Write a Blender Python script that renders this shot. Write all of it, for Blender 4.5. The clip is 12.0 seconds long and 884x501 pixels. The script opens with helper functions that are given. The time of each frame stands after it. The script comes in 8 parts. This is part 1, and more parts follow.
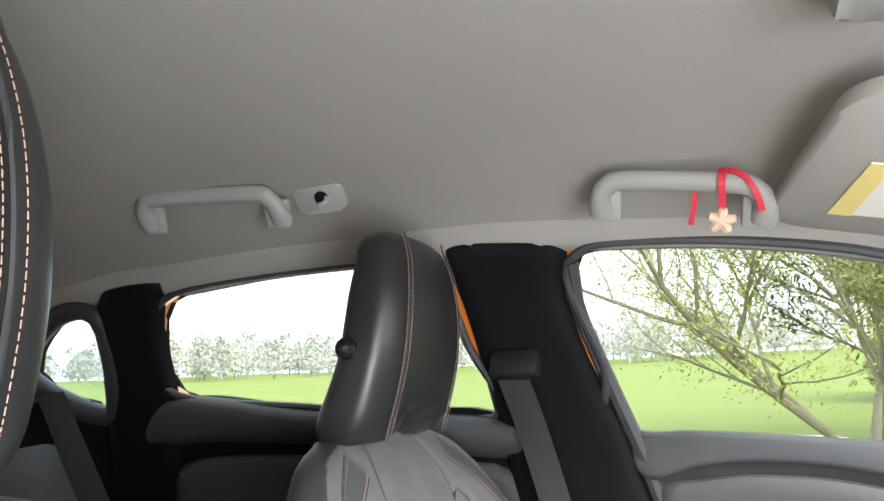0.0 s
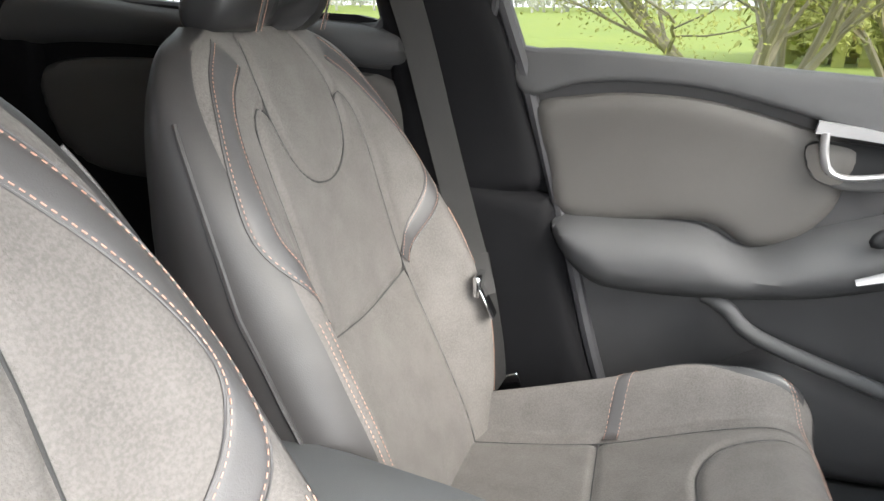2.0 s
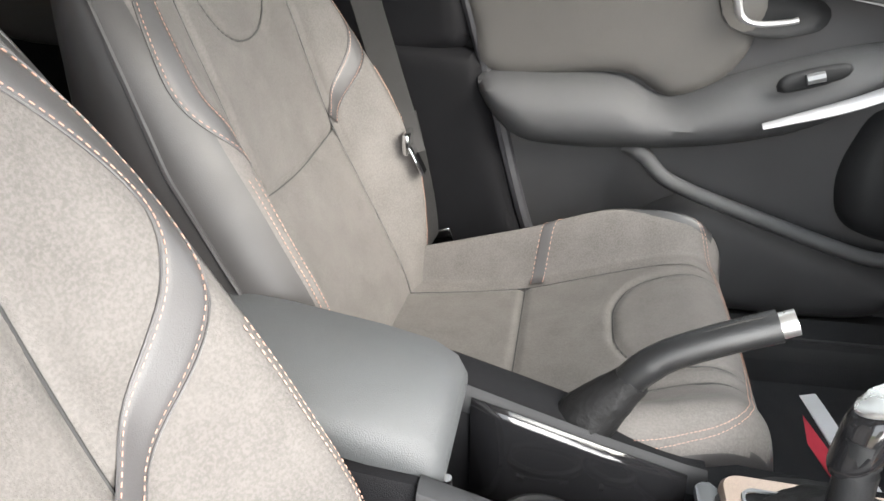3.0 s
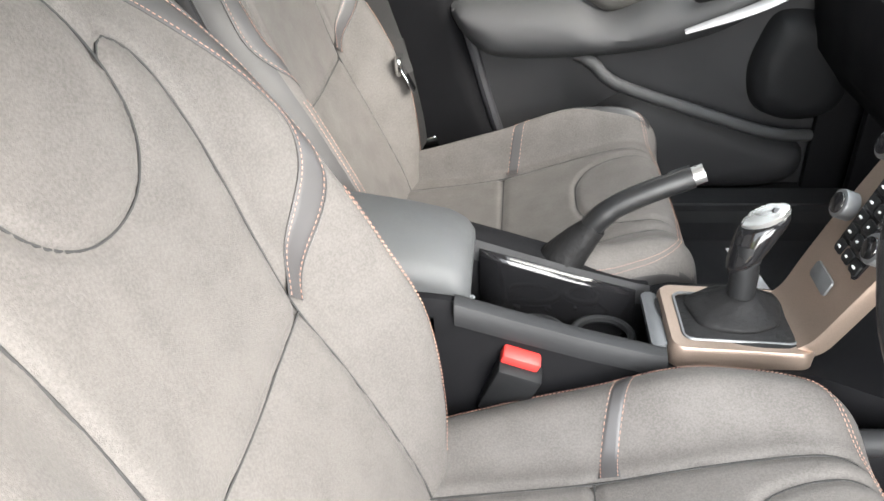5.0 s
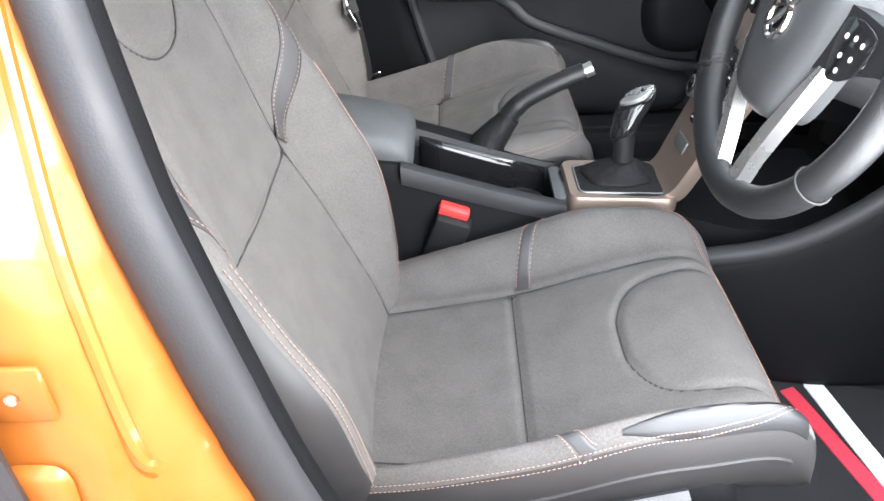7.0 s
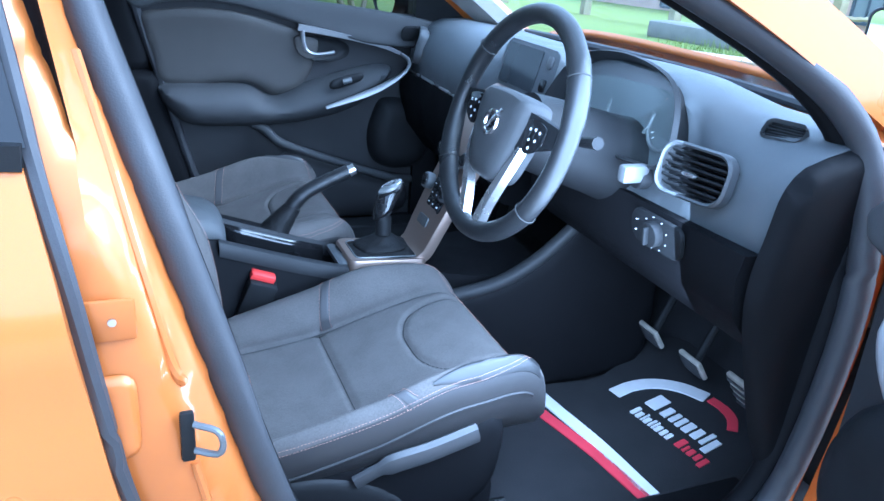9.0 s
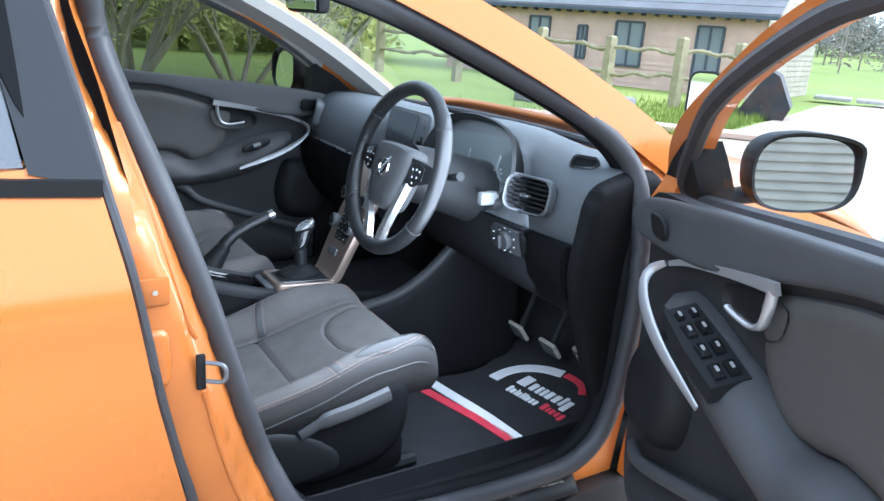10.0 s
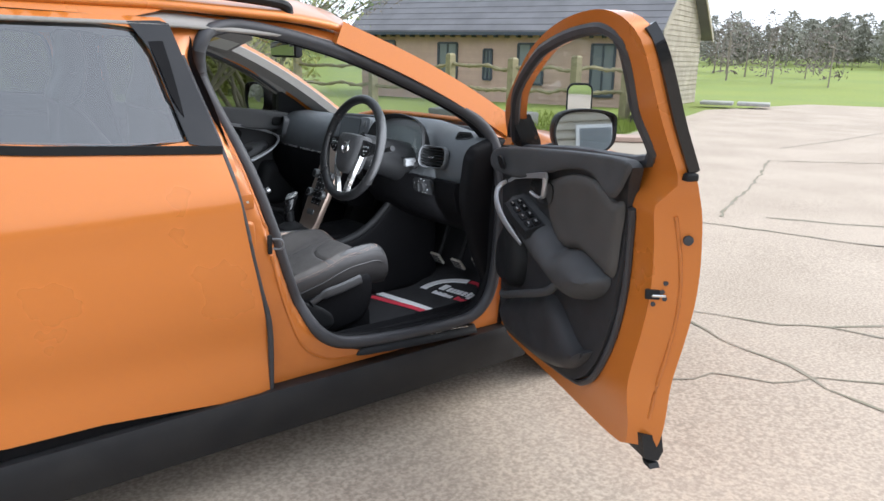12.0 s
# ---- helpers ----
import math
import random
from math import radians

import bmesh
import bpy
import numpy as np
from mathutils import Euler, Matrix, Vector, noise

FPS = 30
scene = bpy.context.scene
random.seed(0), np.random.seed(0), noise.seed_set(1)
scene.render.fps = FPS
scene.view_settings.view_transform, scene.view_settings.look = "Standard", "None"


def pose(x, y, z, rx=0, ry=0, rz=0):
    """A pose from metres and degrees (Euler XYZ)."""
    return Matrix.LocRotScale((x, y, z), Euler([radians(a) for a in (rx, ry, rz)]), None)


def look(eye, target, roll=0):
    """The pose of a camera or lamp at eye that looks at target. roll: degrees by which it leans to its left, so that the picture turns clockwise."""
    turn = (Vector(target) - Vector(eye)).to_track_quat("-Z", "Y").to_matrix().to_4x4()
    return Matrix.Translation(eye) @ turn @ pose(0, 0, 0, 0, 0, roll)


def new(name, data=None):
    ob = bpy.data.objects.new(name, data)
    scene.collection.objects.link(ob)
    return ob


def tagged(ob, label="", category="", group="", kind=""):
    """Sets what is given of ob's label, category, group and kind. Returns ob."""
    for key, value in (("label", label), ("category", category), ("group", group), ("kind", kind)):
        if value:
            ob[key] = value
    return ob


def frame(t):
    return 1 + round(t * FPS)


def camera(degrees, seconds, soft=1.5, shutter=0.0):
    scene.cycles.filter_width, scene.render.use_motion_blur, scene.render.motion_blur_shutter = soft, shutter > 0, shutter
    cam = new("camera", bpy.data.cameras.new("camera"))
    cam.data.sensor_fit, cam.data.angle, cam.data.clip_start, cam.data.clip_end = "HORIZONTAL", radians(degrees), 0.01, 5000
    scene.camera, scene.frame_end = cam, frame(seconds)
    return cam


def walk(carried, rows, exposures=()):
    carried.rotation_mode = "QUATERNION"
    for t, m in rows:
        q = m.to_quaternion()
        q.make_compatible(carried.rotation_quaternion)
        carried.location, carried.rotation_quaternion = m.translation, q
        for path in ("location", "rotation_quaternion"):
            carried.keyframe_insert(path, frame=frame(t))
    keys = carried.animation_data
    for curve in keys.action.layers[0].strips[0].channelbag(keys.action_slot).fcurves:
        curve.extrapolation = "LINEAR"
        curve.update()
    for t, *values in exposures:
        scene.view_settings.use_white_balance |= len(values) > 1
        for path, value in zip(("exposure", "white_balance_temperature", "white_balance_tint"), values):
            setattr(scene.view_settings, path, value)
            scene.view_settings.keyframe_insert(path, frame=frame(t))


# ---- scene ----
cam = camera(61.5, 12.0)
PATH = [
    (0, (0.179, -0.482, 1.271), (-0.569, 1.342, 1.609), -3.1),
    (0.5, (0.161, -0.465, 1.244), (-0.574, 1.394, 1.288), -1.8),
    (1, (0.166, -0.448, 1.246), (-0.52, 1.421, 1.055), -0.6),
    (1.5, (0.175, -0.442, 1.232), (-0.432, 1.418, 0.817), 0.0),
    (2, (0.188, -0.451, 1.216), (-0.314, 1.39, 0.617), 0.2),
    (2.5, (0.198, -0.465, 1.216), (-0.201, 1.33, 0.43), 0.3),
    (3, (0.211, -0.485, 1.209), (-0.107, 1.262, 0.29), -0.4),
    (3.5, (0.223, -0.51, 1.195), (-0.035, 1.185, 0.165), -1.1),
    (3.7, (0.238, -0.521, 1.182), (-0.007, 1.155, 0.118), -1.4),
    (5.3, (0.179, -0.803, 1.314), (-0.016, 0.857, 0.215), -3.6),
    (5.5, (0.18, -0.825, 1.311), (-0.01, 0.835, 0.212), -3.6),
    (6, (0.203, -0.891, 1.309), (0.036, 0.772, 0.211), -3.3),
    (6.5, (0.218, -0.987, 1.307), (0.072, 0.671, 0.199), -3.3),
    (6.7, (0.214, -1.025, 1.299), (0.088, 0.63, 0.183), -3.3),
    (8.3, (0.056, -1.229, 1.271), (0.583, 0.44, 0.303), 4.6),
    (8.5, (0.018, -1.278, 1.286), (0.622, 0.397, 0.376), 4.9),
    (9, (-0.033, -1.413, 1.327), (0.721, 0.271, 0.556), 5.1),
    (9.5, (-0.117, -1.613, 1.341), (0.771, 0.051, 0.674), 4.8),
    (10, (-0.251, -1.795, 1.377), (0.783, -0.187, 0.789), 4.2),
    (10.5, (-0.402, -2.01, 1.394), (0.731, -0.454, 0.852), 3.5),
    (11, (-0.506, -2.276, 1.394), (0.671, -0.743, 0.88), 2.5),
    (11.5, (-0.66, -2.489, 1.403), (0.532, -0.965, 0.895), 1.7),
    (12, (-0.907, -2.719, 1.4), (0.294, -1.204, 0.888), 1.1),
]
EXPOSURES = [(0, 3.1, 6250, 9), (0.6, 3.0, 6250, 9), (1.5, 2.92, 6400, 9), (2.5, 3.0, 6750, 10), (3.7, 3.0, 6750, 10), (5.5, 2.82, 6700, 10), (6.7, 2.5, 6500, 11), (8.3, 2.1, 4300, 5), (9.0, 1.98, 4250, 6), (9.6, 1.85, 4500, 6), (10.2, 1.5, 5600, 8), (11, 1.05, 6100, 10), (12, 0.72, 6000, 11)]
walk(cam, [(t, look(eye, target, roll)) for t, eye, target, roll in PATH], EXPOSURES)

# ---- world, sun, exposure ----
world = bpy.data.worlds.new("overcast_sky")
scene.world = world
world.use_nodes = True
_wn = world.node_tree.nodes
_sky = _wn.new("ShaderNodeTexSky")
_sky.sky_type, _sky.sun_disc = "NISHITA", False
_sky.sun_elevation, _sky.sun_rotation = radians(37), radians(117)
_sky.air_density, _sky.dust_density, _sky.ozone_density = 1.0, 4.0, 1.0
_mix = _wn.new("ShaderNodeMix")
_mix.data_type = "RGBA"
_mix.inputs[0].default_value = 0.75
_mix.inputs[7].default_value = (9.5, 10.0, 10.6, 1)
world.node_tree.links.new(_sky.outputs[0], _mix.inputs[6])
world.node_tree.links.new(_mix.outputs[2], _wn["Background"].inputs[0])
_wn["Background"].inputs[1].default_value = 0.12
_sun = new("sun", bpy.data.lights.new("sun", "SUN"))
_sun.data.energy, _sun.data.angle, _sun.data.color = 1.5, radians(40), (1.0, 0.97, 0.92)
_sun.matrix_world = look((14, -7, 12), (0, 0, 0))
# added fill lamp in the door opening, lifts the cabin above the sky's light
_door_light = new("door_daylight", bpy.data.lights.new("door_daylight", "AREA"))
_door_light.data.shape, _door_light.data.size, _door_light.data.size_y, _door_light.data.energy, _door_light.data.color = "RECTANGLE", 0.45, 0.60, 3.3, (0.97, 0.99, 1.0)
_door_light.matrix_world = look((0.55, -0.63, 1.00), (0.16, 0.45, 0.74))

# ---- building helpers ----
from mathutils.geometry import delaunay_2d_cdt
BASE = {}


def thing(name, at=(0, 0, 0), label="", category="", group="", kind=""):
    """An Empty at the thing's base; its parts keep the place's own coordinates."""
    ob = new(name)
    ob.empty_display_size = 0.05
    ob.location = at
    BASE[ob.name] = Vector(at)
    return tagged(ob, label, category, group, kind)


def link_mesh(name, me, materials, parent=None, label="", smooth=True, sharp=40):
    for m in materials if isinstance(materials, (list, tuple)) else [materials]:
        me.materials.append(m)
    if smooth:
        me.shade_smooth()
        me.set_sharp_from_angle(angle=radians(sharp))
    ob = new(name, me)
    if parent is not None:
        ob.parent = parent
        ob.matrix_parent_inverse = Matrix.Translation(-BASE.get(parent.name, Vector((0, 0, 0))))
    if label:
        ob["label"] = label
    return ob


def part(name, bm, material, parent=None, label="", smooth=True, sharp=40):
    me = bpy.data.meshes.new(name)
    bmesh.ops.recalc_face_normals(bm, faces=bm.faces[:])
    bm.to_mesh(me)
    bm.free()
    return link_mesh(name, me, material, parent, label, smooth, sharp)


def spline(pts, n=8, closed=False):
    """Catmull-Rom through the points, n steps a span."""
    P = [np.array(p, float) for p in pts]
    k = len(P)
    out = []
    for i in range(k if closed else k - 1):
        p1, p2 = P[i], P[(i + 1) % k]
        p0 = P[(i - 1) % k] if closed or i > 0 else 2 * p1 - p2
        p3 = P[(i + 2) % k] if closed or i + 2 < k else 2 * p2 - p1
        for j in range(n):
            t = j / n
            out.append(0.5 * (2 * p1 + (p2 - p0) * t + (2 * p0 - 5 * p1 + 4 * p2 - p3) * t * t + (3 * p1 - p0 - 3 * p2 + p3) * t ** 3))
    if not closed:
        out.append(P[-1])
    return out


def resample(pts, step, closed=False):
    P = [np.array(p, float) for p in pts]
    if closed:
        P.append(P[0])
    d = np.concatenate([[0], np.cumsum([np.linalg.norm(b - a) for a, b in zip(P, P[1:])])])
    n = max(2, int(round(d[-1] / step)))
    s = np.linspace(0, d[-1], n + 1)
    A = np.array(P)
    R = np.stack([np.interp(s, d, A[:, i]) for i in range(A.shape[1])], 1)
    return [r for r in (R[:-1] if closed else R)]


def rings(bm, loops, closed=True, caps=(True, True)):
    """Skin a row of loops that have the same number of points."""
    vs = [[bm.verts.new(tuple(p)) for p in lp] for lp in loops]
    n = len(vs[0])
    for a, b in zip(vs, vs[1:]):
        for i in range(n if closed else n - 1):
            j = (i + 1) % n
            try:
                bm.faces.new((a[i], a[j], b[j], b[i]))
            except ValueError:
                pass
    if closed and caps[0]:
        bm.faces.new(vs[0][::-1])
    if closed and caps[1]:
        bm.faces.new(vs[-1])
    return vs


def tube(bm, pts, r, seg=10, closed=False, flat=1.0, up=(0, 0, 1)):
    """A round or flattened bar along the points; r is one radius or one a point."""
    P = [Vector(p) for p in pts]
    n = len(P)
    rad = r if isinstance(r, (list, tuple, np.ndarray)) else [r] * n
    loops = []
    side0 = None
    for i, p in enumerate(P):
        a = P[i - 1] if (i > 0 or closed) else P[i]
        b = P[(i + 1) % n] if (i < n - 1 or closed) else P[i]
        d = (b - a).normalized() if (b - a).length > 1e-9 else Vector((1, 0, 0))
        s = d.cross(Vector(up))
        if s.length < 0.15:
            s = d.cross(Vector((1, 0.2, 0.1)))
        s.normalize()
        if side0 is not None and s.dot(side0) < 0:
            s = -s
        side0 = s
        u = s.cross(d)
        loops.append([p + s * math.cos(2 * math.pi * k / seg) * rad[i] + u * math.sin(2 * math.pi * k / seg) * rad[i] * flat for k in range(seg)])
    if closed:
        loops.append(loops[0])
        vs = [[bm.verts.new(q) for q in lp] for lp in loops[:-1]]
        for i in range(n):
            a, b = vs[i], vs[(i + 1) % n]
            for k in range(seg):
                bm.faces.new((a[k], a[(k + 1) % seg], b[(k + 1) % seg], b[k]))
    else:
        rings(bm, loops)
    return bm


def ribbon(bm, pts, width, thick, across=(1, 0, 0)):
    """A strap of that width along the points."""
    A = Vector(across).normalized()
    P = [Vector(p) for p in pts]
    loops = []
    for i, p in enumerate(P):
        d = (P[min(i + 1, len(P) - 1)] - P[max(i - 1, 0)]).normalized()
        s = (A - d * A.dot(d)).normalized()
        u = s.cross(d)
        w = width[i] if isinstance(width, (list, tuple)) else width
        loops.append([p + s * w / 2 + u * thick / 2, p - s * w / 2 + u * thick / 2, p - s * w / 2 - u * thick / 2, p + s * w / 2 - u * thick / 2])
    rings(bm, loops)
    return bm


def rbox(bm, centre, size, bevel=0.006, m=None, seg=2):
    """A box with rounded edges."""
    r = bmesh.ops.create_cube(bm, size=1.0)
    vs = r["verts"]
    bmesh.ops.scale(bm, vec=size, verts=vs)
    if bevel > 0:
        es = list({e for v in vs for e in v.link_edges})
        rr = bmesh.ops.bevel(bm, geom=es, offset=bevel, segments=seg, profile=0.5, affect="EDGES")
        vs = list({v for f in rr["faces"] for v in f.verts} | {v for v in vs if v.is_valid})
    mm = Matrix.Translation(centre) @ (m.to_4x4() if m is not None else Matrix())
    bmesh.ops.transform(bm, matrix=mm, verts=vs)
    return bm


def prism(bm, outline, thick, m, bevel=0.0, seg=2):
    """A flat plate: outline in its own x, y, raised by thick along z, placed by m."""
    bot = [bm.verts.new(m @ Vector((p[0], p[1], 0))) for p in outline]
    top = [bm.verts.new(m @ Vector((p[0], p[1], thick))) for p in outline]
    n = len(bot)
    bm.faces.new(bot[::-1])
    ft = bm.faces.new(top)
    for i in range(n):
        bm.faces.new((bot[i], bot[(i + 1) % n], top[(i + 1) % n], top[i]))
    if bevel > 0:
        bmesh.ops.bevel(bm, geom=list(ft.edges), offset=bevel, segments=seg, profile=0.5, affect="EDGES")
    return bm


def rrect(w, h, r, n=5):
    out = []
    for cx, cy, a0 in ((w / 2 - r, h / 2 - r, 0), (-w / 2 + r, h / 2 - r, 90), (-w / 2 + r, -h / 2 + r, 180), (w / 2 - r, -h / 2 + r, 270)):
        for k in range(n + 1):
            a = radians(a0 + 90 * k / n)
            out.append((cx + r * math.cos(a), cy + r * math.sin(a)))
    return out


def circle(r, n=24, r2=None):
    return [(r * math.cos(2 * math.pi * k / n), (r2 or r) * math.sin(2 * math.pi * k / n)) for k in range(n)]


def inside(p, poly):
    x, y = p
    c = False
    for (x1, y1), (x2, y2) in zip(poly, poly[1:] + poly[:1]):
        if (y1 > y) != (y2 > y) and x < (x2 - x1) * (y - y1) / (y2 - y1) + x1:
            c = not c
    return c


def sheet(bm, outline, fmap, holes=(), step=0.04, thick=0.0, extra=()):
    """A curved panel: outline and holes in plane coordinates, fmap turns (u, v, depth) into a place. thick makes it solid."""
    O = [tuple(p) for p in resample(outline, step, True)]
    H = [[tuple(p) for p in resample(h, step, True)] for h in holes]
    pts, edges = [], []
    for loop in [O] + H:
        k = len(pts)
        pts += loop
        edges += [(k + i, k + (i + 1) % len(loop)) for i in range(len(loop))]
    us, vs = [p[0] for p in O], [p[1] for p in O]
    pts += [tuple(p) for p in extra]
    busy = np.array(extra) if len(extra) else None
    segs = [(np.array(l), np.array(l[1:] + l[:1])) for l in [O] + H]
    u = min(us) + step * 0.5
    while u < max(us):
        v = min(vs) + step * 0.5
        while v < max(vs):
            p = (u + 0.13 * step * math.sin(37 * v), v + 0.13 * step * math.cos(41 * u))
            if inside(p, O) and not any(inside(p, h) for h in H):
                q = np.array(p)
                if all(np.min(np.linalg.norm(a - q, axis=1)) > 0.55 * step for a, _ in segs) and (busy is None or np.min(np.linalg.norm(busy - q, axis=1)) > 0.5 * step):
                    pts.append(p)
            v += step
        u += step
    V, E, F, *_ = delaunay_2d_cdt([Vector(p) for p in pts], edges, [], 0, 1e-7)
    keep = []
    for f in F:
        c = (sum(V[i][0] for i in f) / len(f), sum(V[i][1] for i in f) / len(f))
        if inside(c, O) and not any(inside(c, h) for h in H):
            keep.append(f)
    top = [bm.verts.new(fmap(v[0], v[1], 0.0)) for v in V]
    for f in keep:
        bm.faces.new([top[i] for i in f])
    if thick:
        bot = [bm.verts.new(fmap(v[0], v[1], thick)) for v in V]
        count = {}
        for f in keep:
            bm.faces.new([bot[i] for i in reversed(f)])
            for a, b in zip(f, list(f[1:]) + [f[0]]):
                count[(a, b)] = 1
        for a, b in count:
            if (b, a) not in count:
                bm.faces.new((top[b], top[a], bot[a], bot[b]))
    bmesh.ops.delete(bm, geom=[v for v in bm.verts if not v.link_faces], context="VERTS")
    return bm


def smooth(x, a, b):
    t = np.clip((x - a) / (b - a), 0, 1)
    return t * t * (3 - 2 * t)


# ---- materials ----
def mat(name, colour, rough=0.6, metal=0.0, grain=0.0, grain_scale=300, stain=0.0, stain_scale=6, bump=0.0, bump_scale=400, coat=0.0, colour2=None, spec=0.5, sheen=0.0, random_tint=0.0):
    """A principled surface with variation at two scales and fine relief, in object coordinates."""
    m = bpy.data.materials.new(name)
    m.use_nodes = True
    nt = m.node_tree
    b = nt.nodes["Principled BSDF"]
    b.inputs["Roughness"].default_value, b.inputs["Metallic"].default_value = rough, metal
    b.inputs["Specular IOR Level"].default_value = spec
    b.inputs["Coat Weight"].default_value, b.inputs["Coat Roughness"].default_value = coat, 0.06
    b.inputs["Sheen Weight"].default_value = sheen
    tc = nt.nodes.new("ShaderNodeTexCoord")
    col = None

    def noise_node(scale, detail=4):
        n = nt.nodes.new("ShaderNodeTexNoise")
        n.inputs["Scale"].default_value, n.inputs["Detail"].default_value = scale, detail
        nt.links.new(tc.outputs["Object"], n.inputs["Vector"])
        return n

    def mixed(fac, amount, a, bcol):
        r = nt.nodes.new("ShaderNodeMapRange")
        r.inputs[1].default_value, r.inputs[2].default_value, r.inputs[4].default_value = 0.35, 0.65, amount
        nt.links.new(fac, r.inputs[0])
        x = nt.nodes.new("ShaderNodeMix")
        x.data_type = "RGBA"
        nt.links.new(r.outputs[0], x.inputs[0])
        if isinstance(a, tuple):
            x.inputs[6].default_value = (*a, 1)
        else:
            nt.links.new(a, x.inputs[6])
        x.inputs[7].default_value = (*bcol, 1)
        return x.outputs[2]

    cur = tuple(colour)
    dark = colour2 or tuple(c * 0.55 for c in colour)
    n1 = noise_node(stain_scale) if stain else None
    if stain:
        cur = mixed(n1.outputs[0], stain, cur, dark)
    if grain:
        cur = mixed(noise_node(grain_scale, 2).outputs[0], grain, cur, tuple(min(1, c * 1.6) for c in colour))
    if random_tint:
        oi = nt.nodes.new("ShaderNodeObjectInfo")
        gi = nt.nodes.new("ShaderNodeMath")
        gi.operation = "MULTIPLY"
        gi.inputs[1].default_value = random_tint
        nt.links.new(oi.outputs["Random"], gi.inputs[0])
        x = nt.nodes.new("ShaderNodeMix")
        x.data_type = "RGBA"
        nt.links.new(gi.outputs[0], x.inputs[0])
        if isinstance(cur, tuple):
            x.inputs[6].default_value = (*cur, 1)
        else:
            nt.links.new(cur, x.inputs[6])
        x.inputs[7].default_value = (*dark, 1)
        cur = x.outputs[2]
    if isinstance(cur, tuple):
        b.inputs["Base Color"].default_value = (*cur, 1)
    else:
        nt.links.new(cur, b.inputs["Base Color"])
    if stain:
        r = nt.nodes.new("ShaderNodeMapRange")
        r.inputs[1].default_value, r.inputs[2].default_value = 0.3, 0.7
        r.inputs[3].default_value, r.inputs[4].default_value = max(0.02, rough - 0.08), min(1, rough + 0.08)
        nt.links.new(n1.outputs[0], r.inputs[0])
        nt.links.new(r.outputs[0], b.inputs["Roughness"])
    if bump:
        bn = nt.nodes.new("ShaderNodeBump")
        bn.inputs["Strength"].default_value, bn.inputs["Distance"].default_value = bump, 0.002
        nt.links.new(noise_node(bump_scale, 3).outputs[0], bn.inputs["Height"])
        nt.links.new(bn.outputs[0], b.inputs["Normal"])
    return m


def glass(name, tint=(0.97, 1.0, 0.99), clear=0.96, base=0.05):
    m = bpy.data.materials.new(name)
    m.use_nodes = True
    nt = m.node_tree
    nt.nodes.remove(nt.nodes["Principled BSDF"])
    g, t, f, x, pw, ad = (nt.nodes.new("ShaderNode" + k) for k in ("BsdfGlossy", "BsdfTransparent", "LayerWeight", "MixShader", "Math", "Math"))
    g.inputs["Roughness"].default_value = 0.01
    pw.operation, ad.operation = "POWER", "MULTIPLY_ADD"
    pw.inputs[1].default_value, ad.inputs[1].default_value, ad.inputs[2].default_value = 5.0, 0.9, base
    nt.links.new(f.outputs["Facing"], pw.inputs[0])
    nt.links.new(pw.outputs[0], ad.inputs[0])
    t.inputs["Color"].default_value = (*[c * clear for c in tint], 1)
    nt.links.new(ad.outputs[0], x.inputs[0])
    nt.links.new(t.outputs[0], x.inputs[1])
    nt.links.new(g.outputs[0], x.inputs[2])
    nt.links.new(x.outputs[0], nt.nodes["Material Output"].inputs["Surface"])
    return m


PAINT = mat("orange_paint", (0.52, 0.160, 0.022), 0.33, 0.2, grain=0.25, grain_scale=2500, coat=0.6, stain=0.12, stain_scale=3, colour2=(0.50, 0.15, 0.025))
JAMB = mat("orange_jamb_paint", (0.52, 0.160, 0.024), 0.42, 0.2, coat=0.5, stain=0.25, stain_scale=9)
BLACKPL = mat("black_plastic", (0.013, 0.0135, 0.0145), 0.5, spec=0.2, bump=0.3, bump_scale=900, stain=0.2, stain_scale=12)
CLADDING = mat("grey_cladding", (0.016, 0.0165, 0.018), 0.5, spec=0.2, bump=0.3, bump_scale=700, stain=0.5, stain_scale=9, colour2=(0.030, 0.029, 0.028))
RUBBER = mat("rubber_seal", (0.036, 0.036, 0.040), 0.55, bump=0.15, stain=0.3, stain_scale=15)
TRIM = mat("soft_trim_charcoal", (0.050, 0.051, 0.053), 0.55, spec=0.35, bump=0.5, bump_scale=1100, grain=0.15, grain_scale=900, stain=0.2, stain_scale=5)
DOORLOW = mat("door_panel_black", (0.032, 0.032, 0.034), 0.5, spec=0.3, bump=0.4, bump_scale=900, stain=0.3, stain_scale=8)
TRIMDARK = mat("hard_trim_black", (0.008, 0.008, 0.009), 0.55, spec=0.07, bump=0.4, bump_scale=900, stain=0.3, stain_scale=8)
SEATCLOTH = mat("seat_charcoal", (0.078, 0.072, 0.068), 0.66, spec=0.3, bump=0.3, bump_scale=700, grain=0.42, grain_scale=420, stain=0.55, stain_scale=22, colour2=(0.056, 0.052, 0.049), sheen=0.05)
SEATSIDE = mat("seat_side_leather", (0.031, 0.0295, 0.030), 0.46, spec=0.4, bump=0.12, bump_scale=900, stain=0.35, stain_scale=10)
STRAPLEATHER = mat("seat_strap_leather", (0.052, 0.050, 0.051), 0.45, spec=0.4, bump=0.12, bump_scale=900, stain=0.35, stain_scale=10)
SEATLEATHER = mat("seat_leather_dark", (0.016, 0.016, 0.017), 0.36, spec=0.45, bump=0.12, bump_scale=900, stain=0.3, stain_scale=9)
STITCH = mat("stitch_thread", (0.33, 0.195, 0.15), 0.8)
# near-black, so seam lines look as dark as shaded creases
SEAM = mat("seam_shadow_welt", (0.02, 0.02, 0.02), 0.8)
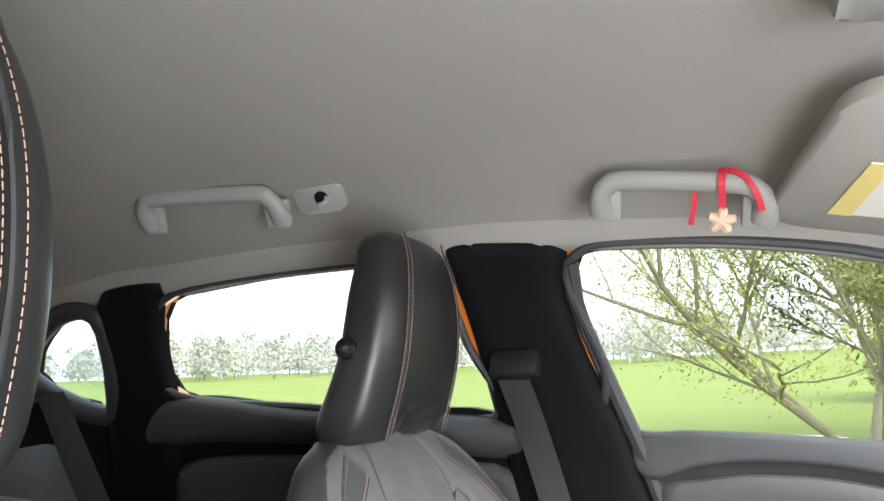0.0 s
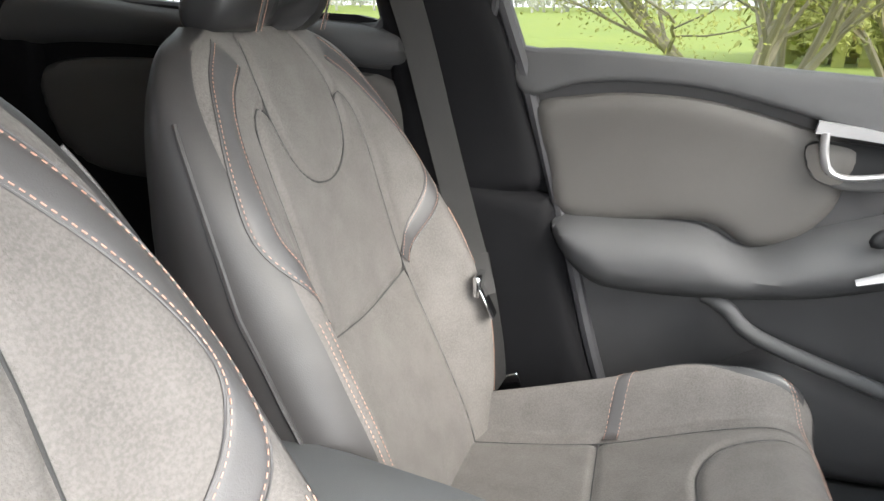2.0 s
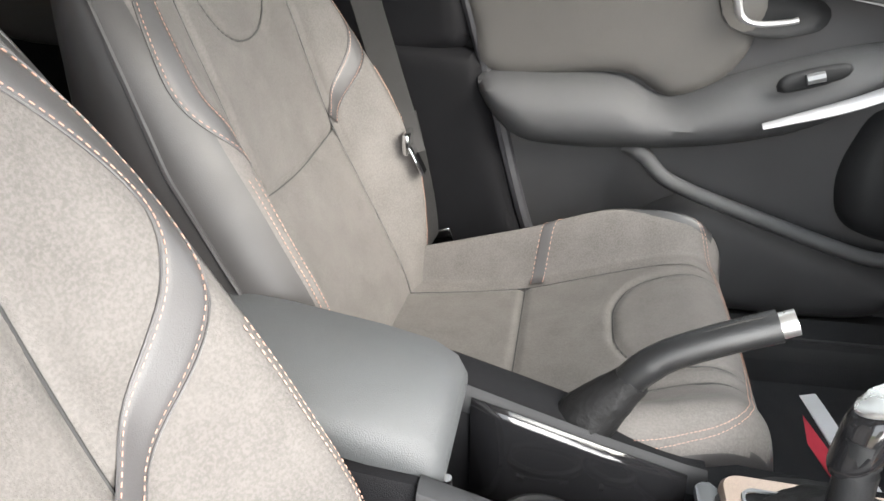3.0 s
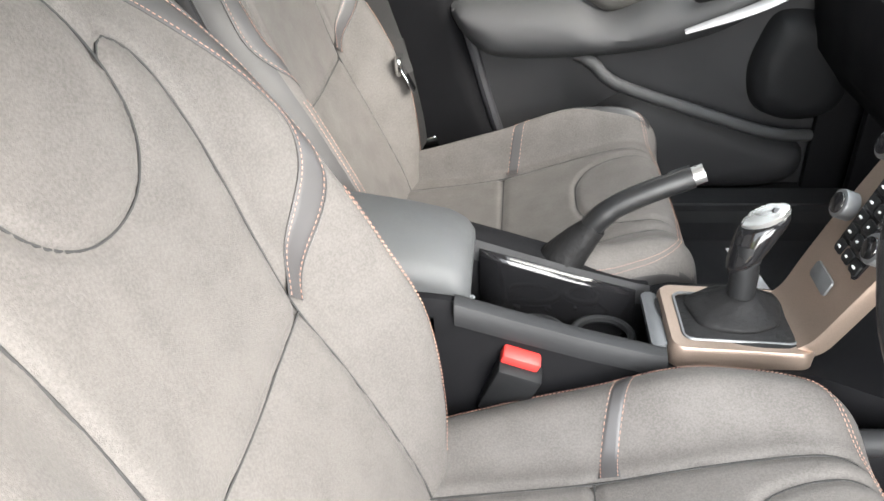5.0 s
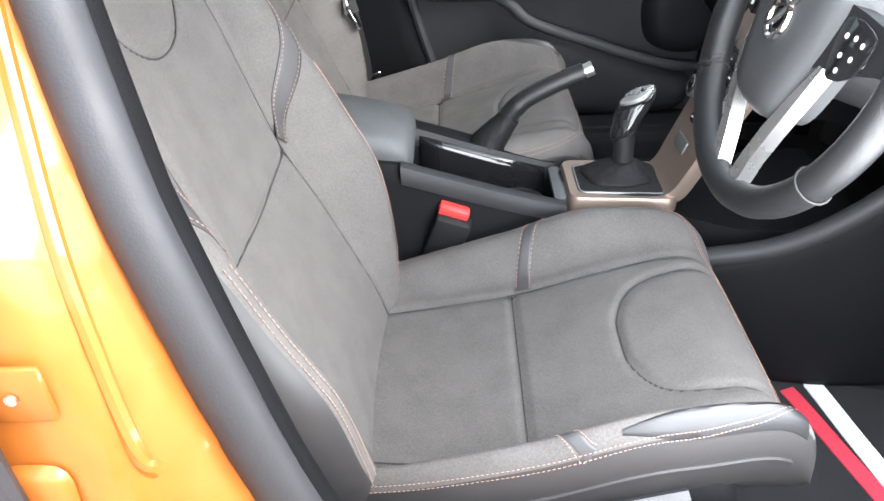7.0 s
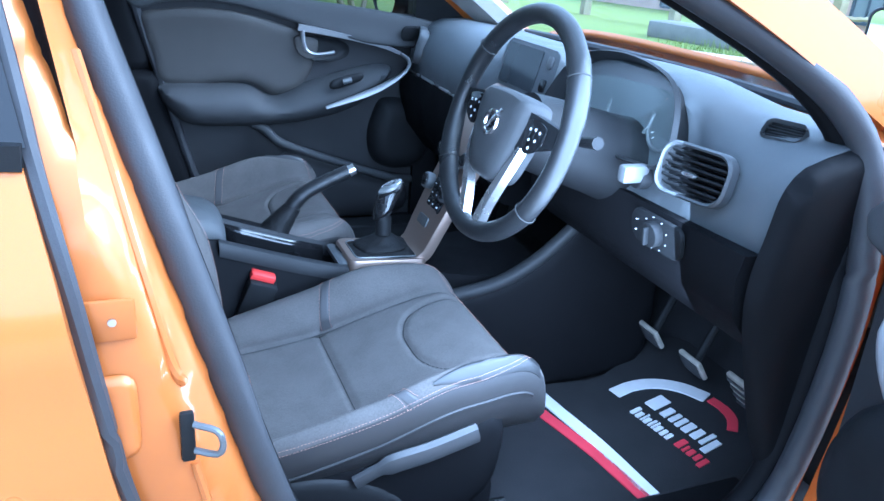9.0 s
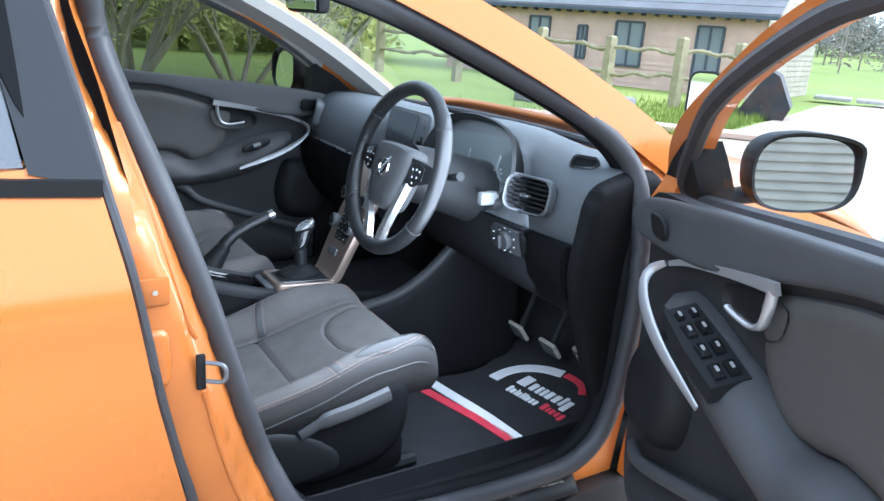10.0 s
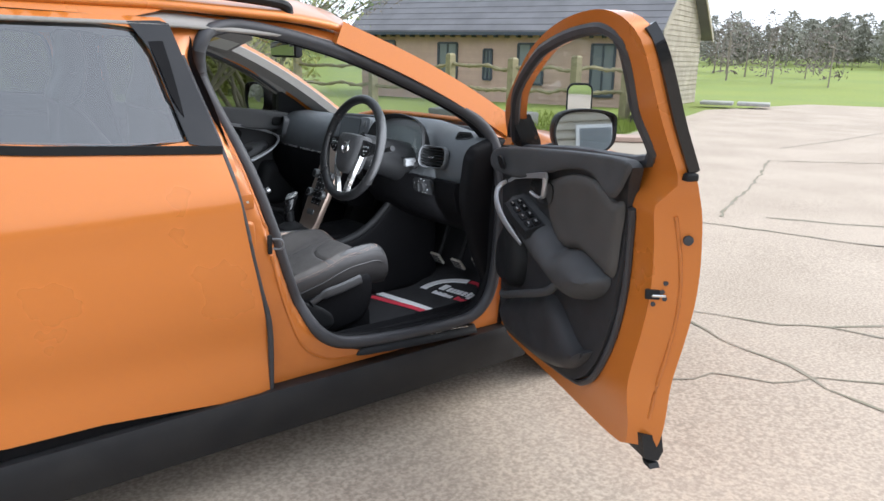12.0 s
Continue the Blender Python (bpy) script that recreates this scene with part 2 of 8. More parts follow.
LINING = mat("headliner_fabric", (0.30, 0.285, 0.265), 0.95, bump=0.5, bump_scale=900, grain=0.2, grain_scale=1000, stain=0.15, stain_scale=2)
GREYPL = mat("light_grey_plastic", (0.27, 0.26, 0.25), 0.55, bump=0.2, bump_scale=900, stain=0.15)
SILVER = mat("satin_silver", (0.62, 0.62, 0.62), 0.28, 0.9, stain=0.2, stain_scale=20)
CHROME = mat("chrome", (0.75, 0.75, 0.76), 0.12, 1.0)
BRONZE = mat("bronze_console_trim", (0.29, 0.225, 0.185), 0.38, 0.7, grain=0.3, grain_scale=900, stain=0.2)
GLOSSBLACK = mat("gloss_black", (0.01, 0.01, 0.011), 0.12, stain=0.1)
WHEELLEATHER = mat("wheel_leather", (0.013, 0.0135, 0.0145), 0.34, bump=0.3, bump_scale=800, stain=0.3, stain_scale=12)
BELT = mat("belt_webbing", (0.014, 0.0135, 0.0135), 0.75, bump=0.7, bump_scale=1500, stain=0.2)
RED = mat("red_plastic", (0.62, 0.045, 0.04), 0.45, stain=0.15)
CARPET = mat("black_carpet", (0.014, 0.014, 0.016), 0.95, bump=1.0, bump_scale=700, grain=0.3, grain_scale=700, stain=0.4, stain_scale=9)
MATPRINT_W = mat("mat_print_white", (0.72, 0.72, 0.74), 0.8, stain=0.2, stain_scale=14)
MATPRINT_R = mat("mat_print_red", (0.60, 0.04, 0.07), 0.8, stain=0.2, stain_scale=14)
GLASS = glass("clear_glass")
# slight green tint, darkened far beyond it to dim the bright view outside
GLASSLEFT = glass("dimmed_green_glass", (0.95, 1.0, 0.97), 0.29)
SATIN = mat("pale_satin_metal", (0.40, 0.40, 0.41), 0.36, 0.6, stain=0.15, stain_scale=20)
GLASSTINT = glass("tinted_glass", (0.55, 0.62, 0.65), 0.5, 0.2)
MIRROR = mat("mirror_glass", (0.85, 0.87, 0.88), 0.02, 1.0)

# ---- surfaces of the car ----
MID = 0.02                       # the car's centre line, y


def table(pts, n=12):
    d = np.array(spline(pts, n))
    return lambda z: float(np.interp(z, d[:, 0], d[:, 1]))


side_y = table([(0.1, 0.77), (0.3, 0.795), (0.45, 0.80), (0.8, 0.82), (1.0, 0.80), (1.12, 0.76), (1.28, 0.675), (1.45, 0.59), (1.56, 0.50)])
inner_y = table([(0.2, 0.74), (0.45, 0.755), (0.8, 0.76), (1.0, 0.75), (1.12, 0.72), (1.28, 0.655), (1.42, 0.58), (1.5, 0.5)])


def plan(x):
    return 1 - 0.16 * float(smooth(x, 1.35, 2.3)) ** 1.3 - 0.14 * float(smooth(-x, 1.2, 2.1))


def out_right(u, v, d=0.0):
    return Vector((u, MID - side_y(v) * plan(u) + d, v))


def out_left(u, v, d=0.0):
    return Vector((u, MID + side_y(v) * plan(u) - d, v))


def in_left(u, v, h=0.0):
    return Vector((u, MID + inner_y(v) - h, v))


def in_right(u, v, h=0.0):
    return Vector((u, MID - inner_y(v) + h, v))


def pillow(bm, outline, fmap, height, edge, step=0.02, base=0.0):
    """A padded panel that rises from its rim; the rim keeps to the base surface."""
    O = [tuple(p) for p in resample(outline, step, True)]
    A = np.array(O)
    B = np.roll(A, -1, 0)
    D = B - A
    L2 = (D ** 2).sum(1) + 1e-12

    def rise(u, v, d):
        q = np.array((u, v))
        t = np.clip(((q - A) * D).sum(1) / L2, 0, 1)
        r = np.min(np.linalg.norm(A + D * t[:, None] - q, axis=1))
        k = min(r / edge, 1)
        return fmap(u, v, base + (height(u, v) if callable(height) else height) * math.sqrt(max(0, 1 - (1 - k) ** 2)))
    C = np.array(resample(outline, min(step, edge * 0.4), True))
    T = np.roll(C, -1, 0) - np.roll(C, 1, 0)
    N = np.stack([-T[:, 1], T[:, 0]], 1) / (np.linalg.norm(T, axis=1)[:, None] + 1e-12)
    if not inside(tuple(C[0] + N[0] * edge * 0.05), O):
        N = -N
    extra = []
    for e in (0.12, 0.4, 0.8):
        for q in C + N * edge * e:
            t = np.clip(((q - A) * D).sum(1) / L2, 0, 1)
            if np.min(np.linalg.norm(A + D * t[:, None] - q, axis=1)) > edge * e * 0.93 and inside(tuple(q), O):
                if not extra or np.min(np.linalg.norm(np.array(extra[-60:]) - q, axis=1)) > edge * 0.1:
                    extra.append(tuple(q))
    return sheet(bm, outline, rise, step=step, extra=extra)


# ---- ground and distance ----
CONCRETE = mat("yard_concrete", (0.365, 0.300, 0.232), 0.92, grain=0.6, grain_scale=75, stain=0.7, stain_scale=0.9, colour2=(0.255, 0.205, 0.155), bump=1.0, bump_scale=40)
GRASS = mat("field_grass", (0.16, 0.21, 0.03), 0.9, stain=0.7, stain_scale=0.15, colour2=(0.23, 0.26, 0.05), grain=0.3, grain_scale=8)
ground_bm = bmesh.new()
radii = [0.0, 2, 4, 6, 8, 11, 14, 18, 22, 26, 30, 35, 40, 50, 60, 75, 90, 120, 160, 300, 700, 2000]


def land(x, y):
    """Height of the ground: level by the car, falling gently across the yard, rising again far off."""
    r = math.hypot(x, y)
    s = 0.77 * x + 0.64 * y
    return 0.10 - 0.012 * min(22.0, max(0.0, s - 3.0)) + 0.032 * (max(0.0, min(r, 160.0) - 38.0)) * (1 - 0.35 * math.cos(math.atan2(y, x) - 0.5)) + 0.004 * max(0.0, r - 160.0)


loops = [[(0.2 + r * math.cos(2 * math.pi * k / 96), r * math.sin(2 * math.pi * k / 96), land(r * math.cos(2 * math.pi * k / 96), r * math.sin(2 * math.pi * k / 96)) - 0.03) for k in range(96)] for r in radii[1:]]
rings(ground_bm, loops, caps=(True, False))
ground = part("ground", ground_bm, GRASS)
tagged(ground, "green grass field spreading out to the horizon", "ground", kind="structure")
yard_bm = bmesh.new()
yard_out = [(-12, -14), (14, -16), (34, -8), (31, 4), (27, 11), (20, 10.6), (14.5, 8.0), (10.5, 6.2), (6, 4.2), (1.5, 3.4), (-9, 3.2)]
sheet(yard_bm, yard_out, lambda u, v, d: Vector((u, v, land(u, v) + 0.012 * noise.noise((u * 0.5, v * 0.5, 0)) - d)), step=0.8, thick=0.12)
yard = part("pavement", yard_bm, CONCRETE)
tagged(yard, "worn pale concrete farmyard with cracked joints", "pavement", kind="structure")

# ---- the car's shell ----
car = thing("car", (MID, 0, 0.0), "orange five-door hatchback, driver's door standing open", "car")
ROOF_EDGE = [(-1.75, 1.40), (-1.35, 1.475), (-0.9, 1.508), (-0.17, 1.505), (0.208, 1.485), (0.378, 1.460), (0.616, 1.388), (0.949, 1.218), (1.22, 1.085)]
APERTURE = spline([(-0.094, 1.375), (-0.075, 1.437), (-0.023, 1.462), (0.06, 1.466), (0.236, 1.435), (0.425, 1.379), (0.592, 1.309), (0.771, 1.225), (0.872, 1.15), (0.905, 1.06), (0.90, 0.80), (0.885, 0.57), (0.82, 0.475), (0.70, 0.455), (0.45, 0.462), (0.26, 0.485), (0.167, 0.535), (0.120, 0.625), (0.080, 0.744), (0.037, 0.899), (-0.020, 1.092), (-0.070, 1.25)], 4, True)
jamb_out = [(-0.95, 0.40), (0.93, 0.39), (0.955, 0.9), (1.02, 1.09)] + list(reversed([(x, z - 0.004) for x, z in ROOF_EDGE[2:8]]))
jamb_out = jamb_out + [(-0.95, 1.2)]


def pillar_depth(u, v):
    """How far the flange behind the door opening steps in from the pillar's outer face."""
    edge = float(np.interp(v, [0.535, 0.625, 0.744, 0.899, 1.092, 1.25, 1.375], [0.167, 0.120, 0.080, 0.037, -0.020, -0.070, -0.094]))
    return 0.078 * float(smooth(u - edge, -0.058, 0.0)) * float(smooth(u, 0.35, 0.16)) * float(smooth(v, 0.50, 0.66)) * float(smooth(v, 1.45, 1.30))


bm = bmesh.new()
REARWIN = spline([(-0.205, 1.158), (-0.22, 1.27), (-0.245, 1.40), (-0.29, 1.455), (-0.6, 1.462), (-0.80, 1.44), (-0.93, 1.36), (-0.86, 1.215), (-0.6, 1.172)], 4, True)
sheet(bm, jamb_out, lambda u, v, d: out_right(u, v, 0.03 + d + pillar_depth(u, v)), holes=[APERTURE, REARWIN], step=0.018, thick=0.045)
part("door_jamb", bm, JAMB, car, "orange painted door frame and pillar")

# seal that runs round the door opening
bm = bmesh.new()
tube(bm, [out_right(x, z, 0.025 + pillar_depth(x, z)) for x, z in resample(APERTURE, 0.02, True)], 0.021, 10, True)
seal = part("door_seal", bm, RUBBER, car, "black rubber door seal")
bm = bmesh.new()
tube(bm, [out_right(x, z, 0.062 + 0.8 * pillar_depth(x, z)) for x, z in resample(APERTURE, 0.02, True)], 0.021, 10, True)
part("seal_flap", bm, TRIMDARK, seal)

# rear door skin
RD = [(-0.018, 0.385), (-0.022, 0.60), (-0.050, 0.73), (-0.070, 0.83), (-0.082, 0.915), (-0.099, 1.03), (-0.116, 1.12), (-0.124, 1.17), (-0.141, 1.26), (-0.168, 1.39), (-0.185, 1.482), (-0.6, 1.488), (-0.85, 1.462), (-0.98, 1.37), (-0.93, 1.22), (-0.90, 1.0), (-0.93, 0.8), (-0.80, 0.62), (-0.74, 0.44), (-0.5, 0.435), (-0.3, 0.415)]
bm = bmesh.new()


def rear_skin(u, v, d):
    crease = 0.012 * math.exp(-((v - 0.99 - 0.02 * u) / 0.05) ** 2) - 0.010 * math.exp(-((v - 0.56) / 0.09) ** 2)
    edge = 0.018 * float(smooth(u, -0.06, -0.015)) * float(smooth(v, 1.15, 0.9))
    return out_right(u, v, d - crease + edge * 0.4)


sheet(bm, RD, rear_skin, holes=[REARWIN], step=0.022, thick=0.022)
rear_door = part("rear_door", bm, PAINT, car)
bm = bmesh.new()
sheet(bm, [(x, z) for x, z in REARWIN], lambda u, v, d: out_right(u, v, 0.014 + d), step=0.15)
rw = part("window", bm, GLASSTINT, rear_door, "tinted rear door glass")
rw.visible_shadow = False
bm = bmesh.new()
sheet(bm, [(-0.113, 1.14), (-0.139, 1.271), (-0.161, 1.375), (-0.180, 1.475), (-0.29, 1.47), (-0.245, 1.40), (-0.22, 1.27), (-0.20, 1.15)], lambda u, v, d: out_right(u, v, -0.004 + d), step=0.03, thick=0.012)
part("pillar_cover", bm, GLOSSBLACK, rear_door, "black pillar applique")
bm = bmesh.new()
ribbon(bm, [out_right(x, z, -0.004) for x, z in spline([(-0.116, 1.133), (-0.4, 1.148), (-0.66, 1.165), (-0.9, 1.205)], 6)], 0.022, 0.012, (0, 0, 1))
part("belt_moulding", bm, BLACKPL, rear_door)
bm = bmesh.new()
tube(bm, [out_right(x, z, 0.012) for x, z in spline([(-0.014, 0.40), (-0.016, 0.60), (-0.044, 0.73), (-0.064, 0.83), (-0.076, 0.915), (-0.093, 1.03), (-0.110, 1.12), (-0.118, 1.17), (-0.135, 1.26), (-0.160, 1.38)], 6)], 0.009, 8)
part("edge_seal", bm, RUBBER, rear_door)

# front wing, rear quarter, left side, roof, bonnet
bm = bmesh.new()
arch = [(1.42 + 0.37 * math.cos(radians(a)), 0.43 + 0.37 * math.sin(radians(a))) for a in range(0, 181, 12)]
wing = [(0.945, 0.40), (1.05, 0.40)] + arch[::-1] + [(2.1, 0.40), (2.2, 0.62), (2.05, 0.83), (1.6, 0.955), (1.22, 1.06), (1.02, 1.085), (0.955, 1.0)]
sheet(bm, wing, lambda u, v, d: out_right(u, v, d), step=0.05, thick=0.02)
part("front_wing", bm, PAINT, car)
bm = bmesh.new()
sheet(bm, wing, lambda u, v, d: out_left(u, v, d), step=0.05, thick=0.02)
part("front_wing", bm, PAINT, car)
rarch = [(-1.23 + 0.37 * math.cos(radians(a)), 0.43 + 0.37 * math.sin(radians(a))) for a in range(0, 181, 12)]
quarter = [(-0.745, 0.44), (-0.80, 0.61), (-0.935, 0.80), (-0.905, 1.0), (-0.935, 1.22), (-0.985, 1.37), (-0.86, 1.466), (-0.6, 1.492), (-0.27, 1.482), (-0.17, 1.505), (-0.9, 1.508), (-1.35, 1.475), (-1.75, 1.36), (-2.0, 1.0), (-2.05, 0.7), (-1.95, 0.42)] + rarch[::-1] + []
QWIN = spline([(-1.03, 1.24), (-0.985, 1.42), (-1.10, 1.43), (-1.24, 1.34), (-1.16, 1.265)], 5, True)
for fm in (out_right, out_left):
    bm = bmesh.new()
    sheet(bm, quarter, lambda u, v, d, fm=fm: fm(u, v, d), holes=[QWIN], step=0.05, thick=0.02)
    q = part("rear_quarter", bm, PAINT, car)
    bm = bmesh.new()
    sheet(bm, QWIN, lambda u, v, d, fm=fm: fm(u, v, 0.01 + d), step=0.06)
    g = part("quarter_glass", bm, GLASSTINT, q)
    bm = bmesh.new()
    tube(bm, [fm(x, z, 0.034) for x, z in resample(QWIN, 0.02, True)], 0.022, 10, True)
    part("window_seal", bm, RUBBER, q)
    g.visible_shadow = False

FRONTWIN = spline([(-0.015, 1.172), (-0.035, 1.28), (-0.068, 1.405), (-0.04, 1.442), (0.02, 1.448), (0.18, 1.432), (0.36, 1.392), (0.60, 1.295), (0.80, 1.175), (0.845, 1.10), (0.70, 1.108), (0.36, 1.143)], 4, True)
LREARWIN = spline([(-0.232, 1.202), (-0.245, 1.32), (-0.275, 1.43), (-0.36, 1.458), (-0.58, 1.462), (-0.79, 1.448), (-0.865, 1.392), (-0.872, 1.27), (-0.57, 1.232)], 4, True)
left_front = [(0.935, 0.40), (0.945, 0.98), (1.0, 1.08), (0.949, 1.21), (0.616, 1.38), (0.378, 1.452), (0.208, 1.478), (-0.10, 1.488), (-0.135, 1.42), (-0.10, 1.2), (-0.03, 0.98), (-0.012, 0.40)]
left_rear = [(-0.018, 0.40), (-0.037, 0.98), (-0.107, 1.2), (-0.142, 1.42), (-0.107, 1.488), (-0.6, 1.488), (-0.86, 1.462), (-0.98, 1.37), (-0.93, 1.22), (-0.90, 1.0), (-0.93, 0.8), (-0.80, 0.62), (-0.74, 0.44)]
for nm, ol, hole in (("front_door", left_front, FRONTWIN), ("rear_door", left_rear, LREARWIN)):
    bm = bmesh.new()
    sheet(bm, ol, lambda u, v, d: out_left(u, v, d), holes=[hole], step=0.035, thick=0.03)
    dskin = part(nm, bm, PAINT, car)
    bm = bmesh.new()
    sheet(bm, hole, lambda u, v, d: out_left(u, v, 0.02 + d), step=0.06)
    g = part("window", bm, GLASSLEFT, dskin)
    g.visible_shadow = False
    bm = bmesh.new()
    tube(bm, [out_left(x, z, 0.036) for x, z in resample(hole, 0.02, True)], 0.007, 8, True)
    part("window_seal", bm, RUBBER, dskin)


def crown(x, y):
    """Height of the roof's outer skin."""
    zc = float(np.interp(x, [p[0] for p in ROOF_EDGE], [p[1] for p in ROOF_EDGE]))
    return zc + 0.11 * (1 - min(1, abs((y - MID) / 0.56)) ** 2.2)


bm = bmesh.new()
rows = []
for x in np.linspace(-1.72, 0.42, 28):
    ze = float(np.interp(x, [p[0] for p in ROOF_EDGE], [p[1] for p in ROOF_EDGE]))
    w = side_y(ze) * plan(x)
    rows.append([(x + 0.03 * (1 - k * k), MID + k * w, crown(x, MID + k * 0.56)) for k in np.linspace(-1, 1, 25)])
rings(bm, rows, closed=False)
roof = part("roof", bm, PAINT, car)
roof.modifiers.new("thick", "SOLIDIFY").thickness = -0.018
for s in (-1, 1):
    bm = bmesh.new()
    tube(bm, [(x, MID + s * (0.545 - 0.02 * abs(x + 0.6)), z) for x, z in spline([(0.22, 1.508), (0.15, 1.545), (-0.4, 1.57), (-1.1, 1.545), (-1.3, 1.505)], 6)], 0.016, 8)
    part("roof_rail", bm, BLACKPL, car, "black roof rail")

# windscreen and A pillars
WS_TOP, WS_BASE = (0.43, 1.475), (1.25, 1.085)


def screen(u, v, d=0.0):
    """u across from -1 to 1, v from the roof 0 to the scuttle 1."""
    x = WS_TOP[0] + (WS_BASE[0] - WS_TOP[0]) * v - 0.12 * (u * u) * (0.35 + 0.65 * v)
    z = WS_TOP[1] + (WS_BASE[1] - WS_TOP[1]) * v + 0.03 * math.sin(math.pi * v) + 0.035 * (1 - u * u) * (1 - v)
    return Vector((x + d * 0.4, MID + u * (0.565 + 0.16 * v), z - d))


bm = bmesh.new()
rings(bm, [[screen(u, v) for u in np.linspace(-1, 1, 17)] for v in np.linspace(0, 1, 11)], closed=False)
ws = part("windscreen", bm, GLASS, car)
ws.visible_shadow = False
for s in (-1, 1):
    bm = bmesh.new()
    loops = []
    for v in np.linspace(-0.02, 1.05, 16):
        p = screen(s * 1.0, v)
        q = Vector((p.x - 0.035, MID + s * (abs(p.y - MID) + 0.012), p.z - 0.055))
        loops.append([p + Vector((0.02, 0, 0.014)), p + Vector((0.0, s * 0.035, 0.012)), q + Vector((0, s * 0.035, 0.0)), q, p + Vector((-0.01, -s * 0.035, -0.03)), p + Vector((0.012, -s * 0.03, -0.008))])
    rings(bm, loops)
    pil = part("front_pillar", bm, PAINT, car)
    bm = bmesh.new()
    rings(bm, [[l[3] + Vector((-0.004, -s * 0.002, -0.004)), l[4] + Vector((-0.006, -s * 0.012, -0.008)), l[5] + Vector((0.004, -s * 0.012, -0.006)), l[5] + Vector((0.004, -s * 0.004, 0.0)), l[3] + Vector((0.01, 0, 0.01))] for l in loops])
    part("pillar_trim", bm, LINING, pil, "light grey pillar trim")
bm = bmesh.new()
rows = []
for x in np.linspace(1.2, 2.22, 14):
    w = side_y(0.95) * plan(x) - 0.05
    rows.append([(x + 0.06 * (1 - k * k), MID + k * w, float(np.interp(x, [1.2, 1.6, 2.0, 2.22], [1.075, 1.01, 0.89, 0.74])) + 0.03 * (1 - k ** 4) - 0.05 * abs(k) ** 8) for k in np.linspace(-1, 1, 17)])
rings(bm, rows, closed=False)
bon = part("bonnet", bm, PAINT, car)
bon.modifiers.new("thick", "SOLIDIFY").thickness = -0.02
bm = bmesh.new()
rbox(bm, (2.16, MID, 0.52), (0.18, 1.36, 0.42), 0.06)
part("front_bumper", bm, CLADDING, car)
bm = bmesh.new()
rbox(bm, (-2.02, MID, 0.55), (0.16, 1.36, 0.40), 0.06)
part("rear_bumper", bm, CLADDING, car)
bm = bmesh.new()
rings(bm, [[(-1.74 - 0.36 * v - 0.05 * (1 - k * k), MID + k * (0.56 + 0.16 * v), 1.44 - 0.72 * v) for k in np.linspace(-1, 1, 11)] for v in np.linspace(0, 1, 8)], closed=False)
part("tailgate", bm, PAINT, car).modifiers.new("thick", "SOLIDIFY").thickness = 0.02
for s in (-1, 1):
    bm = bmesh.new()
    rings(bm, [[(2.02 + 0.14 * u - 0.10 * v, MID + s * (0.66 - 0.22 * v), 0.82 - 0.10 * u) for u in np.linspace(0, 1, 5)] for v in np.linspace(-0.2, 1, 7)], closed=False)
    part("headlight", bm, CHROME, car, "clear headlamp").modifiers.new("thick", "SOLIDIFY").thickness = 0.03
TYRE = mat("tyre_rubber", (0.02, 0.02, 0.02), 0.85, stain=0.4, stain_scale=10, colour2=(0.05, 0.045, 0.04))
for wx in (1.42, -1.23):
    for s in (-1, 1):
        yw = MID + s * 0.70
        bm = bmesh.new()
        prof = [(0.21, -0.10), (0.29, -0.108), (0.325, -0.09), (0.335, 0), (0.325, 0.09), (0.29, 0.108), (0.21, 0.10)]
        rings(bm, [[(wx + r * math.cos(a), yw + o, 0.435 + r * math.sin(a)) for r, o in prof] for a in np.linspace(0, 2 * math.pi, 41)], closed=False)
        w = part("wheel", bm, TYRE, car)
        bm = bmesh.new()
        for k in range(5):
            a = 2 * math.pi * k / 5
            tube(bm, [(wx, yw + s * 0.07, 0.435), (wx + 0.21 * math.cos(a), yw + s * 0.085, 0.435 + 0.21 * math.sin(a))], 0.022, 8)
        tube(bm, [(wx + 0.208 * math.cos(a), yw + s * 0.085, 0.435 + 0.208 * math.sin(a)) for a in np.linspace(0, 2 * math.pi, 32, endpoint=False)], 0.012, 8, True, up=(0, 1, 0))
        part("rim", bm, SILVER, w)

# sill cladding, underbody, floor
for s, fm in ((-1, out_right), (1, out_left)):
    bm = bmesh.new()
    prof = [(0.405, 0.03), (0.40, -0.012), (0.375, -0.022), (0.30, -0.02), (0.25, -0.004), (0.225, 0.05), (0.235, 0.12)]
    rings(bm, [[fm(x, z, d) for z, d in prof] for x in np.linspace(-0.86, 1.06, 24)], closed=False)
    part("sill_cladding", bm, CLADDING, car, "grey plastic sill cladding").modifiers.new("thick", "SOLIDIFY").thickness = 0.006
bm = bmesh.new()
rbox(bm, (0.1, MID, 0.29), (3.6, 1.36, 0.06), 0.01)
part("underbody", bm, BLACKPL, car)
bm = bmesh.new()
rings(bm, [[(x, MID - 0.76, 0.40), (x, MID - 0.72, 0.468), (x, MID - 0.66, 0.468), (x, MID - 0.64, 0.392), (x, MID - 0.2, 0.382), (x, MID - 0.14, 0.42), (x, MID + 0.14, 0.42), (x, MID + 0.2, 0.382), (x, MID + 0.64, 0.392), (x, MID + 0.66, 0.468), (x, MID + 0.76, 0.468)] for x in np.linspace(-1.9, 1.05, 12)], closed=False)
part("floor_pan", bm, CARPET, car, "black carpeted car floor").modifiers.new("thick", "SOLIDIFY").thickness = -0.01
bm = bmesh.new()
rings(bm, [[(1.03, y, 0.385), (1.20, y, 0.425), (1.32, y, 0.62), (1.36, y, 0.95)] for y in np.linspace(MID - 0.75, MID + 0.75, 8)], closed=False)
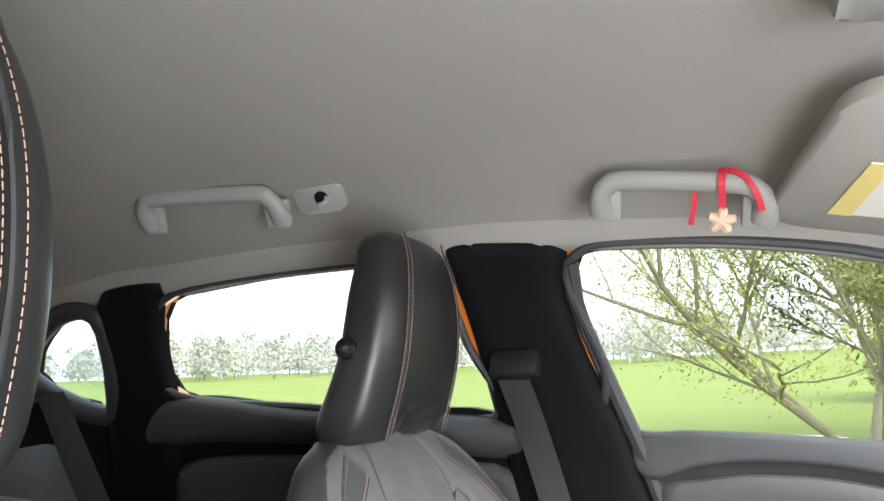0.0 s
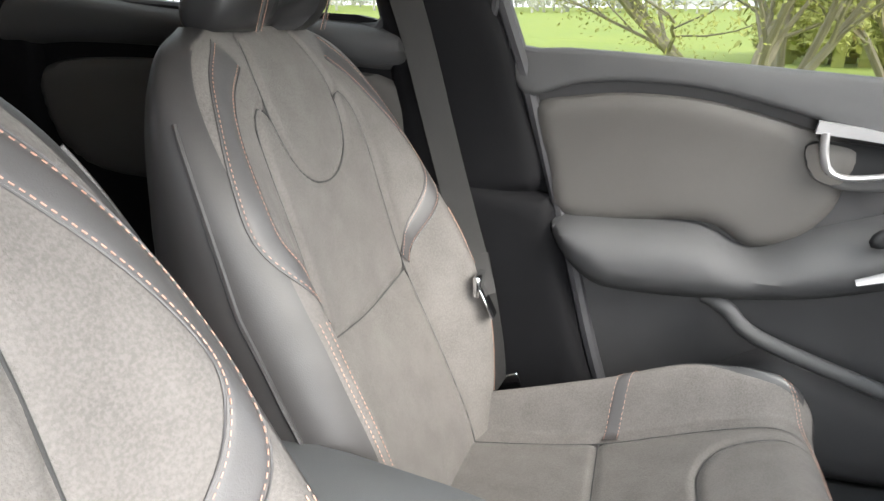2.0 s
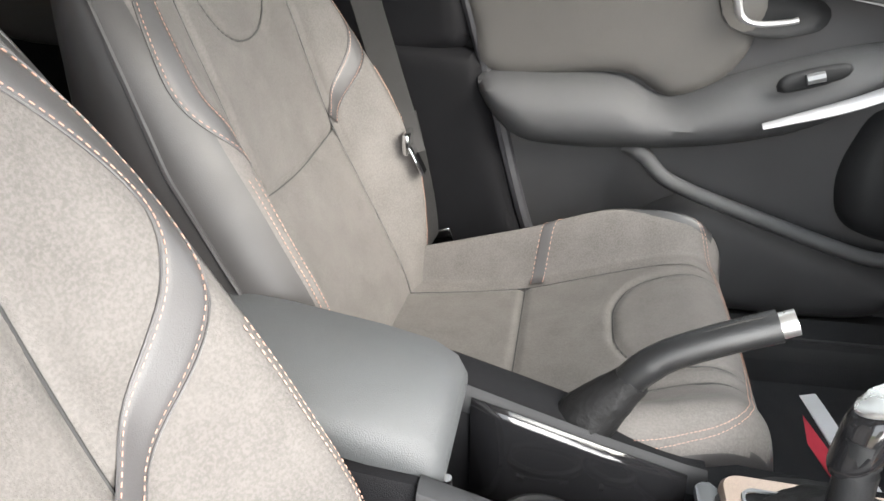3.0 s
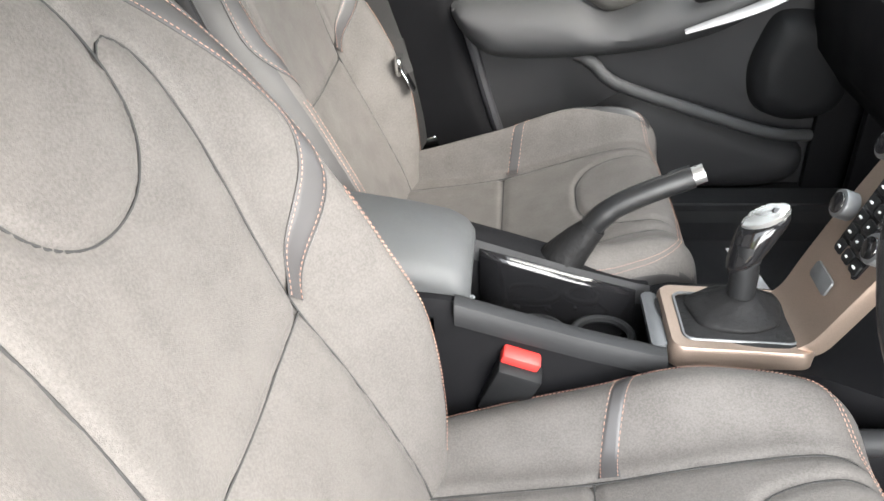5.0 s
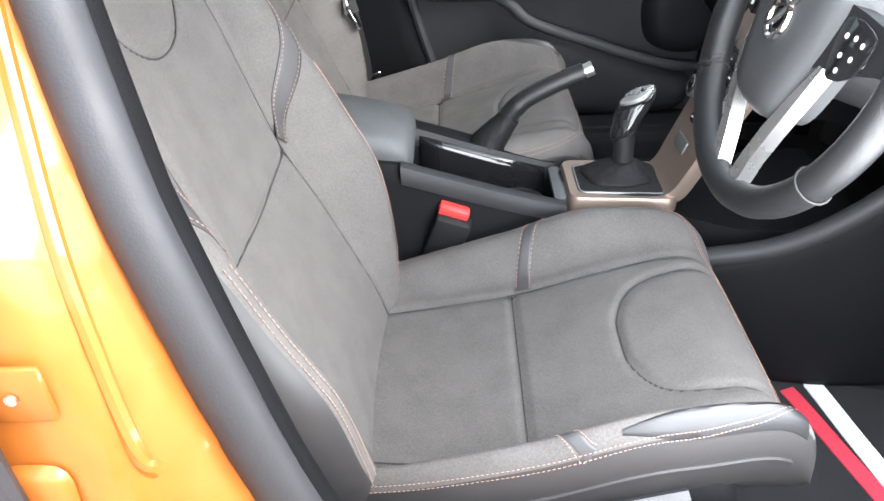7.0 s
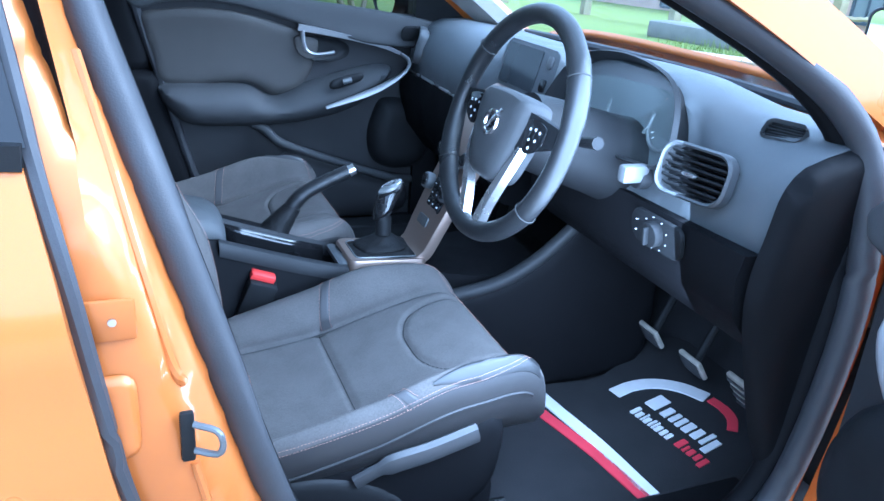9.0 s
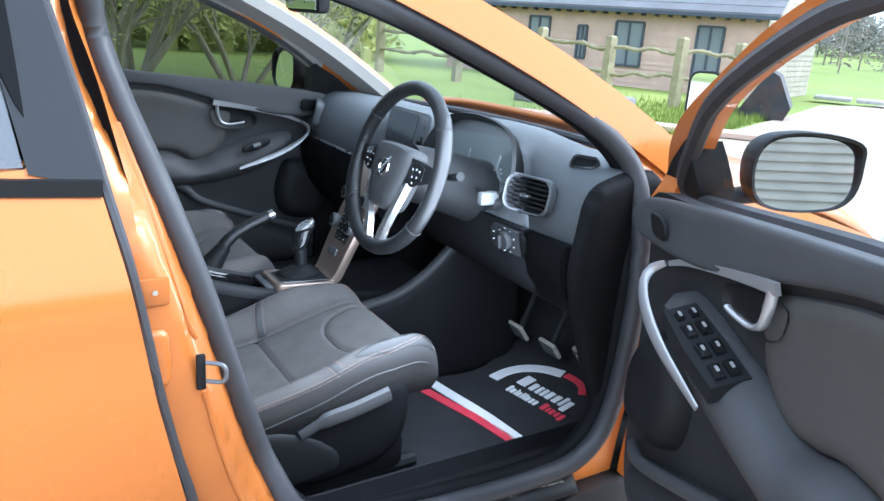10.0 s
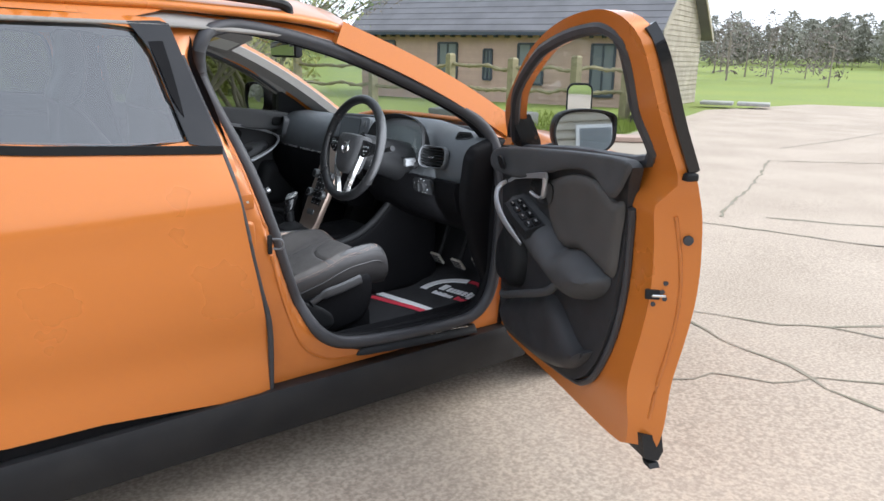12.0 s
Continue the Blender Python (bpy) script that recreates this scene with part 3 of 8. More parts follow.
part("bulkhead", bm, CARPET, car).modifiers.new("thick", "SOLIDIFY").thickness = 0.02

# roof lining
bm = bmesh.new()
rows = []
for x in np.linspace(-1.7, 0.44, 30):
    row = []
    for k in np.linspace(-1, 1, 41):
        edge = 0.585 * (1 - 0.06 * float(smooth(-x, 0.9, 1.7)))
        z = crown(x, MID + k * 0.5) - 0.03 - 0.035 * abs(k) ** 6
        row.append((x, MID + k * edge, z))
    rows.append(row)
rings(bm, rows, closed=False)
lin = part("roof_lining", bm, LINING, car, "pale grey fabric roof lining")
lin.modifiers.new("thick", "SOLIDIFY").thickness = 0.008


# lining's border over the left windows, and the dark inner sides
bm = bmesh.new()
top_edge = [(-1.15, 1.45), (-0.84, 1.452), (-0.58, 1.464), (-0.36, 1.462), (-0.15, 1.456), (0.02, 1.448), (0.18, 1.432), (0.36, 1.392), (0.60, 1.295), (0.80, 1.175)]
loops = []
for x, z in resample(spline(top_edge, 5), 0.04):
    a = in_left(x, z, -0.045)
    loops.append([a, Vector((x, a.y - 0.035, z - 0.002)), Vector((x, a.y - 0.05, z + 0.006)), Vector((x, a.y - 0.06, z + 0.022)), Vector((x, a.y - 0.075, z + 0.05)), Vector((x, a.y - 0.10, z + 0.075))])
rings(bm, loops, closed=False)
part("lining_border", bm, LINING, car).modifiers.new("thick", "SOLIDIFY").thickness = 0.006
for fm, holes, ol in ((in_left, [FRONTWIN, LREARWIN, QWIN], [(-1.85, 0.38), (0.94, 0.38), (0.94, 1.06), (0.62, 1.36), (0.38, 1.44), (0.2, 1.465), (-0.9, 1.49), (-1.3, 1.46), (-1.85, 1.2)]), (in_right, [REARWIN, QWIN], [(-1.85, 0.38), (-0.19, 0.38), (-0.19, 1.0), (-0.20, 1.30), (-0.21, 1.47), (-0.9, 1.49), (-1.3, 1.46), (-1.85, 1.2)])):
    bm = bmesh.new()
    sheet(bm, ol, lambda u, v, d, fm=fm: fm(u, v, -0.022 - d), holes=holes, step=0.05, thick=0.01)
    part("inner_side", bm, TRIMDARK, car, "black inner body side")

# ---- door trims ----
INSERT = mat("door_insert_soft", (0.060, 0.057, 0.054), 0.6, spec=0.35, bump=0.5, bump_scale=1200, grain=0.2, grain_scale=1000, stain=0.2)


def door_trim(owner, fm, xf, driver):
    """The inside of a front door; fm maps (along, up, inward), xf turns the closed door to where it stands."""
    f = lambda u, v, h=0.0: xf @ fm(u, v, h)
    rear = [(0.0, 1.17), (0.015, 1.115), (0.038, 1.07), (0.068, 0.957), (0.09, 0.854), (0.117, 0.72), (0.165, 0.60), (0.248, 0.515), (0.36, 0.480)] if driver else [(0.0, 1.17), (0.005, 1.09), (0.06, 0.88), (0.12, 0.62), (0.20, 0.47), (0.32, 0.43)]
    pad = [(0.005, 1.172), (0.008, 1.125), (0.045, 1.082), (0.085, 1.070), (0.17, 1.112), (0.29, 1.108)] if driver else [(0.005, 1.172), (0.0, 1.10), (0.08, 1.118), (0.17, 1.124), (0.29, 1.112)]
    top = [(0.046, 1.062), (0.09, 1.058), (0.17, 1.096), (0.29, 1.094)] if driver else [(0.015, 1.08), (0.08, 1.10), (0.17, 1.107), (0.29, 1.096)]
    low = [(0.28, 0.885), (0.18, 0.868), (0.103, 0.856), (0.076, 0.96)] if driver else [(0.28, 0.905), (0.07, 0.895), (0.035, 0.98)]
    arm = [(0.125, 0.852), (0.20, 0.872), (0.285, 0.884)] if driver else [(0.045, 0.895), (0.18, 0.905), (0.285, 0.90)]
    under = [(0.4, 0.768), (0.27, 0.745), (0.18, 0.775), (0.13, 0.815)] if driver else [(0.4, 0.785), (0.2, 0.778), (0.10, 0.80)]
    bm = bmesh.new()
    sheet(bm, spline(rear + [(0.75, 0.455 if driver else 0.43), (0.86, 0.51), (0.885, 0.8), (0.88, 1.04), (0.84, 1.105), (0.7, 1.115), (0.36, 1.148)], 4, True), lambda u, v, d: f(u, v, -d), step=0.03, thick=0.03)
    base = part("door_panel", bm, DOORLOW, owner, "black door trim panel")
    bm = bmesh.new()
    pillow(bm, spline(pad + [(0.45, 1.07), (0.6, 1.032), (0.76, 1.02), (0.88, 1.03), (0.87, 1.085), (0.7, 1.118), (0.36, 1.15)], 4, True), lambda u, v, h: f(u, v, h + 0.28 * max(0.0, 1.15 - v)), 0.010, 0.012, 0.016)
    part("belt_pad", bm, TRIM, base, "grey soft upper pad")
    bm = bmesh.new()
    pillow(bm, spline(top + [(0.44, 1.055), (0.50, 1.03), (0.485, 0.98), (0.47, 0.93), (0.42, 0.88), (0.36, 0.868)] + low, 5, True), f, 0.018, 0.03, 0.014, 0.004)
    part("insert_panel", bm, INSERT, base, "soft charcoal door insert")
    bm = bmesh.new()
    pillow(bm, spline(arm + [(0.36, 0.868), (0.44, 0.90), (0.53, 0.93), (0.66, 0.965), (0.72, 0.95), (0.66, 0.87), (0.55, 0.815)] + under, 4, True), f, 0.078, 0.062, 0.012, 0.002)
    part("armrest", bm, TRIM, base, "charcoal padded armrest")
    return base, f


left_trim, fl = door_trim(car, in_left, Matrix(), False)

# ---- seats ----
def tab(pts):
    d = np.array(spline(pts, 10))
    return lambda z: np.interp(z, d[:, 0], d[:, 1])


BK_X = tab([(0.50, 0.115), (0.60, 0.085), (0.70, 0.045), (0.80, 0.002), (0.87, -0.024), (0.95, -0.047), (1.07, -0.082), (1.16, -0.118), (1.22, -0.15)])
BK_W = tab([(0.50, 0.185), (0.60, 0.225), (0.70, 0.266), (0.80, 0.284), (0.90, 0.286), (1.0, 0.274), (1.07, 0.262), (1.12, 0.247), (1.155, 0.224), (1.185, 0.184), (1.207, 0.115)])
BK_B = tab([(0.50, 0.0), (0.60, 0.02), (0.68, 0.050), (0.79, 0.080), (0.88, 0.076), (0.96, 0.056), (1.03, 0.034), (1.10, 0.012), (1.16, 0.0), (1.22, 0.0)])
BK_T = tab([(0.50, 0.10), (0.65, 0.14), (0.9, 0.15), (1.05, 0.13), (1.15, 0.10), (1.22, 0.08)])
CU_Z = tab([(0.0, 0.595), (0.10, 0.597), (0.20, 0.604), (0.28, 0.616), (0.36, 0.640), (0.45, 0.666), (0.52, 0.682), (0.60, 0.688)])
CU_W = tab([(0.0, 0.245), (0.08, 0.268), (0.2, 0.284), (0.35, 0.288), (0.45, 0.280), (0.54, 0.26), (0.60, 0.24)])
CU_B = tab([(0.0, 0.01), (0.1, 0.022), (0.25, 0.046), (0.38, 0.052), (0.48, 0.034), (0.60, 0.012)])


def near(P, pts):
    """Distance of an array of (u, v) places to a line of points."""
    best = np.full(P.shape[:-1], 9.0)
    A = np.array(pts, float)
    for a, b in zip(A, A[1:]):
        d = b - a
        t = np.clip(((P - a) @ d) / (d @ d + 1e-12), 0, 1)
        best = np.minimum(best, np.linalg.norm(P - a - t[..., None] * d, axis=-1))
    return best


def back_front(a, z, seams=()):
    """x of the backrest's front at a metres across and height z (arrays)."""
    W = BK_W(z)
    r = np.clip(np.abs(a) / W, 0, 1)
    d = BK_B(z) * (0.12 * smooth(r, 0.2, 0.55) + 0.88 * smooth(r, 0.52, 0.84))
    roll = np.clip((r - 0.78) / 0.22, 0, 1)
    d = d - (0.03 + 0.065 * np.clip(BK_B(z) / 0.06, 0, 1)) * (1 - np.sqrt(np.maximum(0, 1 - roll ** 2)))
    d = d - 0.003 * np.exp(-(a / 0.09) ** 2)
    top = np.clip((z - 1.12) / 0.087, 0, 1)
    d = d - 0.018 * (1 - np.sqrt(np.maximum(0, 1 - top ** 2)))
    P = np.stack([a, z], -1)
    for s in seams:
        d = d - 0.0065 * np.exp(-(near(P, s) / 0.006) ** 2)
    return BK_X(z) + d


def cush_top(a, x, seams=()):
    W = CU_W(x)
    r = np.clip(np.abs(a) / W, 0, 1)
    d = CU_B(x) * smooth(r, 0.60, 0.84)
    roll = np.clip((r - 0.82) / 0.18, 0, 1)
    d = d - 0.06 * (1 - np.sqrt(np.maximum(0, 1 - roll ** 2)))
    nose = np.clip((x - 0.53) / 0.065, 0, 1)
    d = d - 0.062 * (1 - np.sqrt(np.maximum(0, 1 - nose ** 2)))
    P = np.stack([a, x], -1)
    for s in seams:
        d = d - 0.006 * np.exp(-(near(P, s) / 0.006) ** 2)
    return CU_Z(x) + d


def mirror_line(s):
    return [(-a, b) for a, b in s]


U_BACK = spline([(-0.066, 1.195), (-0.084, 1.155), (-0.090, 1.115), (-0.084, 1.078), (-0.066, 1.048), (-0.036, 1.028), (0, 1.022), (0.036, 1.028), (0.066, 1.048), (0.084, 1.078), (0.090, 1.115), (0.084, 1.155), (0.066, 1.195)], 6)
INS_BACK = spline([(0.090, 1.112), (0.110, 1.122), (0.132, 1.098), (0.138, 1.05), (0.134, 0.97), (0.133, 0.91), (0.135, 0.868), (0.142, 0.80), (0.146, 0.72), (0.142, 0.62), (0.13, 0.54)], 6)
CROSS_BACK = spline([(-0.135, 0.868), (-0.07, 0.856), (0, 0.852), (0.07, 0.856), (0.135, 0.868)], 6)
STRAP_BACK = spline([(0.120, 1.178), (0.168, 1.145), (0.207, 1.095), (0.230, 1.045), (0.236, 1.005), (0.217, 0.968), (0.191, 0.936), (0.164, 0.908), (0.136, 0.880)], 8)
RIDGE_BACK = spline([(0.236, 0.935), (0.240, 0.88), (0.238, 0.80), (0.223, 0.70), (0.195, 0.61)], 6)
INS_CUSH = spline([(0.135, 0.06), (0.146, 0.15), (0.154, 0.27), (0.154, 0.36), (0.150, 0.46), (0.145, 0.54), (0.14, 0.58)], 6)
CROSS_CUSH = [(-0.154, 0.272), (0.154, 0.272)]
U_CUSH = spline([(-0.115, 0.58), (-0.112, 0.50), (-0.095, 0.445), (-0.05, 0.415), (0, 0.41), (0.05, 0.415), (0.095, 0.445), (0.112, 0.50), (0.115, 0.58)], 6)
STRAP_CUSH = spline([(0.156, 0.290), (0.180, 0.292), (0.205, 0.296), (0.236, 0.304), (0.266, 0.318), (0.276, 0.328)], 6)
RIDGE_CUSH = spline([(0.246, 0.05), (0.264, 0.15), (0.273, 0.25), (0.274, 0.36), (0.262, 0.47), (0.22, 0.555), (0.1, 0.582), (0, 0.585)], 6)


def on(surface, a, b, lift=0.0):
    """A place on the backrest or cushion skin, lifted along its normal, in seat coordinates (x, across, z)."""
    e = 0.004
    lim = 0.97 * float(BK_W(b) if surface == "back" else CU_W(b))
    a = max(-lim, min(lim, a))

    def q(a, b):
        if surface == "back":
            return np.array([float(back_front(np.array(a), np.array(b))), a, b])
        return np.array([b, a, float(cush_top(np.array(a), np.array(b)))])
    p = q(a, b)
    n = np.cross(q(a + e, b) - q(a - e, b), q(a, b + e) - q(a, b - e))
    n = n / (np.linalg.norm(n) + 1e-12)
    if (n[0] if surface == "back" else n[2]) < 0:
        n = -n
    return p + lift * n


def strap_mesh(surface, path, width, lift=0.0016):
    P = resample(path, 0.008)
    rows = []
    for i, p in enumerate(P):
        d = P[min(i + 1, len(P) - 1)] - P[max(i - 1, 0)]
        d = d / (np.linalg.norm(d) + 1e-12)
        nrm = np.array((-d[1], d[0]))
        w = width * (1.0 - 0.42 * i / len(P))
        rows.append([on(surface, *(p + nrm * w * k / 2), lift * (1 - abs(k) ** 6) - 0.0005) for k in np.linspace(-1, 1, 9)])
    return np.array(rows)


def stitch_list(surface, path, off, step=0.0040, length=0.0028, taper=0.0):
    """Ends of the single stitches that run beside a path."""
    P = resample(path, 0.0026)
    out = []
    s = 0.0
    last = -1.0
    for i in range(1, len(P) - 1):
        d = P[i + 1] - P[i - 1]
        d = d / (np.linalg.norm(d) + 1e-12)
        s += 0.0026
        if s - last >= step:
            last = s
            c = P[i] + np.array((-d[1], d[0])) * off * (1.0 - taper * i / len(P))
            out.append((on(surface, *(c - d * length / 2), 0.0012), on(surface, *(c + d * length / 2), 0.0012)))
    return out


def dress(ob, rule):
    """Give the faces that a rule picks the side leather."""
    ob.data.materials.append(SEATSIDE)
    for p in ob.data.polygons:
        if rule(ob.matrix_world @ p.center, p.normal):
            p.material_index = 1


def car_seat(xo, yc, hand, label, lean=0.0):
    """A front seat; hand is +1 where the door is on the seat's left (+y), -1 on its right."""
    def T(p):
        """Seat coordinates to the car's, for the leaning back."""
        x, a, z = p
        return (x - lean * max(0.0, z - 0.80) + xo, a + yc, z + 0.4 * lean * float(smooth(z, 0.85, 1.02)))

    def C(p):
        """The same for the cushion and base, whose outer edge is steeper and higher."""
        x, a, z = p
        k = float(smooth(x, -0.02, 0.08)) if a * hand > 0.165 else 0.0
        lift = 0.032 * k * float(smooth(abs(a), 0.165, 0.24))
        return (x - 0.028 * float(smooth(x, 0.30, 0.58)) + xo, a - k * 0.5 * (a - hand * 0.165) + yc, z + lift)

    s = thing("car_seat", (0.3 + xo, yc, 0.36), label, "seat", "front seats")

    def put(name, rows, closed, material, parent, lab="", f=T):
        bm = bmesh.new()
        rings(bm, [[f(p) for p in row] for row in rows], closed=closed)
        return part(name, bm, material, parent, lab, sharp=60)

    seams = [U_BACK, INS_BACK, mirror_line(INS_BACK), CROSS_BACK]
    zs = np.concatenate([np.linspace(0.52, 1.15, 116), 1.15 + 0.055 * np.sin(np.linspace(0, 1, 13)[1:] * math.pi / 2)])
    k = np.linspace(-1, 1, 101)
    prof = np.sign(k) * (1 - (1 - np.abs(k)) ** 1.25)
    A, Z = prof[None, :] * BK_W(zs)[:, None], np.repeat(zs[:, None], 101, 1)
    X = back_front(A, Z, seams)
    edge = X[:, [0]]
    rb = np.linspace(1, -1, 26)[1:-1]
    XB = edge + (BK_X(zs)[:, None] - BK_T(zs)[:, None] - edge) * np.sqrt(np.maximum(0, 1 - np.abs(rb)[None, :] ** 3.5))
    AB = rb[None, :] * BK_W(zs)[:, None]
    shrink = np.sqrt(np.maximum(0.0, 1 - np.clip((zs - 0.95) / 0.257, 0, 1) ** 2))[:, None]
    XB = edge + (XB - edge) * (0.06 + 0.94 * shrink)
    loops = np.stack([np.concatenate([X, XB], 1), np.concatenate([A, AB], 1), np.concatenate([Z, np.repeat(zs[:, None], 24, 1)], 1)], -1)
    back = put("backrest", loops, True, SEATCLOTH, s)
    dress(back, lambda c, n: n.x < -0.2 or abs(c.y - yc) > (0.86 if c.z < 1.0 else 0.905) * float(BK_W(c.z - 0.4 * lean * float(smooth(c.z, 0.86, 1.03)))))
    xs = np.concatenate([np.linspace(0.0, 0.54, 97), 0.54 + 0.054 * np.sin(np.linspace(0, 1, 13)[1:] * math.pi / 2)])
    A, XX = prof[None, :] * CU_W(xs)[:, None], np.repeat(xs[:, None], 101, 1)
    Zc = cush_top(A, XX, [INS_CUSH, mirror_line(INS_CUSH), CROSS_CUSH, U_CUSH])
    edge = Zc[:, [0]]
    ZB = edge + (0.52 + 0.055 * np.clip((xs[:, None] - 0.10) / 0.42, 0, 1) - edge) * np.sqrt(np.maximum(0, 1 - np.abs(rb)[None, :] ** 8))
    ABc = rb[None, :] * CU_W(xs)[:, None]
    loops = np.stack([np.concatenate([XX, np.repeat(xs[:, None], 24, 1)], 1), np.concatenate([A, ABc], 1), np.concatenate([Zc, ZB], 1)], -1)
    cush = put("cushion", loops, True, SEATCLOTH, s, f=C)
    dress(cush, lambda c, n: n.z < 0.35 and (n.y * (c.y - yc) > 0 or n.x > 0.3 or n.z < -0.2))
    # leather straps, seams and stitching
    for sg in (1, -1):
        m = (lambda q: q) if sg == 1 else mirror_line
        put("leather_strap", strap_mesh("back", m(STRAP_BACK), 0.034), False, STRAPLEATHER, back, "dark leather strap")
        put("leather_strap", strap_mesh("cush", m(STRAP_CUSH), 0.024), False, STRAPLEATHER, cush, "dark leather strap", f=C)
    for owner, surf, lines, dbl in ((back, "back", [U_BACK, INS_BACK, mirror_line(INS_BACK), CROSS_BACK], [(STRAP_BACK, 0.0135, -0.0135), (RIDGE_BACK, 0.004, -0.004)]),
                                    (cush, "cush", [INS_CUSH, mirror_line(INS_CUSH), CROSS_CUSH, U_CUSH], [(STRAP_CUSH, 0.0095, -0.0095), (RIDGE_CUSH, 0.004, -0.001)])):
        G = T if surf == "back" else C
        # dark tubes sunk in the grooves paint the shade of the creases
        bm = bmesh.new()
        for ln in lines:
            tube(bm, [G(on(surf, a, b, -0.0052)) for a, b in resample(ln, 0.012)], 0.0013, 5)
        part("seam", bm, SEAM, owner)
        bm = bmesh.new()
        for path, o1, o2 in dbl:
            for sg in (1, -1):
                pl = path if sg == 1 else mirror_line(path)
                for o in (o1, o2):
                    for p, q in stitch_list(surf, pl, o, taper=0.42 if path is STRAP_BACK else 0.0):
                        tube(bm, [G(p), G(q)], 0.0005, 4)
        st = part("stitching", bm, STITCH, owner, "fine tan stitching")
        st["kind"] = "stuff"
    # piping along the outer edge of back and cushion
    for sg in (1, -1):
        bm = bmesh.new()
        tube(bm, [T((float(back_front(np.array(sg * 0.985 * BK_W(z)), np.array(z))), sg * 0.988 * float(BK_W(z)), z)) for z in np.linspace(0.56, 1.12, 50)], 0.0028, 6)
        part("piping", bm, SEATSIDE, back)
        # welts between band and side panel, and round the strap's edges
        bm = bmesh.new()
        for off in (0.5, -0.5):
            P = resample(mirror_line(STRAP_BACK) if sg < 0 else STRAP_BACK, 0.01)
            D = np.gradient(P, axis=0)
            D = D / (np.linalg.norm(D, axis=1)[:, None] + 1e-9)
            wd = 0.034 * (1.0 - 0.42 * np.arange(len(P)) / len(P))
            tube(bm, [T(on("back", *(p + np.array((-d[1], d[0])) * w * off), 0.0005)) for p, d, w in zip(P, D, wd)], 0.001, 6)
        part("strap_welt", bm, STRAPLEATHER, back)
    # welt round the front and sides of the cushion, glossy wrap on its outer front corner
    bm = bmesh.new()
    lo = [(x, CU_W(x) * 0.995, 0.0) for x in np.linspace(0.10, 0.56, 30)]
    ring = [(x, float(w) * sg, float(cush_top(np.array(0.93 * w), np.array(x))) - 0.052) for sg, order in ((1, 1), (-1, -1)) for x, w, _ in lo[::order]]
    tube(bm, [C(p) for p in ring[:30]] + [C((0.592, a, 0.608)) for a in np.linspace(0.21, -0.21, 16)] + [C(p) for p in ring[30:]], 0.0028, 6)
    part("front_welt", bm, SEATSIDE, cush, "piped seam round the cushion")
    bm = bmesh.new()
    wrap = []
    for x in np.linspace(0.36, 0.575, 24):
        k = (x - 0.36) / 0.215
        wide = 0.004 + 0.030 * math.sin(math.pi * min(1, k * 0.62)) 
        c = 0.905
        wrap.append([on("cush", hand * float(CU_W(x)) * min(0.985, c + wide * j / 0.28), x, 0.0022 * (1 - abs(j) ** 4) - 0.0004) for j in np.linspace(-1, 1, 9)])
    rings(bm, [[C(p) for p in row] for row in wrap], closed=False)
    part("corner_wrap", bm, SEATLEATHER, cush, "glossy dark leather corner")
    # headrest
    hz = tab([(1.165, 0.052), (1.20, 0.054), (1.30, 0.046), (1.38, 0.042), (1.44, 0.032), (1.46, 0.012)])
    hx = tab([(1.165, -0.175), (1.20, -0.165), (1.30, -0.128), (1.40, -0.118), (1.46, -0.125)])
    hw = tab([(1.165, 0.122), (1.20, 0.128), (1.30, 0.125), (1.38, 0.112), (1.44, 0.082), (1.46, 0.035)])
    zz = np.concatenate([np.concatenate([np.linspace(1.20, 1.24, 7)[:-1], np.linspace(1.24, 1.42, 18)]), 1.42 + 0.038 * np.sin(np.linspace(0, 1, 9)[1:] * math.pi / 2)])
    th = np.linspace(0, 2 * math.pi, 64, endpoint=False)
    se = lambda c, e: np.sign(c) * np.abs(c) ** e
    loops = []
    for z in zz:
        w, d, cx = float(hw(z)), float(hz(z)), float(hx(z))
        if z > 1.42:
            q = math.sqrt(max(0.02, 1 - ((z - 1.42) / 0.039) ** 2))
            w, d = float(hw(1.42)) * (0.35 + 0.65 * q), float(hz(1.42)) * q
        if z < 1.24:
            q = math.sqrt(max(0.0, 1 - ((1.24 - z) / 0.0405) ** 2))
            w, d = w * (0.86 + 0.14 * q), d * (0.5 + 0.5 * q)
        lp = []
        for t in th:
            c, sn = math.cos(t), math.sin(t)
            a = w * float(se(np.array(sn), 0.75))
            x = cx + d * float(se(np.array(c), 0.6))
            if c > 0 and z < 1.25 and abs(a) < 0.042:
                x -= 0.035 * float(smooth(1.25 - z, 0.0, 0.03)) * float(smooth(0.042 - abs(a), 0, 0.008))
            lp.append((x, a, z))
        loops.append(lp)
    head = put("headrest", loops, True, SEATLEATHER, s, "dark leather headrest with stitched seams")
    bm = bmesh.new()
    st = bmesh.new()
    for sg in (1, -1):
        ln = []
        for i, z in enumerate(zz[:-3]):
            w, d, cx = float(hw(min(z, 1.43))), float(hz(min(z, 1.43))), float(hx(z))
            ln.append((cx + d * 0.96, sg * w * 0.66, z))
        # headrest seam line: dark by its colour, with no groove under it
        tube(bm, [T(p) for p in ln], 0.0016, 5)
        for o in (-0.006, 0.006):
            for p, q in zip(ln[::1], ln[1::1]):
                p, q = np.array(p), np.array(q)
                for f in (0.1, 0.6):
                    a = p + (q - p) * f + np.array((0.0012, o, 0))
                    b = p + (q - p) * (f + 0.35) + np.array((0.0012, o, 0))
                    tube(st, [T(a), T(b)], 0.0004, 4)
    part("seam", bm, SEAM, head)
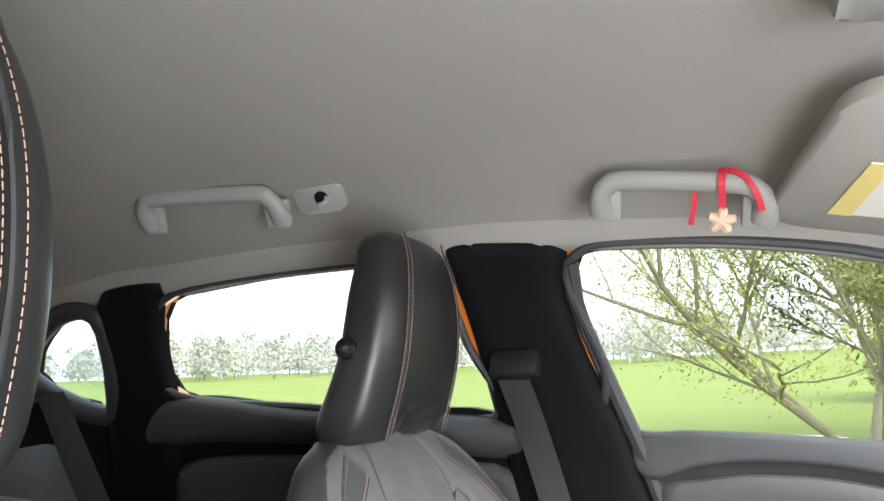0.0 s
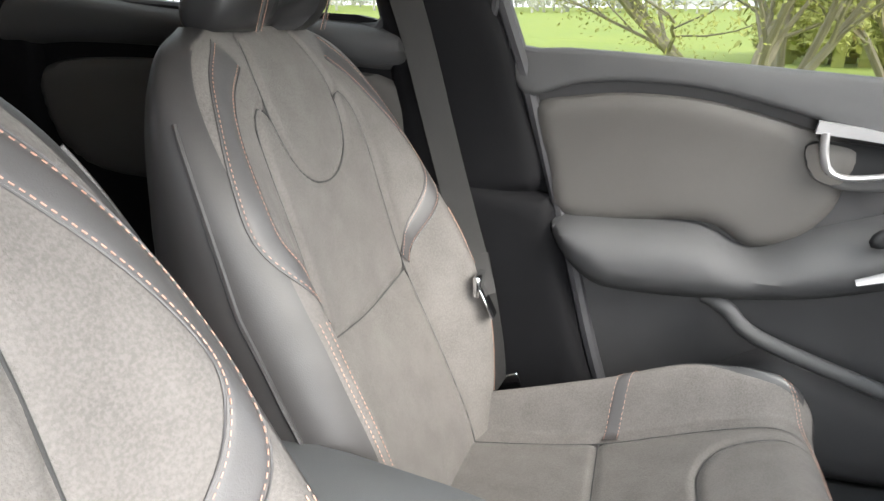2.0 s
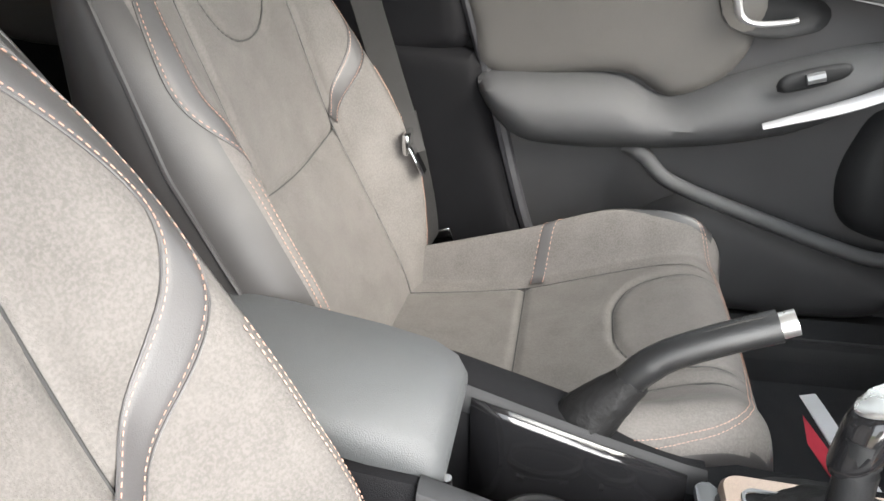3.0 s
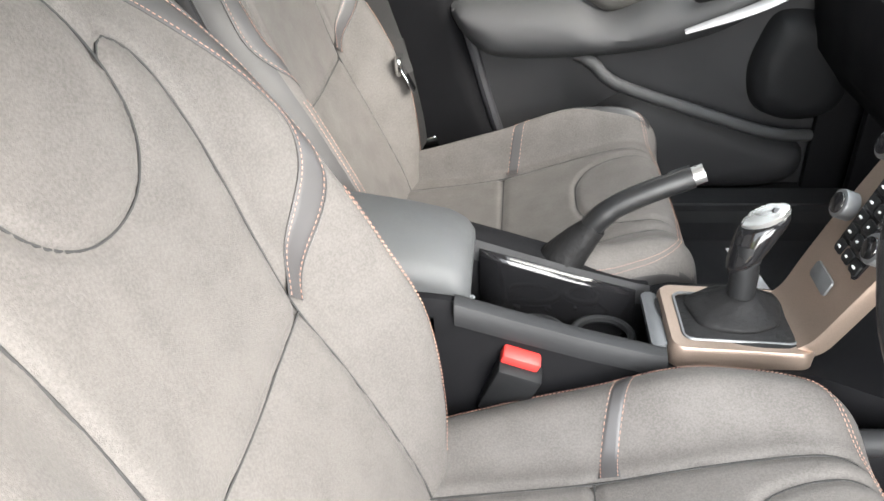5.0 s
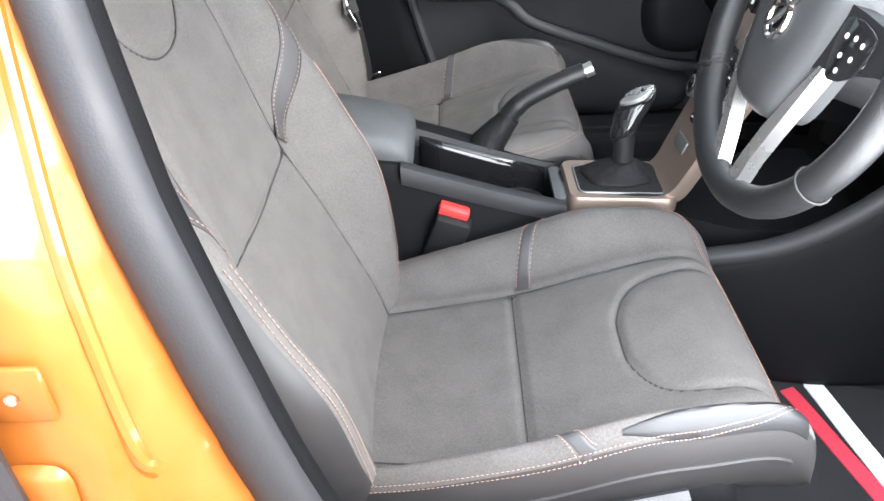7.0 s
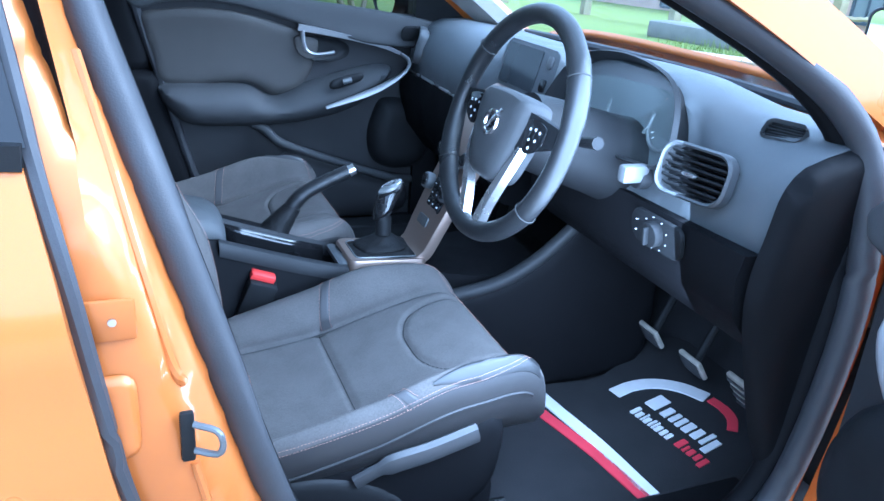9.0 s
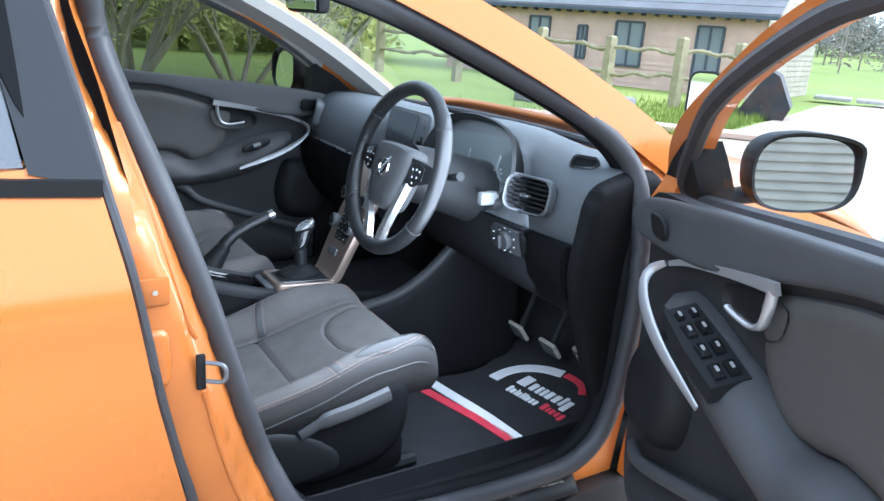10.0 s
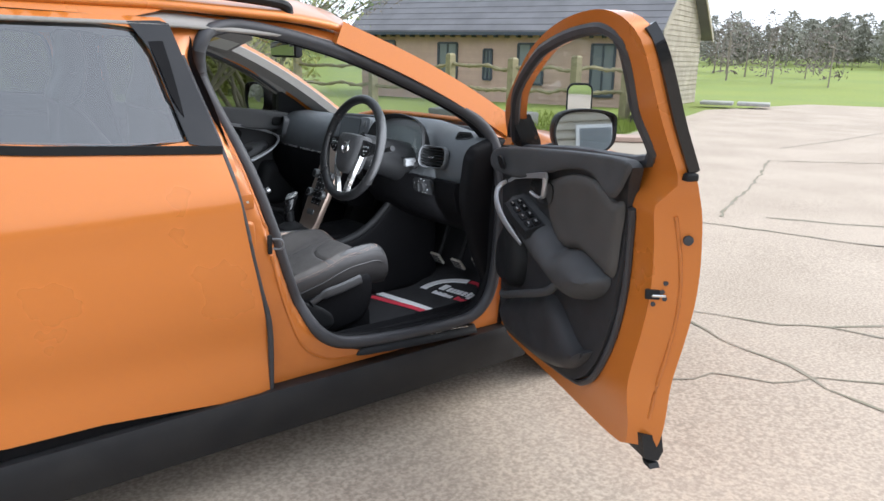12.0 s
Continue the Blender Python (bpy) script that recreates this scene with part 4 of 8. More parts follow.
    part("stitching", st, STITCH, head)["kind"] = "stuff"
    bm = bmesh.new()
    bx, by, bz = T((float(hx(1.31)) - 0.012, -hand * float(hw(1.31)) * 0.985, 1.31))
    prism(bm, circle(0.013, 20), 0.010, Matrix.Translation((bx, by, bz)) @ Euler((radians(90 * hand), 0, 0)).to_matrix().to_4x4(), 0.003)
    part("release_button", bm, GLOSSBLACK, head, "round black headrest button")
    # base, valances, rails
    bm = bmesh.new()
    rbox(bm, C((0.28, 0, 0.455)), (0.44, 0.40, 0.11), 0.03)
    part("seat_base", bm, TRIMDARK, s)
    for sg in (1, -1):
        bm = bmesh.new()
        tube(bm, [C((x, sg * 0.19, 0.405)) for x in (-0.05, 0.2, 0.56)], 0.016, 8)
        part("rail", bm, BLACKPL, s)
        ol = spline([(0.0, 0.42), (0.0, 0.56), (0.06, 0.59), (0.16, 0.575), (0.30, 0.578), (0.44, 0.605), (0.51, 0.60), (0.515, 0.50), (0.46, 0.43), (0.30, 0.405), (0.1, 0.405)], 4, True)
        bm = bmesh.new()
        pillow(bm, ol, lambda u, v, h, sg=sg: Vector(C((u, sg * (0.232 + h), v))), 0.035, 0.03, 0.02)
        val = part("valance", bm, TRIMDARK, s, "black plastic seat valance")
        if sg == hand:
            bm = bmesh.new()
            tube(bm, [C(p) for p in spline([(0.24, sg * 0.272, 0.535), (0.29, sg * 0.282, 0.56), (0.36, sg * 0.284, 0.572), (0.45, sg * 0.28, 0.59)], 5)], [0.008] * 5 + [0.012] * 11, 8, flat=1.5)
            part("height_lever", bm, GREYTRIM, val, "grey height lever")
            bm = bmesh.new()
            pillow(bm, spline([(-0.02, 0.44), (0.0, 0.52), (0.08, 0.555), (0.2, 0.55), (0.30, 0.50), (0.33, 0.44), (0.2, 0.42)], 4, True), lambda u, v, h, sg=sg: Vector(C((u, sg * (0.262 + h), v))), 0.02, 0.02, 0.015)
            part("lower_cover", bm, BLACKPL, val)
        else:
            bm = bmesh.new()
            prism(bm, circle(0.042, 28), 0.03, Matrix.Translation(C((0.02, sg * 0.262, 0.70))) @ Euler((radians(-90 * sg), 0, 0)).to_matrix().to_4x4(), 0.006)
            kn = part("recline_knob", bm, BLACKPL, s, "round black recline knob")
    bm = bmesh.new()
    tube(bm, [C(p) for p in spline([(0.50, -0.10, 0.40), (0.545, -0.10, 0.41), (0.56, -0.06, 0.415), (0.56, 0.06, 0.415), (0.545, 0.10, 0.41), (0.50, 0.10, 0.40)], 4)], 0.009, 8)
    part("slide_bar", bm, BLACKPL, s)
    return s


GREYTRIM = mat("grey_lever_plastic", (0.04, 0.04, 0.042), 0.45, bump=0.2, stain=0.2)
car_seat(0.0, -0.342, -1, "charcoal leather driver seat with tan stitching", 0.06)
car_seat(-0.115, 0.393, 1, "charcoal leather passenger seat beside the handbrake")

# ---- inside of the car: left side and rear ----
bm = bmesh.new()
pillow(bm, spline([(-0.25, 1.462), (-0.15, 1.466), (-0.06, 1.448), (-0.072, 1.40), (-0.05, 1.28), (-0.016, 1.17), (0.002, 1.08), (0.03, 0.97), (0.0, 0.93), (-0.2, 0.93), (-0.222, 1.12), (-0.242, 1.38)], 4, True), lambda u, v, h: in_left(u, v, h - 0.005), 0.03, 0.03, 0.018)
bpil = part("centre_pillar_trim", bm, TRIMDARK, car, "black upper centre pillar trim")
bm = bmesh.new()
pillow(bm, spline([(-0.21, 0.935), (0.03, 0.935), (0.058, 0.885), (0.092, 0.75), (0.132, 0.61), (0.20, 0.46), (-0.22, 0.46), (-0.22, 0.7)], 4, True), lambda u, v, h: in_left(u, v, h - 0.002), 0.035, 0.03, 0.02)
part("lower_pillar_trim", bm, TRIMDARK, bpil)
bm = bmesh.new()
tube(bm, [in_left(x, z, 0.004) for x, z in spline([(-0.058, 1.43), (-0.060, 1.36), (-0.036, 1.26), (-0.004, 1.15), (0.012, 1.08), (0.068, 0.88), (0.142, 0.61), (0.21, 0.46)], 6)], 0.012, 8)
part("door_seal", bm, RUBBER, car)
# belt height slider and belt on the left pillar
belt = thing("seat_belt", (-0.15, 0.68, 1.0), "dark grey seat belt hanging on the black pillar", "seat belt")
bm = bmesh.new()
rbox(bm, (-0.165, 0.628, 1.285), (0.078, 0.03, 0.045), 0.01, Euler((radians(-25), 0, 0)).to_matrix())
part("belt_guide", bm, BLACKPL, belt, "black plastic belt guide")
bm = bmesh.new()
ribbon(bm, spline([(-0.170, 0.625, 1.268), (-0.150, 0.650, 1.18), (-0.118, 0.665, 1.04), (-0.085, 0.655, 0.93), (-0.055, 0.63, 0.85), (-0.038, 0.615, 0.80)], 6), 0.046, 0.002, (1, 0.25, 0))
part("webbing", bm, BELT, belt)
bm = bmesh.new()
ribbon(bm, spline([(-0.055, 0.635, 0.86), (-0.040, 0.655, 0.76), (-0.030, 0.675, 0.66), (-0.03, 0.69, 0.55)], 6), 0.044, 0.002, (1, 0.25, 0))
part("webbing", bm, BELT, belt)
bm = bmesh.new()
rbox(bm, (-0.042, 0.612, 0.822), (0.012, 0.045, 0.035), 0.004)
rbox(bm, (-0.026, 0.605, 0.795), (0.004, 0.03, 0.05), 0.0015, Euler((0, radians(-25), 0)).to_matrix())
part("tongue", bm, CHROME, belt, "metal belt tongue")
# rear door lining
bm = bmesh.new()
sheet(bm, spline([(-0.19, 1.20), (-0.20, 1.0), (-0.20, 0.48), (-0.70, 0.48), (-0.86, 0.72), (-0.97, 0.9), (-0.97, 1.15), (-0.86, 1.262), (-0.57, 1.228)], 4, True), lambda u, v, d: in_left(u, v, -d), step=0.04, thick=0.025)
rtrim = part("rear_door_panel", bm, TRIMDARK, car, "black rear door trim panel")
bm = bmesh.new()
pillow(bm, spline([(-0.20, 1.198), (-0.20, 1.135), (-0.4, 1.15), (-0.62, 1.165), (-0.82, 1.172), (-0.96, 1.165), (-0.955, 1.21), (-0.86, 1.264), (-0.57, 1.230)], 4, True), in_left, 0.04, 0.03, 0.02)
part("belt_pad", bm, TRIM, rtrim)
bm = bmesh.new()
pillow(bm, spline([(-0.21, 1.11), (-0.4, 1.13), (-0.65, 1.145), (-0.85, 1.14), (-0.93, 1.10), (-0.92, 0.98), (-0.8, 0.92), (-0.5, 0.92), (-0.22, 0.94)], 4, True), in_left, 0.02, 0.03, 0.02, 0.003)
part("insert_panel", bm, INSERT, rtrim)
# rear pillar trims, both sides, and tail trim
for fm, inv in ((in_left, 1), (in_right, -1)):
    bm = bmesh.new()
    pillow(bm, spline([(-0.80, 1.468), (-0.95, 1.462), (-0.985, 1.40), (-1.045, 1.275), (-1.10, 1.0), (-1.12, 0.6), (-0.92, 0.6), (-0.95, 0.95), (-0.885, 1.20), (-0.862, 1.30), (-0.850, 1.385), (-0.815, 1.44)], 4, True), lambda u, v, h, fm=fm: fm(u, v, h), 0.03, 0.03, 0.02)
    part("rear_pillar_trim", bm, TRIMDARK, car, "black rear pillar trim")
    bm = bmesh.new()
    sheet(bm, [(-1.06, 0.5), (-1.06, 1.255), (-1.17, 1.275), (-1.3, 1.35), (-1.14, 1.46), (-1.6, 1.46), (-1.8, 1.0), (-1.8, 0.5)], lambda u, v, d, fm=fm: fm(u, v, -d), step=0.08, thick=0.02)
    part("load_side_trim", bm, TRIMDARK, car)
# right-hand upper trims behind the driver's door
bm = bmesh.new()
pillow(bm, spline([(-0.25, 1.462), (-0.12, 1.45), (-0.125, 1.37), (-0.10, 1.26), (-0.07, 1.09), (-0.03, 0.90), (0.02, 0.74), (0.08, 0.62), (0.14, 0.53), (-0.2, 0.50), (-0.22, 1.1), (-0.24, 1.38)], 4, True), in_right, 0.025, 0.03, 0.02)
part("centre_pillar_trim", bm, TRIMDARK, car)
bm = bmesh.new()
sheet(bm, [(-0.2, 1.15), (-0.2, 0.48), (-0.70, 0.48), (-0.97, 0.9), (-0.97, 1.2), (-0.86, 1.20), (-0.57, 1.165)], in_right, step=0.06, thick=-0.02)
part("rear_door_panel", bm, TRIMDARK, car)
bm = bmesh.new()
loops = []
for x, z in resample(spline([(-1.15, 1.46), (-0.84, 1.462), (-0.58, 1.472), (-0.36, 1.470), (-0.12, 1.470), (-0.02, 1.482), (0.06, 1.486), (0.236, 1.455), (0.425, 1.399), (0.592, 1.329), (0.771, 1.245)], 5), 0.04):
    zt = min(crown(x, MID - 0.5) - 0.035, z + 0.09)
    a = in_right(x, z, -0.02)
    loops.append([a, Vector((x, a.y + 0.022, z + 0.004)), Vector((x, a.y + 0.055, (z + zt) / 2 + 0.01)), Vector((x, a.y + 0.10, zt + 0.004)), Vector((x, a.y + 0.14, zt + 0.012))])
rings(bm, loops, closed=False)
part("lining_border", bm, LINING, car).modifiers.new("thick", "SOLIDIFY").thickness = 0.006


# rear bench
def rear_bench():
    b = thing("rear_bench", (-0.75, MID, 0.4), "charcoal leather rear bench seat", "seat")
    bm = bmesh.new()
    loops = []
    for y in np.linspace(-0.62, 0.62, 60):
        pad = 0.035 * (abs(math.sin((y / 0.62) * 1.55 * math.pi)) ** 0.6) - 0.04 * float(smooth(abs(y), 0.56, 0.62))
        loops.append([(-1.12, MID + y, 0.5), (-1.18, MID + y, 1.12), (-1.10, MID + y, 1.17 + pad * 0.5), (-1.02 + pad, MID + y, 1.10), (-0.95 + pad, MID + y, 0.85), (-0.88 + pad, MID + y, 0.62), (-0.9, MID + y, 0.5)])
    rings(bm, loops)
    part("backrest", bm, SEATCLOTH, b)
    bm = bmesh.new()
    loops = []
    for y in np.linspace(-0.62, 0.62, 60):
        pad = 0.02 * (abs(math.sin((y / 0.62) * 1.55 * math.pi)) ** 0.6) - 0.03 * float(smooth(abs(y), 0.56, 0.62))
        loops.append([(-1.0, MID + y, 0.40), (-1.0, MID + y, 0.58 + pad), (-0.7, MID + y, 0.59 + pad), (-0.46, MID + y, 0.60 + pad), (-0.41, MID + y, 0.57), (-0.42, MID + y, 0.40)])
    rings(bm, loops)
    part("cushion", bm, SEATCLOTH, b)
    for y in (-0.34, 0.36):
        bm = bmesh.new()
        loops = []
        for k in np.linspace(0, 1, 14):
            e = math.sqrt(max(0.03, 1 - (2 * k - 1) ** 4))
            z = 1.15 + 0.15 * k
            loops.append([(-1.10 + 0.04 * e * math.cos(t), MID + y + 0.125 * e * math.copysign(abs(math.sin(t)) ** 0.7, math.sin(t)), z) for t in np.linspace(0, 2 * math.pi, 28, endpoint=False)])
        rings(bm, loops)
        part("headrest", bm, SEATLEATHER, b)


rear_bench()
rb_belt = thing("seat_belt", (-0.98, 0.56, 0.9), "grey rear seat belt across the bench side", "seat belt")
bm = bmesh.new()
ribbon(bm, spline([(-1.0, 0.50, 1.28), (-0.94, 0.50, 1.18), (-0.88, 0.54, 1.0), (-0.84, 0.58, 0.80), (-0.82, 0.60, 0.6)], 6), 0.046, 0.002, (0.5, 1, 0))
part("webbing", bm, BELT, rb_belt)


# grab handles, coat hook, sun visor, charm on red ribbons
def grab_handle(p0, p1, label):
    """Mounts at p0 and p1, the grip folded up against the lining on their inboard side."""
    p0, p1 = Vector(p0), Vector(p1)
    d = (p1 - p0).normalized()
    h = thing("grab_handle", (p0 + p1) / 2, label, "handle", "roof grab handles")
    n = Vector((0, -0.45, 0.89))
    n = (n - d * n.dot(d)).normalized()
    m = d.cross(n)
    m = m if m.z < 0 else -m
    bm = bmesh.new()
    pts = [p0 + m * 0.004, p0 + n * 0.018 + m * 0.014, p0 + d * 0.008 + n * 0.036 + m * 0.018, p0 + d * 0.034 + n * 0.045 + m * 0.019, p1 - d * 0.034 + n * 0.045 + m * 0.019, p1 - d * 0.008 + n * 0.036 + m * 0.018, p1 + n * 0.018 + m * 0.014, p1 + m * 0.004]
    path = spline(pts, 6)
    rad = [0.0125 + 0.004 * math.exp(-(min(k, len(path) - 1 - k) / 5.0) ** 2) for k in range(len(path))]
    tube(bm, path, rad, 12, flat=0.8, up=tuple(m))
    part("grip", bm, GREYPL, h)
    for p, q in ((p0, 1), (p1, -1)):
        bm = bmesh.new()
        rbox(bm, p + d * 0.006 * q + n * 0.010 + m * 0.003, (0.038, 0.044, 0.016), 0.006, Matrix((d, n, d.cross(n))).transposed())
        part("mount", bm, GREYPL, h)
    return lambda along, up, out: p0 + d * along + n * up + m * out


grab_handle((-0.640, 0.372, 1.522), (-0.418, 0.390, 1.505), "pale grey plastic roof grab handle above the rear door")
on_grip = grab_handle((0.022, 0.437, 1.466), (0.205, 0.437, 1.433), "pale grey plastic grab handle with a red ribbon tied on")
hook = thing("coat_hook", (-0.42, 0.41, 1.535), "pale grey plastic coat hook on the roof lining", "hook")
m = Matrix.Translation((-0.365, 0.405, 1.535)) @ Euler((radians(128), 0, 0)).to_matrix().to_4x4()
bm = bmesh.new()
prism(bm, rrect(0.078, 0.046, 0.012), 0.008, m, 0.003)
hp = part("plate", bm, GREYPL, hook)
# recess drawn by colour: a near-black disc laid on the plate
bm = bmesh.new()
prism(bm, circle(0.011, 16), 0.0025, m @ Matrix.Translation((0.004, 0, 0.0072)), 0.0)
part("recess", bm, TRIMDARK, hp)
bm = bmesh.new()
tube(bm, [m @ Vector(q) for q in spline([(0.012, 0.0, 0.008), (0.012, -0.004, 0.016), (0.002, -0.006, 0.018)], 4)], 0.004, 8)
part("peg", bm, GREYPL, hp)
visor = thing("sun_visor", (0.33, 0.36, 1.46), "pale grey sun visor folded under the roof lining", "sun visor")
bm = bmesh.new()
vm = Matrix.Translation((0.315, 0.335, 1.452)) @ Euler((radians(-14), radians(14), 0)).to_matrix().to_4x4()
rings(bm, [[vm @ Vector(((x + (0.22 * (0.15 - y) if x < 0 else 0.0)) * q, y * q, zz)) for x, y in rrect(0.22, 0.30, 0.05, 6)] for q, zz in ((0.93, -0.013), (0.985, -0.009), (1.0, 0.0), (0.985, 0.009), (0.93, 0.013))])
part("flap", bm, LINING, visor)
bm = bmesh.new()
prism(bm, [(-0.020, -0.05), (0.085, -0.05), (0.085, 0.07), (-0.045, 0.07)], 0.001, vm @ Matrix.Translation((0.005, 0.02, -0.0145)), 0.0)
wl = part("warning_label", bm, mat("label_white", (0.75, 0.74, 0.68), 0.6, stain=0.1), visor, "white and yellow warning sticker")
bm = bmesh.new()
prism(bm, [(-0.020, -0.05), (0.000, -0.05), (-0.022, 0.07), (-0.045, 0.07)], 0.001, vm @ Matrix.Translation((0.005, 0.02, -0.0158)), 0.0)
part("yellow_panel", bm, mat("label_yellow", (0.75, 0.62, 0.22), 0.6, stain=0.1), wl)
mirr_lamp = thing("roof_console", (0.36, MID, 1.50), "pale grey overhead lamp console on the roof", "lamp console")
bm = bmesh.new()
prism(bm, rrect(0.16, 0.20, 0.04), 0.03, Matrix.Translation((0.33, MID, 1.548)) @ Euler((radians(180), radians(-10), 0)).to_matrix().to_4x4(), 0.01)
part("housing", bm, GREYPL, mirr_lamp)
RIBBON = mat("red_ribbon", (0.45, 0.01, 0.03), 0.6, stain=0.2, stain_scale=40)
charm = thing("hanging_charm", (0.13, 0.44, 1.44), "small pale charm hanging on red ribbon from the handle", "charm")
for places, width in (([(0.140, 0.061, 0.014), (0.140, 0.060, 0.026), (0.140, 0.048, 0.0335), (0.141, 0.034, 0.032), (0.142, 0.018, 0.030)], 0.008),
                      ([(0.112, 0.036, 0.030), (0.111, 0.022, 0.029), (0.108, -0.004, 0.027)], 0.006),
                      ([(0.136, 0.060, 0.022), (0.150, 0.061, 0.024), (0.164, 0.055, 0.029), (0.176, 0.040, 0.0345), (0.184, 0.018, 0.033)], 0.007)):
    bm = bmesh.new()
    ribbon(bm, spline([tuple(on_grip(*q)) for q in places], 5), width, 0.0015, (1, 0, 0.1))
    part("ribbon", bm, RIBBON, charm)
bm = bmesh.new()
for ang in range(5):
    a = radians(72 * ang + 15)
    tube(bm, [on_grip(0.142, 0.004, 0.030), on_grip(0.142 + 0.015 * math.cos(a), 0.004 + 0.015 * math.sin(a), 0.032)], [0.008, 0.0045], 8)
part("pendant", bm, mat("charm_cream", (0.65, 0.45, 0.33), 0.5, stain=0.4, stain_scale=60), charm)


# ---- dashboard, console, controls ----
DASH = mat("dash_soft_grey", (0.085, 0.092, 0.098), 0.55, bump=0.5, bump_scale=900, grain=0.15, grain_scale=800, stain=0.2, stain_scale=4)
dash = thing("dashboard", (0.95, MID, 0.8), "charcoal soft-touch dashboard with chrome-edged air vents", "dashboard")


def dash_rows(y):
    hood = math.exp(-((y + 0.33) / 0.19) ** 4)
    mid = math.exp(-((y - 0.03) / 0.13) ** 4)
    sx = 0.10 * (abs(y - MID) / 0.74) ** 3
    pts = [(1.30, 1.03), (1.16, 1.075), (1.0, 1.10 + 0.012 * hood), (0.90, 1.112 + 0.038 * hood + 0.012 * mid), (0.84, 1.108 + 0.05 * hood + 0.02 * mid), (0.80 - 0.01 * hood, 1.092 + 0.058 * hood + 0.03 * mid), (0.772 + 0.01 * hood, 1.066 + 0.07 * hood + 0.03 * mid), (0.756 + 0.04 * hood, 1.03 + 0.05 * hood), (0.75 + 0.03 * hood, 0.99), (0.752, 0.955), (0.77, 0.925), (0.80, 0.90), (0.84, 0.86), (0.93, 0.82), (1.1, 0.80)]
    return [(x + sx * 0.25, y, z) for x, z in pts]


bm = bmesh.new()
rings(bm, [dash_rows(y) for y in np.linspace(MID - 0.735, MID + 0.75, 70)], closed=True)
part("dash_body", bm, DASH, dash, sharp=50)
bm = bmesh.new()
pillow(bm, spline([(0.80, 1.085), (1.0, 1.07), (1.0, 0.62), (0.93, 0.52), (0.86, 0.60), (0.80, 0.74), (0.755, 0.88), (0.76, 0.98)], 4, True), lambda u, v, h: Vector((u, MID - 0.735 - h, v)), 0.025, 0.03, 0.02)
part("end_cover", bm, TRIMDARK, dash, "black dashboard end cover")
# lower knee panel on the driver's side, passenger's lower half
bm = bmesh.new()
rings(bm, [[(0.745, y, 0.955), (0.738, y, 0.92), (0.75, y, 0.86), (0.80, y, 0.80), (0.90, y, 0.74), (1.0, y, 0.72), (1.05, y, 0.80), (0.95, y, 0.95)] for y in np.linspace(-0.705, -0.10, 12)])
knee = part("knee_panel", bm, TRIMDARK, dash, "black lower dash panel")
bm = bmesh.new()
rings(bm, [[(0.752, y, 0.952), (0.745, y, 0.90), (0.765, y, 0.80), (0.83, y, 0.72), (0.95, y, 0.70), (1.0, y, 0.80), (0.95, y, 0.95)] for y in np.linspace(0.16, 0.75, 12)])
part("glovebox", bm, TRIMDARK, dash, "black glovebox lid")
bm = bmesh.new()
tube(bm, [(0.752 + 0.012 * k * k, 0.18 + 0.53 * k, 0.956) for k in np.linspace(0, 1, 12)], 0.004, 8)
part("trim_strip", bm, SILVER, dash, "thin silver trim strip")
bm = bmesh.new()
tube(bm, [screen(u, 0.985, 0.012) for u in np.linspace(-0.95, 0.95, 20)], 0.012, 8)
part("screen_gasket", bm, RUBBER, dash)


VENTGREY = mat("vent_frame_grey", (0.075, 0.079, 0.084), 0.42, 0.1, stain=0.2, stain_scale=20)


def vent(centre, w, h, m3, slats, label, name="air_vent"):
    """A framed air vent with slats; its own z looks out of the dashboard."""
    M = Matrix.Translation(centre) @ m3.to_4x4()
    bm = bmesh.new()
    ol = rrect(w, h, min(w, h) * 0.32, 6)
    il = rrect(w * 0.90, h * 0.86, min(w, h) * 0.28, 6)
    rings(bm, [[M @ Vector((x, y, -0.012)) for x, y in ol], [M @ Vector((x, y, 0.006)) for x, y in ol], [M @ Vector((x * 0.94, y * 0.94, 0.010)) for x, y in ol], [M @ Vector((x, y, 0.007)) for x, y in il], [M @ Vector((x, y, -0.02)) for x, y in il]], caps=(False, False))
    fr = part(name, bm, VENTGREY, dash, label)
    bm = bmesh.new()
    prism(bm, il, 0.004, M @ Matrix.Translation((0, 0, -0.024)), 0)
    part("duct", bm, GLOSSBLACK, fr)
    for k in range(slats):
        yy = (k - (slats - 1) / 2) * h * 0.74 / slats
        ww = w * 0.86 * math.sqrt(max(0.3, 1 - (yy / (h * 0.46)) ** 4))
        bm = bmesh.new()
        rbox(bm, M @ Vector((0, yy, -0.004)), (ww, 0.004, 0.016), 0.0012, (m3.to_4x4() @ Euler((radians(-18), 0, 0)).to_matrix().to_4x4()).to_3x3(), 1)
        part("slat", bm, BLACKPL, fr)
    return fr


SILVERGREY = mat("satin_grey_frame", (0.15, 0.155, 0.16), 0.4, 0.4, stain=0.2, stain_scale=20)
face = Matrix(((0, 0, -1), (-1, 0, 0), (0, 1, 0)))          # x across to the right, y up, z to the rear
v1 = vent((0.742, -0.575, 1.035), 0.128, 0.082, (Euler((0, 0, radians(12))).to_matrix() @ face @ Euler((radians(-12), 0, 0)).to_matrix()), 6, "silver-framed air vent with black slats")
bm = bmesh.new()
rbox(bm, (0.732, -0.578, 1.035), (0.012, 0.028, 0.007), 0.003)
part("thumb_tab", bm, SILVER, v1)
vent((0.775, 0.69, 1.035), 0.105, 0.105, (Euler((0, 0, radians(-18))).to_matrix() @ face @ Euler((radians(-12), 0, 0)).to_matrix()), 6, "silver-framed air vent with black slats")
